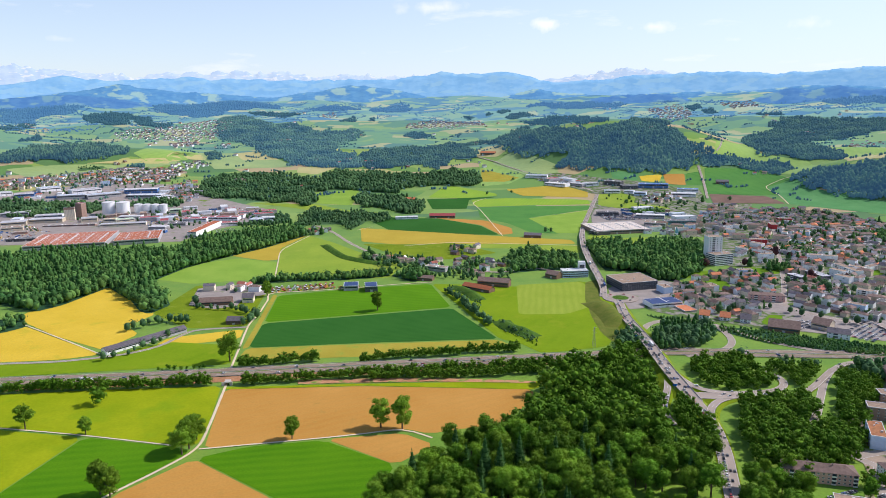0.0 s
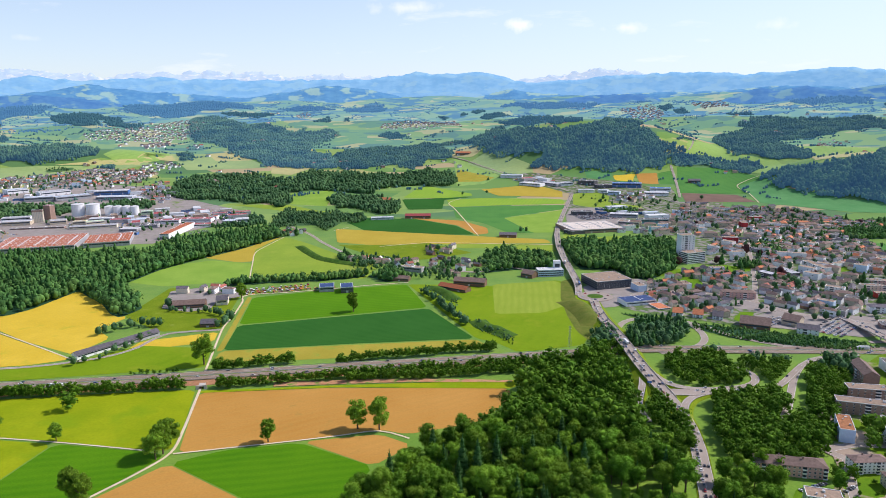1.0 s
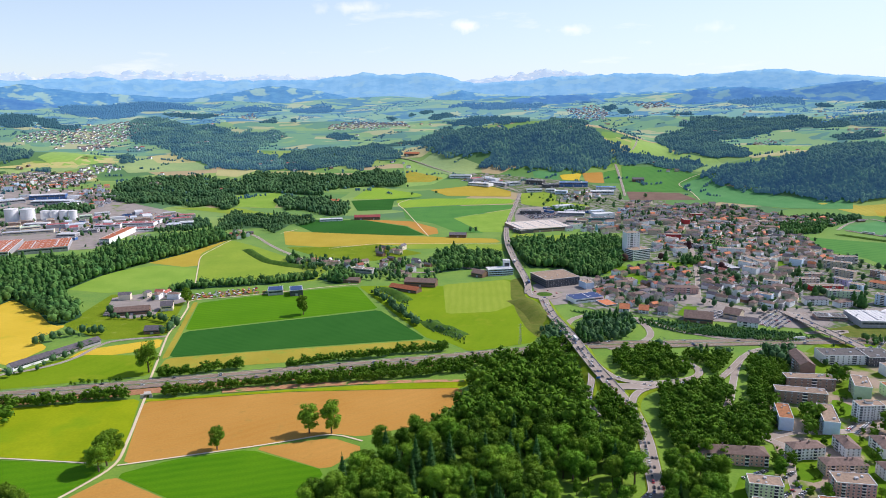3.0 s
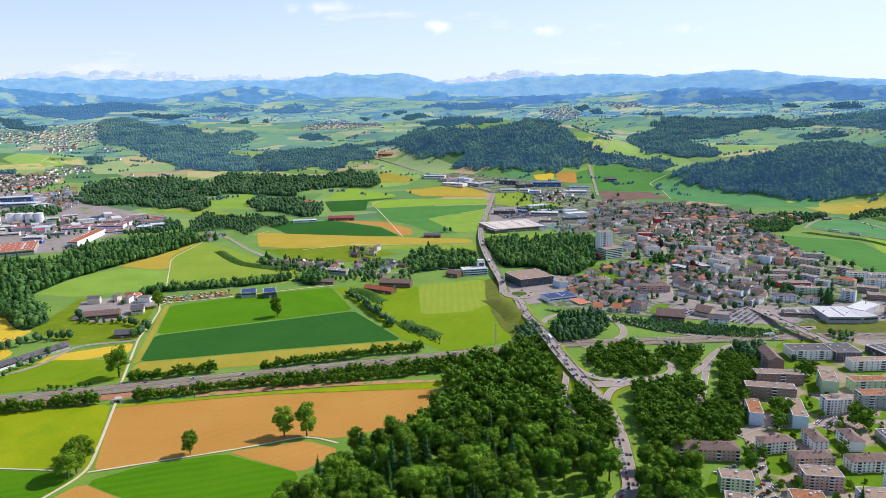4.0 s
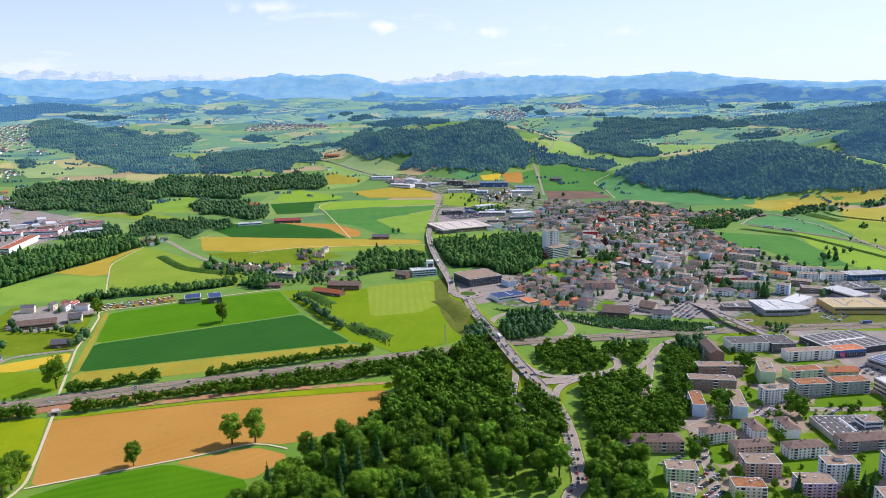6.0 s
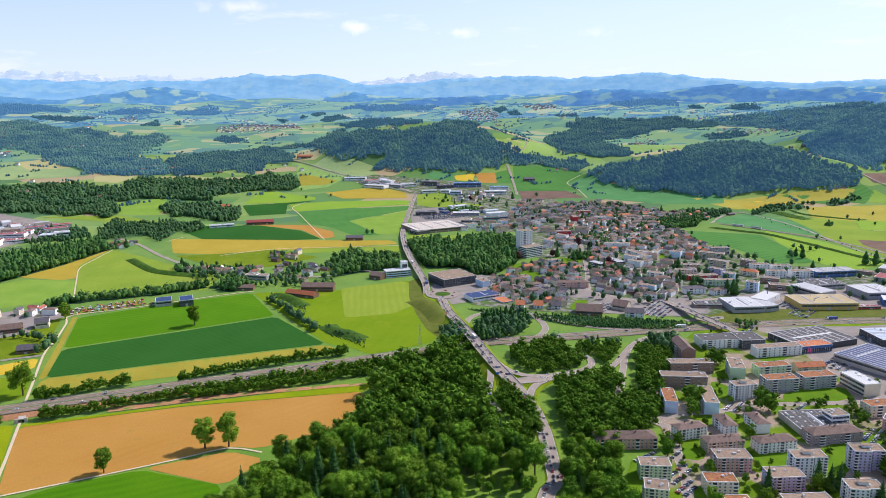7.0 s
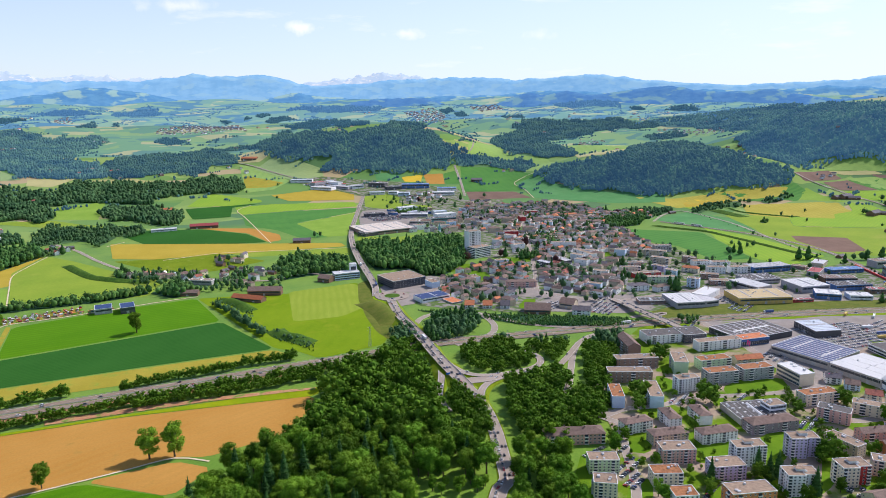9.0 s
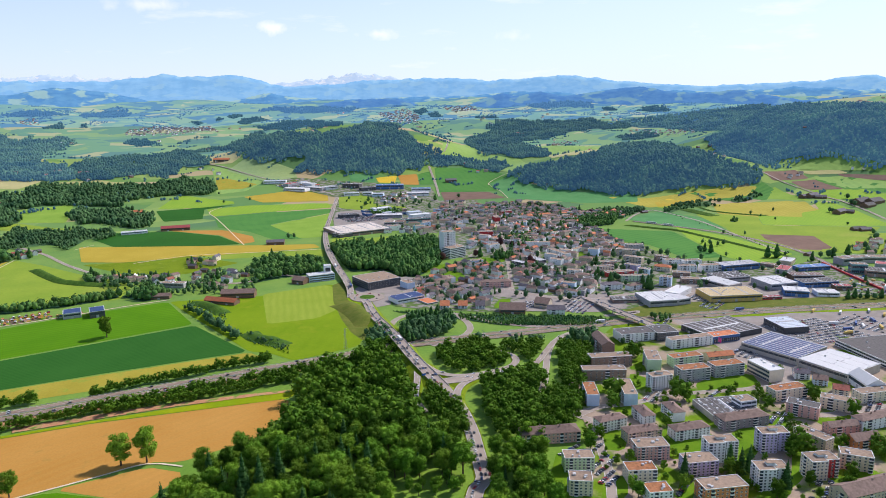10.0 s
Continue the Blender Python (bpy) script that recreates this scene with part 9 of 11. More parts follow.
block(-938.4, 2157.3, 11.7, 94.7, 37.5, 12.135, "blue", "white", "flat", 2, "blue-walled factory hall of the industrial estate", "hall")
KEEP_OUT.append((-899, 2089, 58))
block(-899.2, 2088.9, 1.2, 105.2, 37.5, 9.97, "grey", "metal", "flat", 2, "grey factory hall of the industrial estate", "hall")
KEEP_OUT.append((-1243, 2053, 28))
block(-1243.0, 2053.3, 27.9, 50.2, 37.5, 10.005, "blue", "grey", "flat", 2, "blue-grey factory hall of the industrial estate", "hall")
KEEP_OUT.append((-1306, 2064, 21))
block(-1306.0, 2063.8, 40.2, 31.8, 37.5, 10.04, "white", "white", "flat", 2, "white factory hall of the industrial estate", "hall")
KEEP_OUT.append((-844, 2079, 25))
block(-844.3, 2078.6, 50.8, 45.4, 30.0, 8.975, "white", "metal", "flat", 2, "white hall of the industrial estate", "hall")
KEEP_OUT.append((-562, 1612, 84))
block(-562.1, 1612.4, -3.9, 20.8, 152.1, 12.31, "white", "brick", "flat", 4, "long office block with a red roof", "office")
KEEP_OUT.append((-341, 998, 25))
block(-340.9, 997.8, 8.8, 45.8, 17.5, 6.345, "timber", "tile", "gable", 2, "long farm building with a brown tiled roof", "hall")
KEEP_OUT.append((-297, 1011, 10))
block(-296.5, 1011.3, 8.3, 16.4, 17.5, 7.98, "cream", "darktile", "gable", 2, "farmhouse with a dark roof", "hall")
KEEP_OUT.append((-286, 906, 11))
block(-285.7, 906.2, -2.2, 20.1, 15.0, 5.5, "timber", "darktile", "gable", 2, "farmhouse with a wide dark roof", "hall")
KEEP_OUT.append((-35, 1129, 18))
block(-35.2, 1129.0, -16.3, 32.6, 12.5, 5.035, "timber", "tile", "gable", 2, "open timber shed with a brown roof", "hall")
KEEP_OUT.append((-14, 1194, 22))
block(-14.0, 1194.2, -27.9, 40.5, 15.0, 7.77, "grey", "flat", "flat", 2, "grey office building beside the road", "hall")
KEEP_OUT.append((52, 1062, 29))
block(52.1, 1061.8, -38.4, 52.3, 15.0, 5.105, "timber", "brick", "gable", 2, "long low barn with a red-brown roof", "hall")
KEEP_OUT.append((79, 1089, 28))
block(79.2, 1089.0, -19.0, 51.4, 17.5, 7.84, "timber", "tile", "gable", 2, "large farm barn with a brown roof", "hall")
KEEP_OUT.append((191, 1489, 20))
block(191.4, 1488.6, -14.0, 36.6, 15.0, 6.275, "timber", "darktile", "gable", 2, "field barn with a dark roof", "hall")
KEEP_OUT.append((-5, 1767, 36))
block(-5.1, 1766.6, -4.4, 65.1, 17.5, 6.81, "timber", "maroon", "gable", 2, "farm with a red-brown roof", "hall")
KEEP_OUT.append((-96, 1758, 32))
block(-96.1, 1757.6, 4.5, 57.4, 17.5, 5.745, "white", "white", "flat", 2, "white farm sheds of plain build", "hall")
KEEP_OUT.append((-104, 2047, 21))
block(-103.7, 2047.1, -3.1, 38.4, 17.5, 7.98, "timber", "orange", "gable", 2, "farm with a bright red roof", "hall")
KEEP_OUT.append((176, 2769, 33))
block(176.1, 2768.9, -25.1, 59.6, 20.0, 7.7, "timber", "orange", "gable", 2, "farm with a red roof", "hall")
KEEP_OUT.append((878, 2194, 20))
block(877.6, 2194.4, -13.6, 36.6, 17.5, 7.735, "timber", "darktile", "gable", 2, "dark timber farm of plain build", "hall")
KEEP_OUT.append((183, 1135, 13))
block(182.7, 1135.2, -45.1, 23.2, 17.5, 6.67, "timber", "tile", "gable", 2, "brown barn by the factory", "hall")
KEEP_OUT.append((-150, 1078, 14))
b = block(-150.3, 1077.5, 6.0, 23.0, 25.0, 7.805, "grey", "metal", "flat", 1, "grey farm machinery hall with a pale roof", "hall")
panel_rows(b, 23.0, 25.0, 7.805, 3)
KEEP_OUT.append((-118, 1069, 15))
b = block(-117.7, 1069.5, 7.5, 19.4, 27.5, 8.94, "dark", "metal", "flat", 1, "dark machinery hall with a pale roof", "hall")
panel_rows(b, 19.4, 27.5, 8.94, 3)
KEEP_OUT.append((-396, 807, 24))
block(-395.7, 807.4, 52.6, 44.2, 12.5, 5.175, "white", "darktile", "gable", 1, "long low sheltered range with a dark roof", "hall")
KEEP_OUT.append((-362, 849, 34))
block(-362.4, 849.4, 53.3, 61.6, 12.5, 5.21, "grey", "darktile", "gable", 1, "long low range with a dark roof", "hall")
KEEP_OUT.append((319, 2394, 40))
block(318.9, 2394.0, -14.9, 73.3, 30.0, 9.045, "white", "metal", "flat", 2, "white hall of the trading estate", "hall")
KEEP_OUT.append((366, 2253, 44))
block(366.3, 2253.2, -42.3, 79.8, 30.0, 9.08, "white", "white", "flat", 2, "white hall of the trading estate", "hall")
KEEP_OUT.append((428, 2253, 41))
block(428.0, 2252.6, -54.6, 75.3, 25.0, 7.7, "grey", "grey", "flat", 2, "grey hall of the trading estate", "hall")
KEEP_OUT.append((472, 2240, 24))
block(471.9, 2239.8, 15.7, 43.8, 30.0, 9.935, "white", "white", "flat", 2, "white hall of the trading estate", "hall")
KEEP_OUT.append((546, 2241, 32))
block(545.9, 2240.6, -37.6, 58.1, 25.0, 13.27, "dark", "dark", "flat", 2, "dark blue hall of the trading estate", "hall")
KEEP_OUT.append((582, 2182, 27))
block(581.6, 2181.9, 0.6, 49.4, 30.0, 10.005, "dark", "dark", "flat", 2, "dark hall of the trading estate", "hall")
KEEP_OUT.append((656, 2178, 49))
block(655.6, 2177.5, -16.3, 89.3, 27.5, 13.34, "blue", "blue", "flat", 2, "hall with a blue roof of the trading estate", "hall")
KEEP_OUT.append((704, 2039, 38))
block(703.7, 2038.6, -17.2, 68.7, 32.5, 10.075, "white", "white", "flat", 2, "white hall of the trading estate", "hall")
KEEP_OUT.append((736, 2098, 34))
block(735.8, 2097.7, -19.1, 61.0, 25.0, 10.11, "white", "blue", "flat", 2, "white hall with a blue roof of the trading estate", "hall")
KEEP_OUT.append((513, 2119, 26))
block(513.1, 2118.5, -8.6, 46.9, 22.5, 9.045, "white", "metal", "flat", 2, "white workshop of the trading estate", "hall")
KEEP_OUT.append((562, 2106, 16))
block(562.3, 2105.8, -26.7, 28.7, 22.5, 9.08, "white", "metal", "flat", 2, "white workshop of the trading estate", "hall")
KEEP_OUT.append((587, 2073, 19))
block(586.9, 2072.7, -23.7, 34.3, 25.0, 9.9, "skyblue", "metal", "flat", 2, "light blue hall of the trading estate", "hall")
KEEP_OUT.append((419, 1772, 29))
block(419.4, 1772.5, -4.6, 52.5, 25.0, 9.935, "dark", "dark", "flat", 2, "dark furniture store of the trading estate", "hall")
KEEP_OUT.append((516, 1726, 38))
block(515.6, 1725.7, -19.3, 68.9, 25.0, 8.87, "grey", "white", "flat", 2, "sawtooth-roofed hall of the trading estate", "hall")
KEEP_OUT.append((556, 1629, 40))
block(556.0, 1629.4, -4.2, 72.9, 20.0, 10.005, "teal", "dark", "flat", 2, "teal commercial block of the trading estate", "hall")
KEEP_OUT.append((493, 1607, 26))
block(493.3, 1606.6, -22.9, 48.0, 30.0, 10.04, "grey", "flat", "flat", 2, "grey commercial block of the trading estate", "hall")

# ---- houses ----
for master, x, y, yaw, size, room in (
    (TOWN_BLOCKS[0], 807, 1633, -10, 1.0, 14), (TOWN_BLOCKS[0], 746, 1562, 80, 1.0, 14), (TOWN_BLOCKS[2], 773, 1522, -10, 1.0, 14), (TOWN_BLOCKS[3], 802, 1536, -10, 1.0, 14), (TOWN_BLOCKS[1], 834, 1549, 70, 1.0, 14),
    (TOWN_BLOCKS[1], 877, 1549, -8, 1.0, 14), (TOWN_BLOCKS[2], 882, 1526, -12, 1.0, 14), (TOWN_BLOCKS[2], 699, 1633, -10, 1.0, 14), (TOWN_BLOCKS[2], 702, 1555, -10, 1.0, 14), (TOWN_BLOCKS[2], 507, 1601, -20, 1.0, 14),
    (TOWN_BLOCKS[2], 529, 1565, -15, 1.0, 14), (TOWN_BLOCKS[2], 566, 1574, -20, 1.0, 14), (TOWN_BLOCKS[2], 609, 1571, -15, 1.0, 14), (TOWN_BLOCKS[3], 472, 1541, 10, 1.0, 14), (TOWN_BLOCKS[3], 525, 1516, -10, 1.0, 14),
    (TOWN_BLOCKS[3], 591, 1253, 15, 0.9, 14), (TOWN_BLOCKS[3], 674, 1240, -20, 0.9, 14), (TOWN_BLOCKS[3], 695, 1230, -20, 0.9, 14), (TOWN_BLOCKS[3], 652, 1122, -60, 0.9, 14), (TOWN_BLOCKS[3], 638, 1082, -60, 0.9, 14),
    (TOWN_BLOCKS[3], 696, 1146, -50, 0.9, 14), (TOWN_BLOCKS[2], 696, 1124, -50, 0.9, 14), (TOWN_BLOCKS[2], 694, 1072, -40, 0.9, 14), (TOWN_BLOCKS[2], 638, 1034, -50, 0.9, 14), (TOWN_BLOCKS[2], 620, 967, -30, 0.9, 14),
    (TOWN_BLOCKS[2], 815, 1207, -50, 0.9, 14), (TOWN_BLOCKS[2], 696, 1421, -10, 1.0, 14), (TOWN_BLOCKS[2], 619, 1441, -10, 1.0, 14), (TOWN_BLOCKS[0], 637, 1387, -15, 1.0, 14), (TOWN_BLOCKS[2], 734, 1767, -10, 1.0, 14),
    (TOWN_BLOCKS[2], 699, 1784, 70, 1.0, 14), (TOWN_BLOCKS[2], 795, 1313, 30, 1.0, 14), (TOWN_BLOCKS[2], 852, 1448, -10, 1.0, 14), (TOWN_BLOCKS[2], 883, 1434, -10, 1.0, 14)):
    stand(master, x, y, yaw, size)
    KEEP_OUT.append((x, y, room))
for master, x, y, yaw, size, room in (
    (BARNS[0], 1668, 1465, 10, 1.0, 14), (BARNS[0], 1691, 1459, 10, 1.2, 14), (BARNS[0], 1696, 1437, -40, 0.9, 14), (BARNS[0], 1577, 1274, 15, 1.2, 14), (BARNS[0], 1598, 1270, -60, 0.9, 14),
    (BARNS[1], 1725, 1334, 10, 1.2, 14), (BARNS[1], 1751, 1316, 10, 1.2, 14), (BARNS[1], 1704, 1296, 10, 0.9, 14), (BARNS[1], 1423, 1098, -15, 0.7, 14), (BARNS[0], 1430, 1087, -15, 0.8, 14),
    (BARNS[0], 1109, 954, 20, 0.6, 14), (BARNS[0], 1153, 1509, 10, 0.6, 14)):
    stand(master, x, y, yaw, size, group="farms of the plain")
for way in ((298, 977, 352, 1026, 433, 1009, 481, 961, 509, 902, 571, 858, 632, 859), (485, 959, 555, 1109, 638, 1302, 752, 1569)):
    KEEP_OUT += [(x, y, 3) for x, y, _ in smooth_line(pairs(way), 9)]
settlement(19.4, 20, 0.09, (9, 5, 3, 4, 3, 6, 0.8, 3.2), 0.8, 351, 1066, 461, 1151, 536, 1118, 484, 967, 413, 879, 383, 892, 303, 992)
settlement(19.4, 30, 0.14, (9, 5, 3, 4, 3, 6, 0.8, 3.2), 0.8, 577, 1178, 684, 1216, 720, 1086, 635, 940, 579, 871, 501, 888, 485, 959)
settlement(20.0, 30, 0.17, (9, 5, 3, 4, 3, 6, 0.8, 3.2), 0.8, 549, 1278, 680, 1512, 797, 1596, 928, 1534, 902, 1365, 862, 1199, 782, 1085, 698, 1151, 587, 1173)
settlement(19.3, 15, 0.04, (5, 5, 4, 1, 4, 2, 2, 0.7), 0.9, 618, 1541, 702, 1748, 837, 1822, 991, 1766, 1006, 1635, 1018, 1491, 896, 1482, 784, 1603)
settlement(25.7, 10, 0.25, (9, 5, 3, 4, 3, 6, 0.8, 3.2), 0.5, 371, 1533, 456, 1614, 535, 1571, 599, 1643, 732, 1889, 790, 1880, 620, 1463, 537, 1469)
settlement(31, 40, 0.04, (2, 4, 4, 0.6, 2, 2, 4, 0.4), 0.9, -157, 1278, -103, 1275, -28, 1199, 60, 1146, 81, 1185, 120, 1226, 35, 1301, -29, 1271, -94, 1294)
settlement(31, 40, 0.0, (1, 2, 3, 0.6, 1, 1, 4, 0.4), 0.9, 9, 1393, 72, 1378, 69, 1325, 14, 1303)
settlement(23.5, 70, 0.0, (9, 5, 3, 4, 3, 6, 0.8, 3.2), 0.6, -408, 1087, -339, 1098, -304, 1089, -300, 1055, -347, 1064, -394, 1059)
settlement(19.3, 30, 0.06, (6, 4, 2, 4, 3, 4, 1, 3), 0.6, -1511, 2146, -1427, 2237, -1289, 2353, -1172, 2474, -1011, 2524, -915, 2480, -918, 2327, -1072, 2252, -1248, 2205, -1346, 2103, -1442, 2043)
settlement(25.7, 30, 0.1, (5, 4, 2, 5, 3, 4, 1, 3), 0.7, -892, 2258, -836, 2336, -744, 2144, -753, 2021, -831, 2096)
settlement(25.7, 20, 0.0, (9, 5, 3, 4, 3, 6, 0.8, 3.2), 0.8, -320, 1608, -281, 1651, -253, 1561, -294, 1536)
settlement(25.7, 30, 0.0, (9, 5, 3, 4, 3, 6, 0.8, 3.2), 0.8, 580, 2039, 672, 2092, 699, 2020, 642, 1945, 570, 1972)
settlement(25.7, 30, 0.1, (9, 5, 3, 4, 3, 6, 0.8, 3.2), 0.7, 1229, 968, 1374, 997, 1366, 905, 1278, 845, 1212, 907)
settlement(27.8, 30, 0.0, (9, 5, 3, 4, 3, 6, 0.8, 3.2), 0.8, 1033, 1622, 1095, 1527, 1064, 1460, 997, 1511)
works(38, 20, -1448, 2003, -1320, 2060, -1191, 2131, -1050, 2203, -886, 2241, -761, 2142, -825, 2080, -1129, 2015)
works(34, 20, -1136, 1757, -1022, 1815, -819, 1862, -714, 1911, -625, 1977, -479, 1909, -452, 1798, -557, 1752, -656, 1709, -823, 1705, -960, 1600, -1042, 1606)
works(44, 30, 284, 2424, 412, 2368, 468, 2267, 408, 2239, 313, 2344)
works(40, 10, 477, 1858, 595, 1846, 641, 1723, 585, 1605, 491, 1597, 460, 1678)
works(46, 30, 651, 857, 773, 859, 873, 855, 904, 782, 939, 731, 826, 753, 731, 788)
works(44, 30, 947, 984, 1041, 931, 1075, 876, 1014, 792, 948, 822, 917, 900)
works(44, 30, 1093, 868, 1190, 824, 1053, 681, 984, 711)
stored_goods(13, 3.5, -882, 1769, -703, 1879, -588, 1962, -471, 1873, -546, 1718, -660, 1760, -744, 1683, -930, 1695)
stored_goods(14, 3.5, -1064, 1640, -1041, 1743, -967, 1739, -934, 1650, -946, 1512, -977, 1501)
stored_goods(12, 3, 284, 2424, 389, 2408, 470, 2231, 405, 2222, 313, 2344)
stored_goods(12, 3, 982, 786, 1062, 800, 1015, 698, 955, 707)
stored_goods(12, 3, 985, 941, 1039, 917, 978, 873, 932, 902)
stored_goods(9, 2.5, -181, 1091, -136, 1096, -134, 1078, -178, 1070)
undergrowth(12.5, 1.0, 363, 565, 466, 685, 544, 736, 561, 667, 563, 582, 542, 505, 535, 450, 611, 405, 471, 304, 257, 392, 324, 488)
undergrowth(18, 0.8, 497, 695, 569, 688, 550, 551, 569, 494, 609, 462, 536, 463, 454, 527)
undergrowth(22, 1.4, -1104, 1706, -910, 1828, -720, 1927, -466, 1855, -410, 1742, -480, 1502, -546, 1444, -647, 1580, -844, 1690, -972, 1623)
undergrowth(15, 1.5, -663, 1654, -564, 1687, -439, 1744, -475, 1568, -528, 1461)
undergrowth(32, 1.3, 651, 857, 785, 873, 933, 808, 939, 731, 822, 748)
undergrowth(24, 1.5, 310, 1000, 378, 1087, 472, 1099, 523, 1164, 549, 1278, 732, 1628, 969, 1727, 1044, 1479, 914, 1360, 883, 1150, 856, 1014, 933, 969, 840, 870, 677, 864, 579, 855, 494, 875, 413, 879)
undergrowth(26, 1.3, 940, 977, 1012, 904, 1053, 755, 991, 708, 888, 789, 826, 855)
undergrowth(34, 1.3, -1459, 2119, -1413, 2214, -1161, 2448, -928, 2518, -761, 2142, -987, 2064, -1303, 2032)
undergrowth(12, 1.4, -162, 1328, -96, 1324, 13, 1269, 122, 1249, 108, 1106, 58, 1108, -27, 1150, -152, 1241)
undergrowth(30, 1.3, 460, 2056, 584, 2081, 683, 2022, 732, 1931, 668, 1838, 531, 1889)
scattered_farms(110, 2300, 4100)
far_village(24.5, 9.3, -1496, 3193, -1417, 3347, -1302, 3433, -1119, 3852, -1048, 3582, -1038, 3328, -1031, 3175, -1143, 3130, -1351, 3091, -1450, 3121)
far_village(28.8, 13.6, -1182, 3034, -1118, 3133, -1081, 3109, -1062, 3003, -1128, 2953)
far_village(24.5, 9.3, -1014, 2587, -918, 2674, -846, 2580, -970, 2469)
far_village(25.9, 9.3, -187, 3627, -14, 3778, 199, 3798, 212, 3511, 42, 3399, -180, 3489)
far_village(28.8, 11.2, 1087, 3843, 1323, 4007, 1325, 3777, 1205, 3468, 1101, 3581)
far_village(28.8, 11.2, 1520, 4007, 1756, 4054, 1729, 3881, 1555, 3793)
far_village(28.8, 8.7, 1558, 2712, 1686, 2711, 1655, 2640, 1467, 2515)
far_village(28.8, 8.7, -669, 3920, -631, 4079, -560, 3813, -621, 3719)
far_village(25.9, 8.7, 2004, 2650, 2140, 2478, 2068, 2375, 1971, 2567)
far_village(28.8, 9.9, 1788, 1671, 1874, 1663, 1840, 1632, 1763, 1635)
far_village(28.8, 8.7, 1972, 1592, 2022, 1546, 2022, 1527, 1966, 1577)

# ---- woods ----
near_wood(13.2, 0.13, 1.42, 119, 709, 145, 734, 167, 721, 198, 723, 221, 716, 206, 631, 192, 568, 202, 548, 216, 518, 205, 476, 192, 459, 184, 461, 167, 471, 137, 469, 126, 438, 77, 413, -57, 415, -52, 458, -39, 481, -12, 528, 29, 561, 70, 579, 87, 621)
near_wood(8.7, 0.8, 1.14, 176, 735, 204, 752, 208, 720, 194, 683, 170, 680)
near_wood(9.5, 0.1, 0.8, 219, 628, 233, 632, 236, 582, 227, 537, 212, 558, 205, 580)
near_wood(9.0, 0.55, 0.85, 288, 637, 344, 637, 358, 627, 318, 564, 306, 558, 281, 563, 250, 520, 256, 547, 257, 574, 279, 607)
near_wood(10.5, 0.1, 0.95, 278, 562, 309, 552, 345, 581, 339, 531, 327, 505, 288, 493, 263, 493, 245, 497, 251, 522)
near_wood(8.6, 0.2, 0.72, 270, 742, 310, 745, 337, 752, 347, 706, 335, 667, 303, 657, 278, 667, 265, 691)
near_wood(8.1, 0.3, 0.72, 262, 839, 289, 874, 322, 878, 341, 862, 335, 823, 304, 787, 276, 780, 249, 786)
near_wood(8.1, 0.1, 0.6, 348, 727, 386, 739, 412, 733, 396, 697, 358, 664, 357, 694)
near_wood(8.6, 0.05, 0.7, 417, 700, 463, 730, 486, 720, 436, 655, 384, 588, 359, 543, 328, 526, 335, 560, 382, 633)
near_wood(8.1, 0.0, 0.6, 214, 838, 244, 873, 240, 797, 232, 753, 202, 759)
near_wood(11.5, 0.04, 1.15, 228, 479, 257, 483, 264, 463, 257, 434, 232, 381, 183, 391)
near_wood(8.7, 0.05, 0.72, 141, 463, 160, 466, 194, 459, 187, 447, 154, 448)
far_wood(3.8, 4.6, 0, WOOD_MID, "dense scrub on the bank above the motorway", 272, 920, 321, 890, 384, 854, 453, 818, 522, 783, 539, 761, 501, 751, 431, 778, 386, 803, 359, 836, 316, 875)
far_wood(9.0, 18.5, 0.15, WOOD_MID, "leafy park wood below the town", 283, 1364, 310, 1404, 337, 1391, 363, 1421, 368, 1351, 416, 1389, 436, 1394, 485, 1408, 511, 1366, 488, 1269, 454, 1196, 412, 1168, 371, 1143, 343, 1107, 343, 1152, 319, 1176, 279, 1175, 278, 1223, 285, 1309)
far_wood(8.5, 19.5, 0.55, WOOD_MID, "dark spruce stand above the fields", -1017, 1237, -840, 1283, -786, 1341, -659, 1355, -611, 1285, -615, 1215, -652, 1135, -714, 1082, -862, 1038)
far_wood(9.5, 18.4, 0.25, WOOD_MID, "broad mixed wood above the fields", -1038, 1264, -848, 1296, -795, 1355, -666, 1370, -550, 1363, -535, 1449, -450, 1529, -356, 1625, -308, 1547, -369, 1409, -425, 1323, -471, 1238, -496, 1130, -456, 1062, -480, 1023, -551, 1102, -572, 1002, -594, 968, -667, 1007, -814, 977)
far_wood(10.1, 16.1, 0.05, WOOD_MID, "hedge wood beside the farm", -501, 1056, -483, 1104, -445, 1067, -408, 994, -422, 951, -442, 966)
far_wood(11.2, 11.5, 0.0, WOOD_MID, "bushes by the grain field", -622, 933, -595, 940, -565, 900, -584, 872, -647, 856, -690, 918)
far_wood(7.3, 12.6, 0.08, WOOD_MID, "row of trees along the stream", -321, 1101, -289, 1121, -253, 1127, -215, 1129, -178, 1134, -141, 1140, -95, 1157, -97, 1183, -144, 1165, -182, 1159, -220, 1153, -258, 1151, -295, 1146, -328, 1125)
far_wood(10.1, 16.1, 0.1, WOOD_MID, "trees round the hamlet", -95, 1163, -47, 1194, -26, 1143, -54, 1113)
far_wood(10.1, 14.9, 0.05, WOOD_MID, "wood by the mill", 122, 1306, 171, 1352, 229, 1300, 252, 1249, 239, 1182, 170, 1186, 114, 1167)
far_wood(11.2, 13.8, 0.0, WOOD_MID, "trees along the hamlet road", -160, 1310, -140, 1330, -127, 1278, -147, 1270)
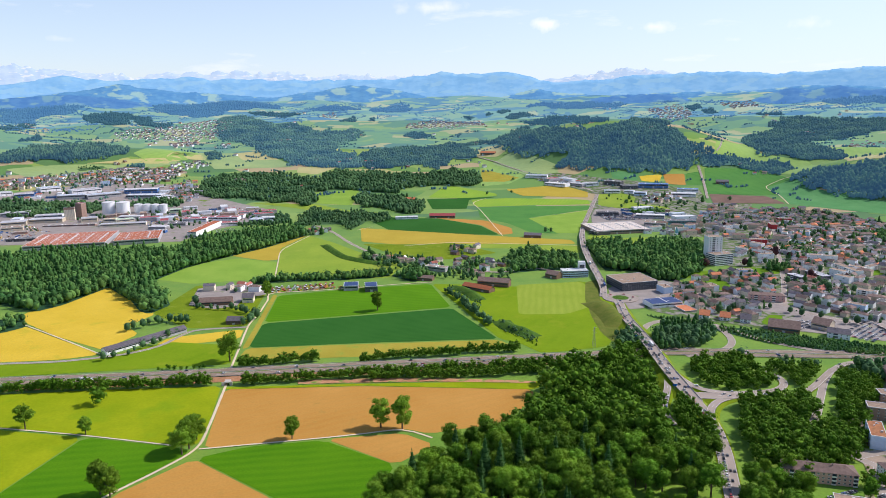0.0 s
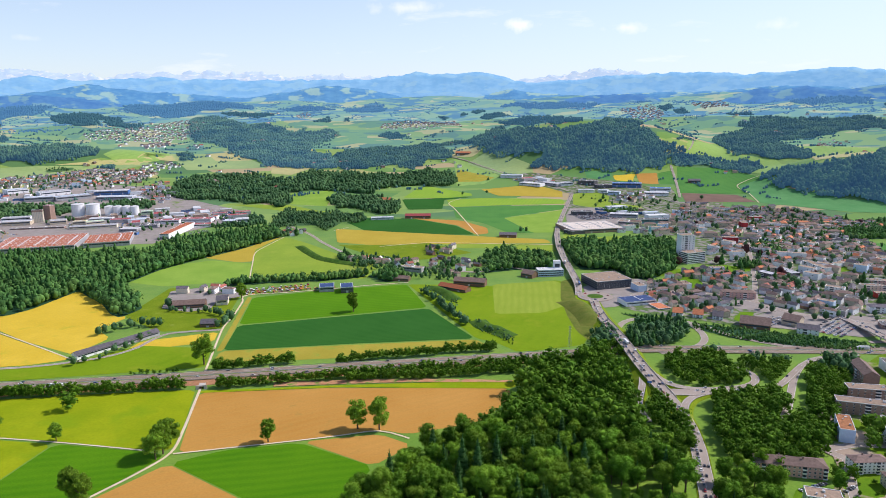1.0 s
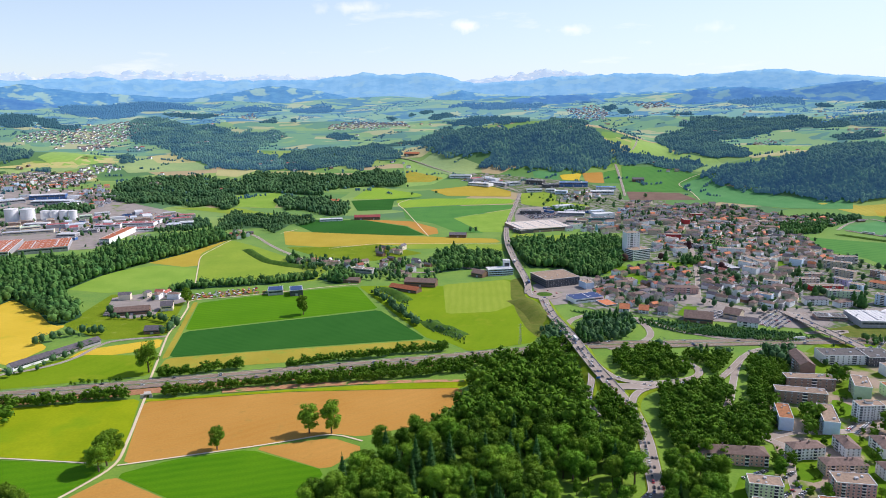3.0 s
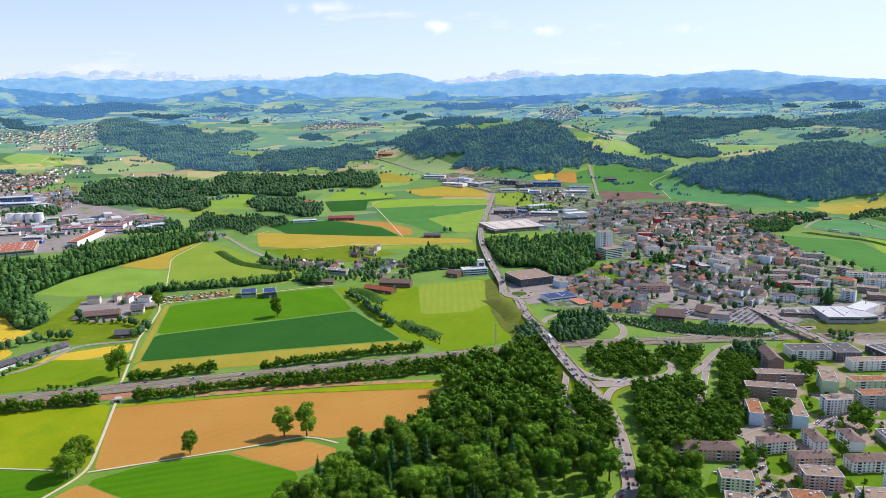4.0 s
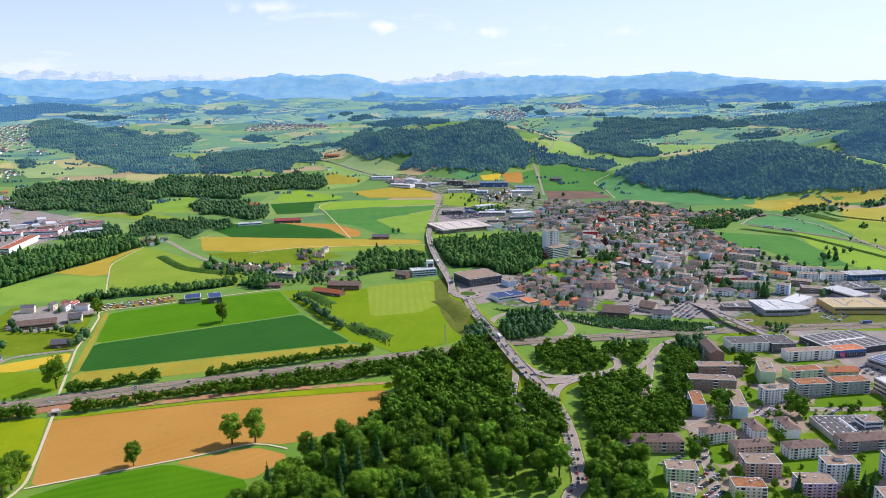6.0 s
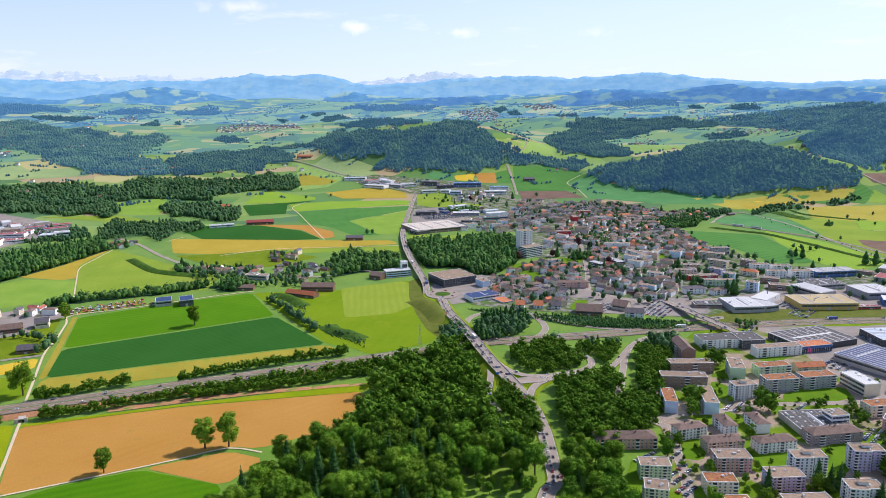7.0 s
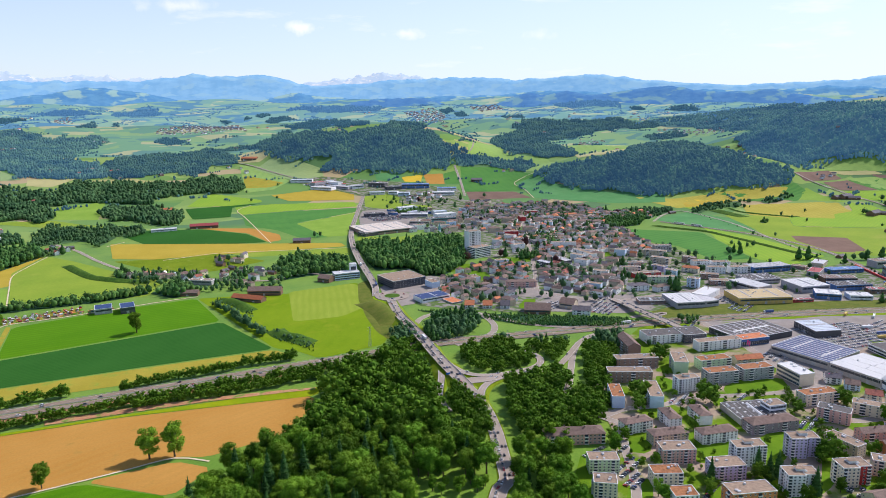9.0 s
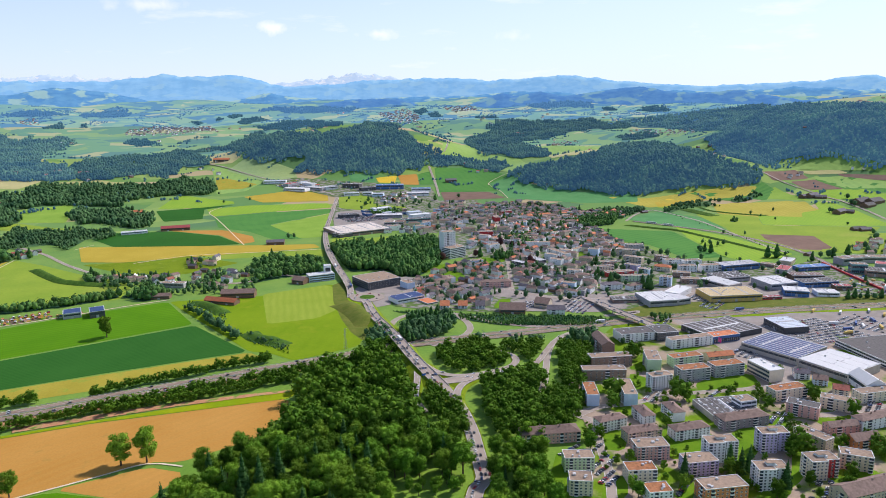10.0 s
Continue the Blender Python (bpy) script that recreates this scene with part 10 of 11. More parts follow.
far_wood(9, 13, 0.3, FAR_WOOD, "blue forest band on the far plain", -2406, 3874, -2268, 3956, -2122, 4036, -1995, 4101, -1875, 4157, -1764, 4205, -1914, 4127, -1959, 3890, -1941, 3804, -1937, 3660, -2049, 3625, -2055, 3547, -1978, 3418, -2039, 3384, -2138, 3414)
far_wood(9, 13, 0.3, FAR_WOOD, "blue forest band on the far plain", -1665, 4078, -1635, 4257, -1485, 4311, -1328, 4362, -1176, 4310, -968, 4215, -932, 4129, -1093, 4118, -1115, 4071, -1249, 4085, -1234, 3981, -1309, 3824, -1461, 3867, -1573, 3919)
far_wood(9, 13, 0.3, HAZE_WOOD, "dark copse on the plain", -1826, 3615, -1834, 3722, -1758, 3849, -1652, 3812, -1528, 3742, -1537, 3732, -1588, 3658, -1663, 3592, -1566, 3508, -1517, 3395, -1561, 3342, -1693, 3396, -1786, 3530)
far_wood(9, 13, 0.2, HAZE_WOOD, "dark copse on the plain", -1566, 3594, -1557, 3740, -1422, 3499, -1337, 3492, -1327, 3427, -1397, 3397, -1487, 3419)
far_wood(9, 13, 0.1, HAZE_WOOD, "small copse on the plain", -1760, 3010, -1775, 3101, -1733, 3040, -1703, 2928, -1743, 2965)
far_wood(9, 13, 0.1, HAZE_WOOD, "small copse on the plain", -1754, 2898, -1755, 2960, -1716, 2909, -1736, 2872)
far_wood(9, 12, 0.1, HAZE_WOOD, "loose copse on the plain", -1997, 3184, -2032, 3329, -2004, 3442, -1912, 3280, -1911, 3166, -1914, 3088)
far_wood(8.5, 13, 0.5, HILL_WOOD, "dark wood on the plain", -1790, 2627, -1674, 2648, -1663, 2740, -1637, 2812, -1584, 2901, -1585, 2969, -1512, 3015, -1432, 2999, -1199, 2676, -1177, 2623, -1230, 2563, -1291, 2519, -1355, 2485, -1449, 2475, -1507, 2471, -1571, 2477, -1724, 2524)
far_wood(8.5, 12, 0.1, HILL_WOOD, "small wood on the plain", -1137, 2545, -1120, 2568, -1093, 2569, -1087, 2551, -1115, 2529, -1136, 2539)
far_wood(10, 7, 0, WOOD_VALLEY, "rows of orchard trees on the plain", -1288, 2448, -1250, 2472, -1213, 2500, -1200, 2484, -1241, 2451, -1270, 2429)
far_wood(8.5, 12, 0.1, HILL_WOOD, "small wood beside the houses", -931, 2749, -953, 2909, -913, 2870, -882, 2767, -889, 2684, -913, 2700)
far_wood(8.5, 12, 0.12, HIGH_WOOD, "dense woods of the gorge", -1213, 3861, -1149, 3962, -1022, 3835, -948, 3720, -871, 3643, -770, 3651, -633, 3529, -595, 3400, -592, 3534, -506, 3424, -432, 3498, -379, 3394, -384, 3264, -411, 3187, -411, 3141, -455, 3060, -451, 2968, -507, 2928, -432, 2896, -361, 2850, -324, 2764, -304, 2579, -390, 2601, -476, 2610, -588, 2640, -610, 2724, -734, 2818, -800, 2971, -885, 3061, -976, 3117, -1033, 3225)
far_wood(9, 12, 0.2, HAZE_WOOD, "blue wood above the gorge", -1107, 4045, -996, 3985, -830, 3946, -785, 3875, -838, 3762, -974, 3889, -1095, 3993)
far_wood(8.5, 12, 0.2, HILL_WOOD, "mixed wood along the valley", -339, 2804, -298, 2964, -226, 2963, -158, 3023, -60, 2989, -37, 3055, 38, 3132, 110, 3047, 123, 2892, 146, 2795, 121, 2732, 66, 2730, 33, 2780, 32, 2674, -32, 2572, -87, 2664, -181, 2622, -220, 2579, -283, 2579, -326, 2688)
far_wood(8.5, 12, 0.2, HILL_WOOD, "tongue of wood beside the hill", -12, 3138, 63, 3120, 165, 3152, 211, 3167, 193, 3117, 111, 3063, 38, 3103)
far_wood(9, 11, 0.1, HAZE_WOOD, "copse in the far valley", -548, 3730, -489, 3857, -447, 3756, -488, 3719, -547, 3714)
far_wood(9, 11, 0.1, HAZE_WOOD, "copse in the far valley", -403, 3758, -378, 3820, -359, 3769, -386, 3733)
far_wood(9, 11, 0.1, HAZE_WOOD, "copse in the far valley", -172, 3329, -135, 3390, -66, 3324, -77, 3244, -129, 3221, -170, 3272)
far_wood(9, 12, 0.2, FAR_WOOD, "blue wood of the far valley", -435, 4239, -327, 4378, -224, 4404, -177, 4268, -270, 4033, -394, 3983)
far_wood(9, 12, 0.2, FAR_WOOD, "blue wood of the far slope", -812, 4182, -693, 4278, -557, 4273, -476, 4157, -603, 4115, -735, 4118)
far_wood(9, 11, 0.1, HAZE_WOOD, "copse in the far valley", 291, 4030, 346, 4115, 393, 4085, 335, 3982)
far_wood(9, 11, 0.1, HAZE_WOOD, "copse in the far valley", 342, 3881, 400, 3994, 468, 4035, 501, 3917, 476, 3838, 378, 3770, 335, 3799)
far_wood(9, 11, 0.1, HAZE_WOOD, "copse in the far valley", 105, 3903, 159, 3946, 179, 3900, 133, 3838)
far_wood(9, 11, 0.1, HAZE_WOOD, "copse in the far valley", 233, 3969, 262, 4031, 278, 3980, 248, 3909)
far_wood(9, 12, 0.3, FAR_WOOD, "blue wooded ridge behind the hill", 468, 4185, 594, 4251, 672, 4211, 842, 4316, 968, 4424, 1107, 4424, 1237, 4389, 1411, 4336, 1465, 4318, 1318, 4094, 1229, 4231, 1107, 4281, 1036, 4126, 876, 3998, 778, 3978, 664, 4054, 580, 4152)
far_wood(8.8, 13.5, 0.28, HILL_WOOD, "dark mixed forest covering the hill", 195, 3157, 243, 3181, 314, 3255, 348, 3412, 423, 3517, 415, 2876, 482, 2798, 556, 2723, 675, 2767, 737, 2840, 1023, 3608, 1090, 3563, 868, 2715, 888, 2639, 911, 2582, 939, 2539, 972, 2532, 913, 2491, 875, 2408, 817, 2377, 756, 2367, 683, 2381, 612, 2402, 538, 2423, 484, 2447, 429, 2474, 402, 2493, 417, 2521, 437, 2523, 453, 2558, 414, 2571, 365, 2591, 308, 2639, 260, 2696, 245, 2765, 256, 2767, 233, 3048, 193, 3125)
far_wood(9, 12, 0.4, HAZE_WOOD, "dark wood on the back of the hill", 415, 3620, 500, 3678, 577, 3800, 678, 3773, 821, 3740, 683, 2899, 639, 2883, 558, 2844, 549, 3517, 445, 3581)
far_wood(8.8, 12, 0.1, HAZE_WOOD, "small wood by the village", 1335, 3917, 1406, 3972, 1403, 3864, 1336, 3810)
far_wood(8.8, 12, 0.1, HAZE_WOOD, "small wood by the village", 1390, 3793, 1446, 3865, 1450, 3769, 1412, 3688, 1368, 3704)
far_wood(8.8, 12, 0.3, HAZE_WOOD, "strip of wood behind the fields", 1549, 3514, 1639, 3516, 1676, 3449, 1638, 3423, 1548, 3465)
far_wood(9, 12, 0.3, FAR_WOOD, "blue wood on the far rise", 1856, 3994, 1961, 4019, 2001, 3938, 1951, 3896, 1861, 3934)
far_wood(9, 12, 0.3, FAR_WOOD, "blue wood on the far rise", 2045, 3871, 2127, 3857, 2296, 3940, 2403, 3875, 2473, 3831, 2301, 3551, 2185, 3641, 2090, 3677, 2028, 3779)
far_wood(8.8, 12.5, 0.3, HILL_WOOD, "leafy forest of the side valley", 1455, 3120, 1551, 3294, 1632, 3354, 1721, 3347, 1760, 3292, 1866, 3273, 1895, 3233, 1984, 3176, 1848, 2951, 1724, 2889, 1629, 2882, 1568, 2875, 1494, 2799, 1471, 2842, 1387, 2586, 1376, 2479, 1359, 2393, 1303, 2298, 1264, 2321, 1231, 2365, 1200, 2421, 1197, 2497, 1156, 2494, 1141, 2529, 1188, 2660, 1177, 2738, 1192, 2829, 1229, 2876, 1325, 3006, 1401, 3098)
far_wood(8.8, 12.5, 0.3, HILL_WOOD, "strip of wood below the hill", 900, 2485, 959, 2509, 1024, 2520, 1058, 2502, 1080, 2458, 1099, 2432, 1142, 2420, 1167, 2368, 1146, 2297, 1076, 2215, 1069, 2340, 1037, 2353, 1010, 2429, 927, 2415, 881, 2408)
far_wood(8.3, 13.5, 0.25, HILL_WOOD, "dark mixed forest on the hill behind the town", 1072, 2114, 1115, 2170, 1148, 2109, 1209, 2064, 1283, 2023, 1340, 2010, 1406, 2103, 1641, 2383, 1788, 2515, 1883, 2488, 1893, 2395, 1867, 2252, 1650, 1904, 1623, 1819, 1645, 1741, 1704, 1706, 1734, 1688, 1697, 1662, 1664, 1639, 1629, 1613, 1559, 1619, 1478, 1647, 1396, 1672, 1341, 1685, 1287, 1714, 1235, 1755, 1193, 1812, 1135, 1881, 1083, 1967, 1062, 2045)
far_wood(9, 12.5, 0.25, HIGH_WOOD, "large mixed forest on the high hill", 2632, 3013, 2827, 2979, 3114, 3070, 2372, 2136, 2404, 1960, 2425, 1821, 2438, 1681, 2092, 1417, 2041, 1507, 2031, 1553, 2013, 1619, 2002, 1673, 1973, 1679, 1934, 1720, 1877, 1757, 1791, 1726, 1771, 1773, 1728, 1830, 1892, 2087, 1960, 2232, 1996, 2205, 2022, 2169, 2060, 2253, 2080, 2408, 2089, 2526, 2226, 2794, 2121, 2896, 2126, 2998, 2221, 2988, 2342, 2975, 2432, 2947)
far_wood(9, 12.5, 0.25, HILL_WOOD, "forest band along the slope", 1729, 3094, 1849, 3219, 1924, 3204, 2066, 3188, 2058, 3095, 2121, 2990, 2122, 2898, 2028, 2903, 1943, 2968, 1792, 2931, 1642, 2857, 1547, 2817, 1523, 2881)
far_wood(9, 12, 0.2, HAZE_WOOD, "small wood on the rise", 2343, 3494, 2411, 3515, 2411, 3459, 2375, 3416, 2326, 3456)
far_wood(9, 12, 0.2, HAZE_WOOD, "small wood on the rise", 2456, 3317, 2549, 3382, 2603, 3376, 2596, 3242, 2524, 3151, 2467, 3221)
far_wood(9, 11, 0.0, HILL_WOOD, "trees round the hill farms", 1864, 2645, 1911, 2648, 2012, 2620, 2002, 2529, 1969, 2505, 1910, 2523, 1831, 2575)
far_wood(9.5, 13, 0.15, WOOD_VALLEY, "leafy wood above the industrial estate", -1346, 1902, -1267, 1975, -1187, 2004, -1123, 1975, -1073, 2005, -1001, 1990, -945, 1972, -902, 2024, -818, 2063, -774, 2034, -748, 1954, -784, 1972, -878, 1966, -936, 1916, -960, 1869, -1026, 1850, -1079, 1810, -1124, 1785, -1183, 1834, -1251, 1758)
far_wood(8.5, 13, 0.12, WOOD_VALLEY, "leafy woods of the river slope", -784, 2183, -792, 2263, -803, 2382, -758, 2426, -725, 2448, -672, 2472, -613, 2477, -559, 2460, -502, 2423, -440, 2406, -415, 2495, -381, 2537, -297, 2527, -193, 2495, -91, 2462, 9, 2517, 30, 2557, 129, 2477, 121, 2312, 91, 2274, 54, 2267, 8, 2298, -67, 2284, -121, 2250, -151, 2153, -188, 2181, -264, 2218, -338, 2236, -381, 2218, -420, 2183, -375, 2028, -390, 1977, -441, 2029, -512, 2046, -591, 2094, -659, 2091, -709, 2088, -748, 2102)
far_wood(8.5, 13, 0.3, WOOD_VALLEY, "leafy wood beside the meadow", -279, 2131, -255, 2148, -166, 2119, -113, 2098, -58, 1976, -49, 1921, -63, 1843, -99, 1826, -133, 1878, -151, 1909, -186, 1950, -235, 1967, -263, 2041)
far_wood(8.5, 11, 0.05, WOOD_VALLEY, "trees along the river", -377, 1909, -358, 1936, -284, 1863, -225, 1878, -159, 1823, -139, 1756, -149, 1704, -187, 1725, -200, 1661, -213, 1601, -242, 1664, -258, 1681, -311, 1669, -339, 1671, -347, 1610, -361, 1713, -377, 1793)
far_wood(8.5, 10, 0.05, WOOD_VALLEY, "trees beside the factory", -539, 1717, -489, 1717, -431, 1713, -441, 1880, -401, 1800, -386, 1731, -423, 1677, -494, 1682)
far_wood(8.0, 11, 0.1, WOOD_VALLEY, "tree belt below the car park", -476, 1411, -470, 1470, -442, 1499, -402, 1537, -374, 1586, -353, 1606, -308, 1581, -312, 1531, -354, 1494, -393, 1453, -428, 1408, -452, 1371)
far_wood(7.5, 11, 0.1, WOOD_MID, "garden trees behind the town", 848, 1432, 905, 1496, 991, 1514, 1047, 1529, 1092, 1528, 974, 1391, 898, 1383)
far_wood(7.5, 11, 0.1, WOOD_MID, "trees along the stream of the town", 648, 1310, 695, 1367, 746, 1366, 731, 1300, 675, 1258)
far_wood(7.5, 12, 0.2, WOOD_MID, "park trees by the tower", 545, 1165, 569, 1198, 603, 1194, 584, 1147)
far_wood(7.5, 9, 0.1, WOOD_MID, "trees below the railway", 1254, 1313, 1290, 1333, 1282, 1309, 1254, 1294)
far_wood(7.5, 9, 0.1, WOOD_MID, "garden trees of the trading estate", 481, 1843, 547, 1876, 587, 1836, 557, 1763, 491, 1794)
far_wood(7.5, 14, 0.15, WOOD_MID, "park trees below the church", 357, 1198, 412, 1340, 456, 1420, 517, 1371, 478, 1280, 442, 1160, 376, 1096, 345, 1110)
far_wood(7.5, 9, 0.05, WOOD_MID, "trees beside the motorway bridge", 577, 735, 595, 755, 623, 749, 621, 730, 603, 719)
far_wood(8.5, 10, 0.0, WOOD_VALLEY, "garden trees at the edge of the town", 1035, 1563, 1104, 1606, 1133, 1581, 1185, 1616, 1170, 1520, 1147, 1502, 1090, 1508, 1035, 1454, 981, 1460)
far_wood(8.5, 9, 0.0, WOOD_VALLEY, "hedge trees beside the railway", 1222, 1527, 1278, 1550, 1333, 1559, 1397, 1577, 1436, 1571, 1383, 1510, 1340, 1521, 1261, 1506, 1206, 1473)
far_wood(8.5, 9, 0.0, WOOD_VALLEY, "trees along the field track", 1461, 1534, 1496, 1552, 1519, 1542, 1571, 1565, 1610, 1583, 1561, 1537, 1491, 1507, 1457, 1509)

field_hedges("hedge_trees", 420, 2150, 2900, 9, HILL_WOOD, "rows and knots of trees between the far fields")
field_hedges("hedge_trees", 900, 2850, 3700, 11, HAZE_WOOD, "rows and knots of trees between the far fields")
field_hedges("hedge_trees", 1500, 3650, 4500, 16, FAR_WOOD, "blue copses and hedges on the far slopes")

# ---- hedges and single trees ----
row_of_trees(BUSH_TREES, 3.4, 3.0, 1.83, "bushy hedge tree beside the motorway", -232, 742, -175, 756, -150, 761)
row_of_trees(BUSH_TREES, 3.6, 3.0, 1.83, "bushy hedge tree beside the motorway", -96, 751, -59, 766, -6, 772, 47, 782, 84, 784)
row_of_trees(BUSH_TREES, 3.2, 3.5999999999999996, 1.83, "bushy hedge tree beside the motorway", -567, 660, -463, 677, -396, 683, -321, 687, -252, 694)
row_of_trees(BUSH_TREES, 3.4, 3.5999999999999996, 1.77, "bushy hedge tree beside the motorway", -215, 693, -139, 703, -79, 711, -18, 719, 44, 722, 117, 733)
row_of_trees(BUSH_TREES, 4.1, 3.5999999999999996, 1.59, "bushy hedge tree beside the motorway", -79, 701, -18, 706, 43, 710, 105, 717)
row_of_trees(BUSH_TREES, 4.8, 3.5999999999999996, 1.71, "bush in the field hedge", 3, 1050, 22, 999, 37, 946, 57, 883)
row_of_trees(BUSH_TREES, 6.9, 4.8, 0.98, "bush on the scrub bank", 76, 886, 84, 855, 101, 843, 109, 821)
row_of_trees(BUSH_TREES, 3.9, 1.7999999999999998, 0.51, "low bush on the scrub bank", 73, 901, 82, 874, 99, 853, 113, 826)
row_of_trees(BUSH_TREES, 3.9, 1.7999999999999998, 0.44, "low bush on the scrub bank", 7, 1089, 24, 1070, 41, 1039, 52, 1004)
row_of_trees(BUSH_TREES, 3.9, 1.7999999999999998, 0.51, "low bush on the scrub bank", 72, 889, 81, 863, 97, 842, 112, 816)
row_of_trees(BUSH_TREES, 3.9, 1.7999999999999998, 0.44, "low bush on the scrub bank", 7, 1078, 24, 1060, 41, 1030, 52, 995)
row_of_trees(BUSH_TREES, 3.9, 1.7999999999999998, 0.51, "low bush on the scrub bank", 71, 875, 80, 849, 96, 829, 110, 803)
row_of_trees(BUSH_TREES, 3.9, 1.7999999999999998, 0.44, "low bush on the scrub bank", 7, 1066, 24, 1048, 40, 1018, 51, 985)
row_of_trees(BUSH_TREES, 9.2, 4.8, 1.1, "bush of the garden hedge", -425, 895, -414, 906, -398, 916, -375, 905)
row_of_trees(BUSH_TREES, 10.3, 3.5999999999999996, 1.52, "tree beside the low range", -400, 769, -380, 787, -369, 809, -358, 833, -348, 861)
row_of_trees(BUSH_TREES, 5.8, 1.7999999999999998, 0.85, "bush in the row by the motorway", -322, 735, -291, 737, -273, 740)
row_of_trees(GARDEN_TREES[:3], 9.2, 3.5999999999999996, 1.34, "tree of the farm garden", -361, 976, -329, 966, -300, 965, -280, 950)
row_of_trees(GARDEN_TREES[:3], 8.0, 4.8, 1.83, "tree of the farm garden", -266, 944, -263, 923, -263, 902, -272, 893)
row_of_trees(GARDEN_TREES[:3], 8.0, 6.0, 1.59, "tree of the farm garden", -419, 875, -408, 893, -391, 907, -377, 912, -352, 906)
row_of_trees(GARDEN_TREES[:3], 10.3, 3.5999999999999996, 1.71, "tree of the farm garden", -378, 1012, -367, 994, -359, 982)
plant(LONE_TREES[0], -388.4, 594.1, 1.77, first=True)
plant(LONE_TREES[1], -326.2, 581.4, 1.21, first=True)
plant(LONE_TREES[2], -222.5, 552.8, 2.06, first=True)
plant(LONE_TREES[0], -225.3, 543.0, 1.85, first=True)
plant(LONE_TREES[0], -222.2, 570.3, 1.70, first=True)
plant(LONE_TREES[1], -256.2, 478.7, 1.77, first=True)
plant(LONE_TREES[2], -265.1, 482.0, 1.85, first=True)
plant(LONE_TREES[1], -137.2, 569.2, 1.49, first=True)
plant(LONE_TREES[0], -60.4, 589.2, 1.99, first=True)
plant(LONE_TREES[2], -40.6, 586.5, 2.13, first=True)
plant(LONE_TREES[0], -249.8, 761.3, 2.56, first=True)
plant(LONE_TREES[2], -97.2, 955.9, 1.92, first=True)
plant(LONE_TREES[1], -274.9, 1037.7, 1.70, first=True)
plant(BUSH_TREES[2], -345.6, 646.9, 2.75, "round green tree in the meadow")
plant(BUSH_TREES[1], 132.3, 2135.7, 1.50, "round green tree in the meadow")
plant(BUSH_TREES[2], 209.0, 2155.4, 1.25, "round green tree in the meadow")
plant(BUSH_TREES[2], -131.4, 2854.9, 2.00, "round green tree in the meadow")
plant(BUSH_TREES[1], -90.7, 2798.3, 1.75, "round green tree in the meadow")
plant(BUSH_TREES[0], 127.7, 2270.5, 1.25, "round green tree in the meadow")
plant(BUSH_TREES[2], 233.6, 2352.9, 1.62, "round green tree in the meadow")
plant(BUSH_TREES[2], 226.6, 1542.6, 2.00, "round green tree in the meadow")
plant(BUSH_TREES[0], 239.2, 1541.7, 1.75, "round green tree in the meadow")
plant(BUSH_TREES[0], 114.9, 1226.5, 1.62, "round green tree in the meadow")
plant(GARDEN_TREES[0], 952.2, 1070.0, 1.38)
plant(GARDEN_TREES[3], 958.5, 1061.3, 1.49)
plant(GARDEN_TREES[3], 958.3, 1044.1, 1.84)
plant(GARDEN_TREES[0], 962.8, 1008.6, 1.15)
plant(GARDEN_TREES[3], 1024.7, 969.8, 1.95)
plant(GARDEN_TREES[0], 1126.0, 924.0, 1.95)
plant(GARDEN_TREES[2], 1376.3, 1368.5, 1.38)
plant(GARDEN_TREES[1], 1365.7, 1278.1, 1.15)
plant(GARDEN_TREES[3], 447.9, 523.3, 1.95)
plant(GARDEN_TREES[3], 452.1, 514.2, 1.95)
plant(GARDEN_TREES[3], 445.8, 512.5, 1.95)
plant(GARDEN_TREES[3], 393.4, 392.4, 1.95)
plant(GARDEN_TREES[3], 395.3, 382.3, 1.95)
plant(GARDEN_TREES[3], 404.6, 383.1, 1.95)
plant(GARDEN_TREES[3], 348.9, 392.4, 1.95)
plant(GARDEN_TREES[2], 393.9, 561.0, 1.95)
plant(GARDEN_TREES[1], 383.3, 535.8, 1.95)
plant(GARDEN_TREES[3], 393.7, 546.0, 1.95)
plant(GARDEN_TREES[2], 459.4, 618.7, 1.95)
plant(GARDEN_TREES[3], 476.8, 626.8, 1.95)
plant(GARDEN_TREES[0], 480.4, 639.2, 1.95)
plant(GARDEN_TREES[3], 411.4, 353.6, 1.95)
plant(GARDEN_TREES[2], 396.4, 347.3, 1.95)
plant(GARDEN_TREES[2], 460.9, 394.1, 1.95)
plant(GARDEN_TREES[3], 467.3, 391.5, 1.95)
plant(GARDEN_TREES[0], 469.9, 385.3, 1.95)
plant(GARDEN_TREES[1], 470.6, 346.7, 1.84)
plant(GARDEN_TREES[0], 450.9, 333.2, 1.84)
plant(GARDEN_TREES[2], 376.3, 461.9, 1.61)
plant(GARDEN_TREES[1], 330.6, 480.9, 1.61)
plant(GARDEN_TREES[0], 312.4, 466.2, 1.95)
plant(GARDEN_TREES[2], 318.6, 480.2, 1.72)
plant(GARDEN_TREES[0], 302.1, 386.1, 1.84)
plant(GARDEN_TREES[1], 302.9, 394.0, 1.84)
plant(GARDEN_TREES[2], 411.9, 453.0, 1.15)
plant(GARDEN_TREES[1], 512.1, 467.9, 1.72)
plant(GARDEN_TREES[0], 568.2, 472.8, 1.84)
plant(GARDEN_TREES[0], 567.6, 465.7, 1.72)
plant(GARDEN_TREES[0], 524.8, 491.0, 1.38)
plant(GARDEN_TREES[3], 569.5, 424.0, 1.61)
plant(GARDEN_TREES[0], 534.1, 374.3, 1.84)
plant(GARDEN_TREES[2], 533.0, 364.3, 1.84)
plant(GARDEN_TREES[1], 503.7, 386.9, 1.61)
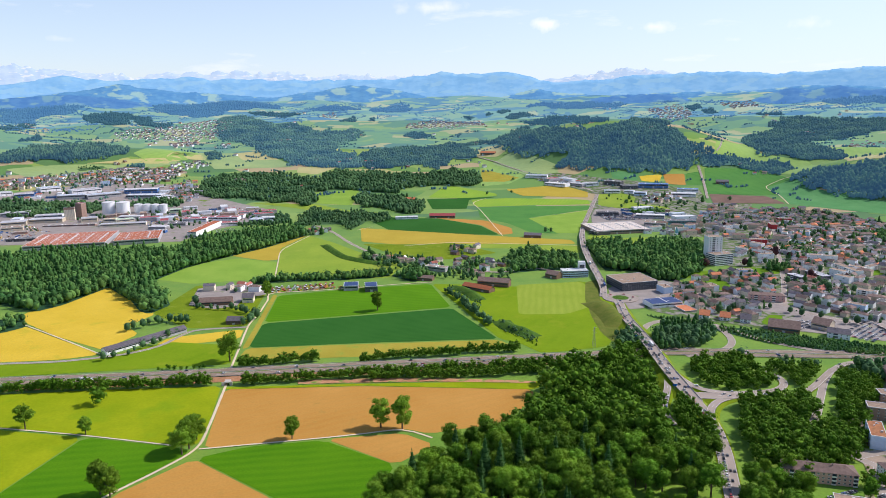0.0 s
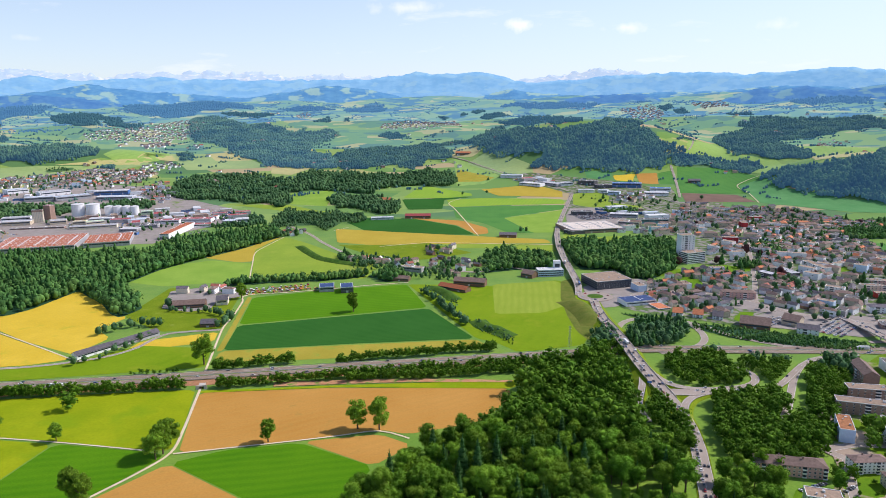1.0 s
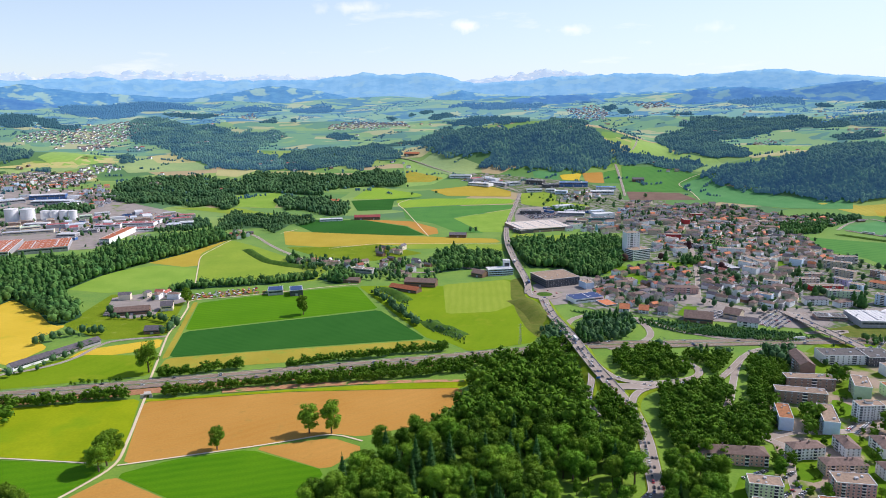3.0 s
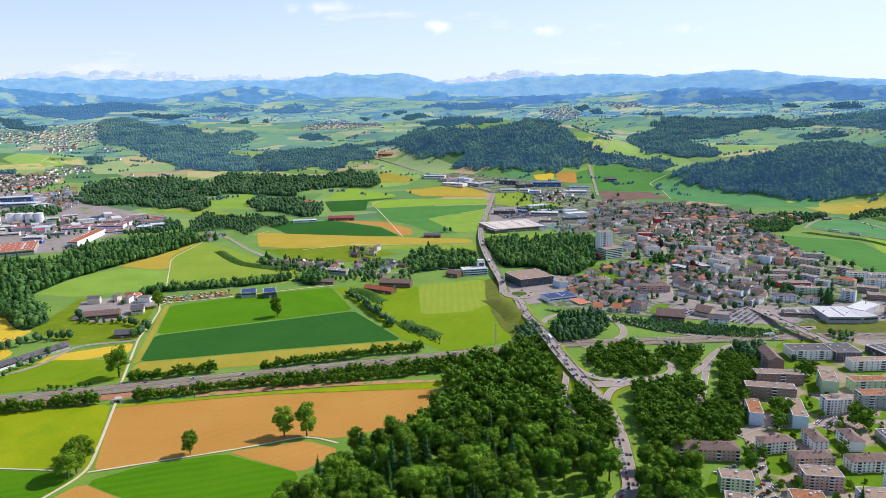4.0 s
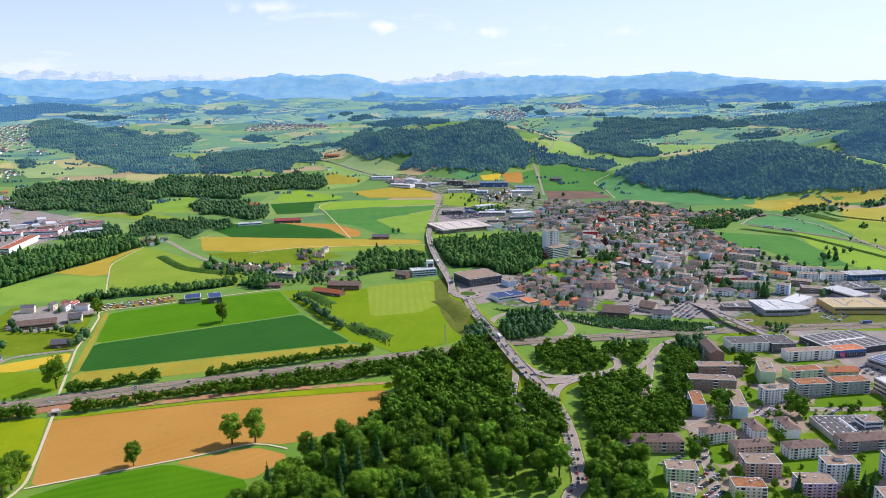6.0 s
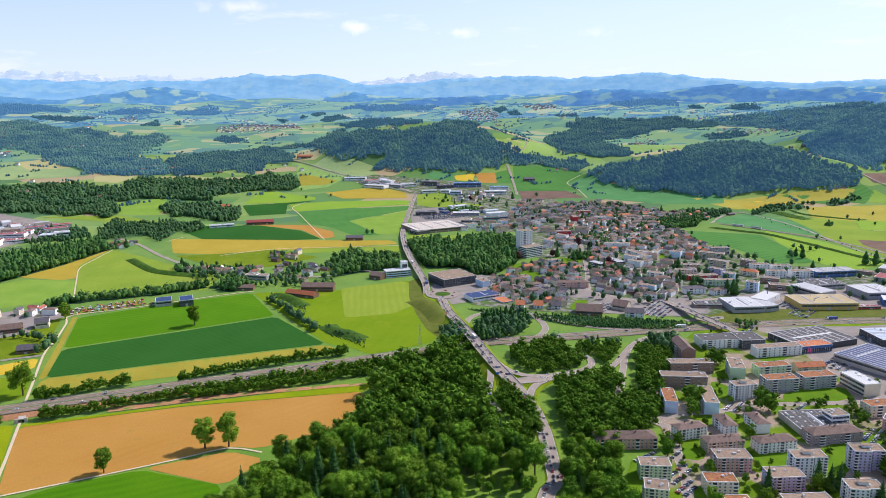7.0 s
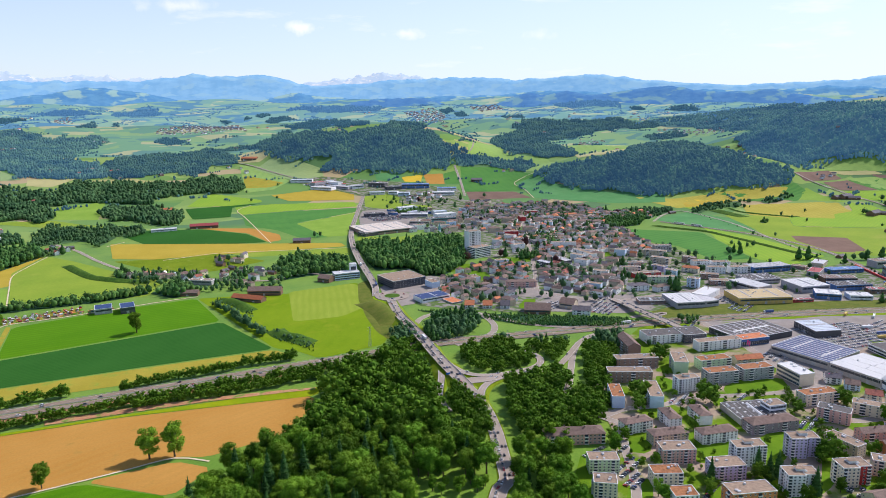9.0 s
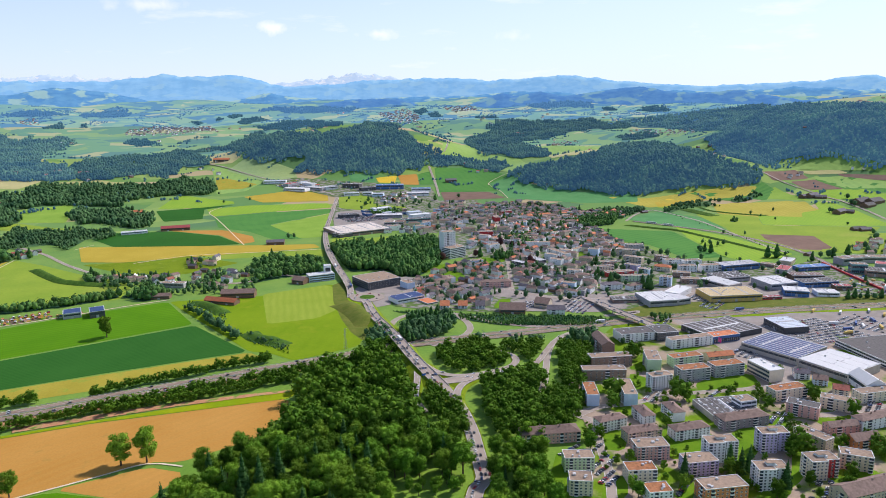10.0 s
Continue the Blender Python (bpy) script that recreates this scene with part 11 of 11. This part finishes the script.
plant(GARDEN_TREES[0], 595.6, 533.6, 1.15)
row_of_trees(BUSH_TREES, 27, 9, 0.6, "bush of the railway hedge", 1194, 1458, 1161, 1286, 1127, 1160, 1101, 1063, 1083, 982)
row_of_trees(BUSH_TREES, 14, 8, 0.75, "bush of the railway hedge", 1052, 947, 1065, 915, 1071, 878, 1058, 828)
plant(GARDEN_TREES[3], 1039.8, 962.9, 2.10)
plant(GARDEN_TREES[3], 1075.4, 915.5, 1.50)
plant(GARDEN_TREES[3], 1133.5, 920.6, 1.60)
plant(GARDEN_TREES[1], 944.3, 1056.2, 1.50)
plant(GARDEN_TREES[0], 1034.6, 1093.7, 1.50)
plant(GARDEN_TREES[2], 1016.2, 1089.5, 1.40)
plant(GARDEN_TREES[1], 1010.0, 1105.0, 1.50)
plant(GARDEN_TREES[0], 1008.7, 1124.9, 1.20)
plant(GARDEN_TREES[1], 1461.4, 1377.4, 1.30)
plant(GARDEN_TREES[0], 1373.3, 1331.8, 1.00)
plant(GARDEN_TREES[3], 1685.5, 1665.9, 1.60)
plant(GARDEN_TREES[0], 1156.2, 1160.9, 1.20)
plant(GARDEN_TREES[1], 1124.1, 1190.7, 1.20)
plant(GARDEN_TREES[2], 1464.5, 1160.0, 1.00)
plant(GARDEN_TREES[0], 671, 1533, 1.80)
plant(GARDEN_TREES[2], 670, 1552, 1.60)
plant(GARDEN_TREES[4], 618, 1272, 2.20)
plant(GARDEN_TREES[4], 616, 1285, 1.60)
plant(GARDEN_TREES[4], 595, 1101, 2.00)
plant(GARDEN_TREES[4], 596, 1091, 1.50)
plant(GARDEN_TREES[4], 459, 1193, 1.90)
plant(GARDEN_TREES[4], 529, 1199, 1.70)
plant(GARDEN_TREES[3], 537, 1195, 1.60)
plant(GARDEN_TREES[0], 657, 1926, 2.00)
plant(GARDEN_TREES[1], 662, 1905, 1.80)
plant(GARDEN_TREES[2], 663, 1822, 1.80)
plant(GARDEN_TREES[3], 726, 1944, 1.70)
plant(GARDEN_TREES[1], 807, 1955, 1.70)
plant(GARDEN_TREES[0], 486, 1894, 1.40)
plant(GARDEN_TREES[1], 514, 1951, 1.60)
plant(GARDEN_TREES[2], 530, 1863, 1.60)
plant(GARDEN_TREES[0], 547, 1834, 1.50)
plant(GARDEN_TREES[1], 558, 1806, 1.70)
plant(GARDEN_TREES[3], 539, 2016, 1.40)
plant(GARDEN_TREES[1], 646, 1030, 1.50)
plant(GARDEN_TREES[2], 648, 1011, 1.50)
plant(GARDEN_TREES[3], 699, 1045, 1.60)
plant(GARDEN_TREES[0], 691, 1024, 1.60)
plant(GARDEN_TREES[1], 670, 945, 1.80)
plant(GARDEN_TREES[1], 669, 937, 1.60)
plant(GARDEN_TREES[3], 677, 882, 1.80)
plant(GARDEN_TREES[3], 681, 873, 1.90)
plant(GARDEN_TREES[3], 681, 866, 1.70)
plant(GARDEN_TREES[3], 652, 932, 1.50)
plant(GARDEN_TREES[3], 648, 963, 1.70)
plant(GARDEN_TREES[0], 869, 1062, 1.60)
plant(GARDEN_TREES[2], 802, 1060, 1.70)
plant(GARDEN_TREES[0], 784, 1006, 1.60)
plant(GARDEN_TREES[2], 800, 961, 1.50)
plant(GARDEN_TREES[1], 743, 946, 1.50)
plant(GARDEN_TREES[0], 865, 1010, 1.70)
plant(GARDEN_TREES[1], 900, 1005, 1.60)
plant(GARDEN_TREES[1], 764, 852, 1.60)
plant(GARDEN_TREES[0], 756, 840, 1.40)
plant(GARDEN_TREES[2], 778, 853, 1.40)
plant(GARDEN_TREES[2], 819, 944, 1.40)
plant(GARDEN_TREES[0], 1568, 1297, 1.80)
plant(GARDEN_TREES[2], 1569, 1288, 1.60)
plant(GARDEN_TREES[1], 1746, 1392, 1.90)
plant(GARDEN_TREES[0], 1694, 1338, 2.00)
plant(GARDEN_TREES[2], 1677, 1314, 2.20)
plant(GARDEN_TREES[1], 1567, 1280, 1.50)
plant(GARDEN_TREES[0], 1659, 1472, 1.70)
plant(GARDEN_TREES[3], 1175, 924, 1.70)
plant(GARDEN_TREES[0], 1160, 941, 1.70)
plant(GARDEN_TREES[0], 1113, 930, 1.50)
plant(GARDEN_TREES[0], 1070, 971, 1.00)
plant(GARDEN_TREES[0], 1258, 954, 2.00)
plant(GARDEN_TREES[1], 1319, 989, 1.80)
plant(GARDEN_TREES[2], 1408, 1052, 1.60)
plant(GARDEN_TREES[0], 1361, 1009, 2.00)
plant(GARDEN_TREES[1], 1258, 967, 1.40)
plant(GARDEN_TREES[2], 1226, 923, 1.80)
plant(GARDEN_TREES[3], 912, 709, 1.25)
plant(GARDEN_TREES[3], 926, 709, 1.25)
plant(GARDEN_TREES[0], 928, 702, 1.25)
plant(GARDEN_TREES[3], 943, 702, 1.25)
plant(GARDEN_TREES[2], 947, 693, 1.25)
plant(GARDEN_TREES[3], 962, 694, 1.25)
for kind, x, y, size in (
    (0, 376, 525, 1.9), (2, 485, 643, 1.7), (3, 483, 636, 1.4), (1, 390, 386, 1.9), (0, 391, 382, 1.8), (0, 465, 395, 1.8), (1, 478, 389, 1.8),
    (2, 469, 350, 1.8), (1, 341, 383, 1.7), (0, 327, 431, 1.7), (2, 310, 463, 1.7), (1, 407, 356, 1.8), (0, 571, 466, 1.7), (0, 581, 426, 1.5),
    (2, 521, 483, 1.3), (1, 399, 476, 1.6), (2, 513, 387, 1.5), (1, 439, 430, 1.2), (0, 475, 664, 1.6), (2, 433, 351, 1.6), (1, 450, 638, 1.5),
    (3, 421, 541, 1.2), (0, 377, 559, 1.5), (2, 455, 388, 1.5), (1, 344, 497, 1.3), (1, 524, 367, 1.6), (0, 523, 360, 1.6), (1, 448, 467, 1.2)):
    if free(x, y, 1.0):
        plant(GARDEN_TREES[kind], x, y, size, "broad tree on the lawn between the blocks", "trees of the estate")
garden_greens()

# ---- landmarks ----
KEEP_OUT.append((-105, 1304, 5))
stall(-105, 1304, 60, ROOFS["orange"], "storage tent with an orange-red canopy")
KEEP_OUT.append((-93, 1284, 5))
stall(-93, 1284, 67, TRIM, "white storage tent with a pitched canopy")
KEEP_OUT.append((-81, 1274, 5))
stall(-81, 1274, 74, ROOFS["orange"], "storage tent with an orange-red canopy")
KEEP_OUT.append((-69, 1268, 5))
stall(-69, 1268, 81, TRIM, "white storage tent with a pitched canopy")
KEEP_OUT.append((-77, 1293, 5))
stall(-77, 1293, 88, TRIM, "white storage tent with a pitched canopy")
KEEP_OUT.append((-59, 1273, 5))
stall(-59, 1273, 95, TRIM, "white storage tent with a pitched canopy")
church(491, 1411, 15)
banner(595, 626, FLAG_PINK, "tall pink advertising banner on a mast")
banner(594, 622, FLAG_PINK, "tall pink advertising banner on a mast")
banner(575, 553, FLAG_PINK, "tall pink advertising banner on a mast")
banner(586, 554, FLAG_PINK, "tall pink advertising banner on a mast")
banner(598, 514, FLAG_PINK, "tall pink advertising banner on a mast")
pylon(177, 792, 26)
train(1055, 1379, 1073, 1349, 1092, 1301)
barrier(3.2, WALLS["red"], "long red wall beside the railway", 1073, 892, 1032, 797, 983, 674)

# ---- vehicles ----
parked(0, 11, 34, 7.5, 0.8, 747, 623, mix=(14, 2, 5, 1, 1, 2))
parked(15, 8, 23, 8, 0.6, 833, 620, mix=(14, 2, 5, 1, 1, 2))
parked(40, 6, 29, 7, 0.6, 532, 842)
parked(10, 12, 40, 8, 0.75, 449, 1742)
parked(30, 4, 15, 7, 0.7, 719, 803)
parked(30, 4, 16, 7, 0.6, 707, 766)
parked(30, 4, 21, 7, 0.6, 614, 601)
parked(30, 2, 13, 7, 0.6, 305, 442)
parked(30, 2, 13, 7, 0.7, 436, 347)
parked(20, 5, 16, 8, 0.5, -517, 1622)
parked(40, 2, 16, 7, 0.6, 596, 733)
parked(30, 1, 10, 6, 0.8, 313, 465)
parked(30, 2, 9, 6, 0.7, 299, 421)
parked(20, 1, 10, 6, 0.8, 294, 473)
parked(35, 2, 12, 7, 0.7, 428, 538)
parked(30, 1, 12, 6, 0.8, 344, 389)
parked(30, 2, 13, 7, 0.7, 502, 451)
parked(25, 1, 10, 6, 0.8, 483, 515)
parked(30, 2, 12, 7, 0.7, 605, 435)
parked(30, 2, 10, 7, 0.6, 314, 402)
parked(30, 4, 18, 7, 0.6, 644, 478)
parked(30, 2, 12, 6, 0.7, 528, 597)
parked(20, 2, 18, 7, 0.6, 437, 951)
parked(30, 4, 16, 7, 0.6, 464, 872)
parked(20, 5, 18, 8, 0.6, 375, 2317)
for k, (x, y, yaw) in enumerate(((812, 681, 30), (839, 661, 35), (786, 606, -10), (774, 595, -8), (881, 651, 40), (847, 619, 60), (831, 595, 50), (814, 607, 45), (816, 619, 40), (883, 630, 35), (790, 630, -15))):
    drive(TRUCKS[k % 3], x, y, lift(x, y, 3.9) + 0.02, yaw, "trucks in the yard")
stand_trees()
stand_houses()
stand_cars()
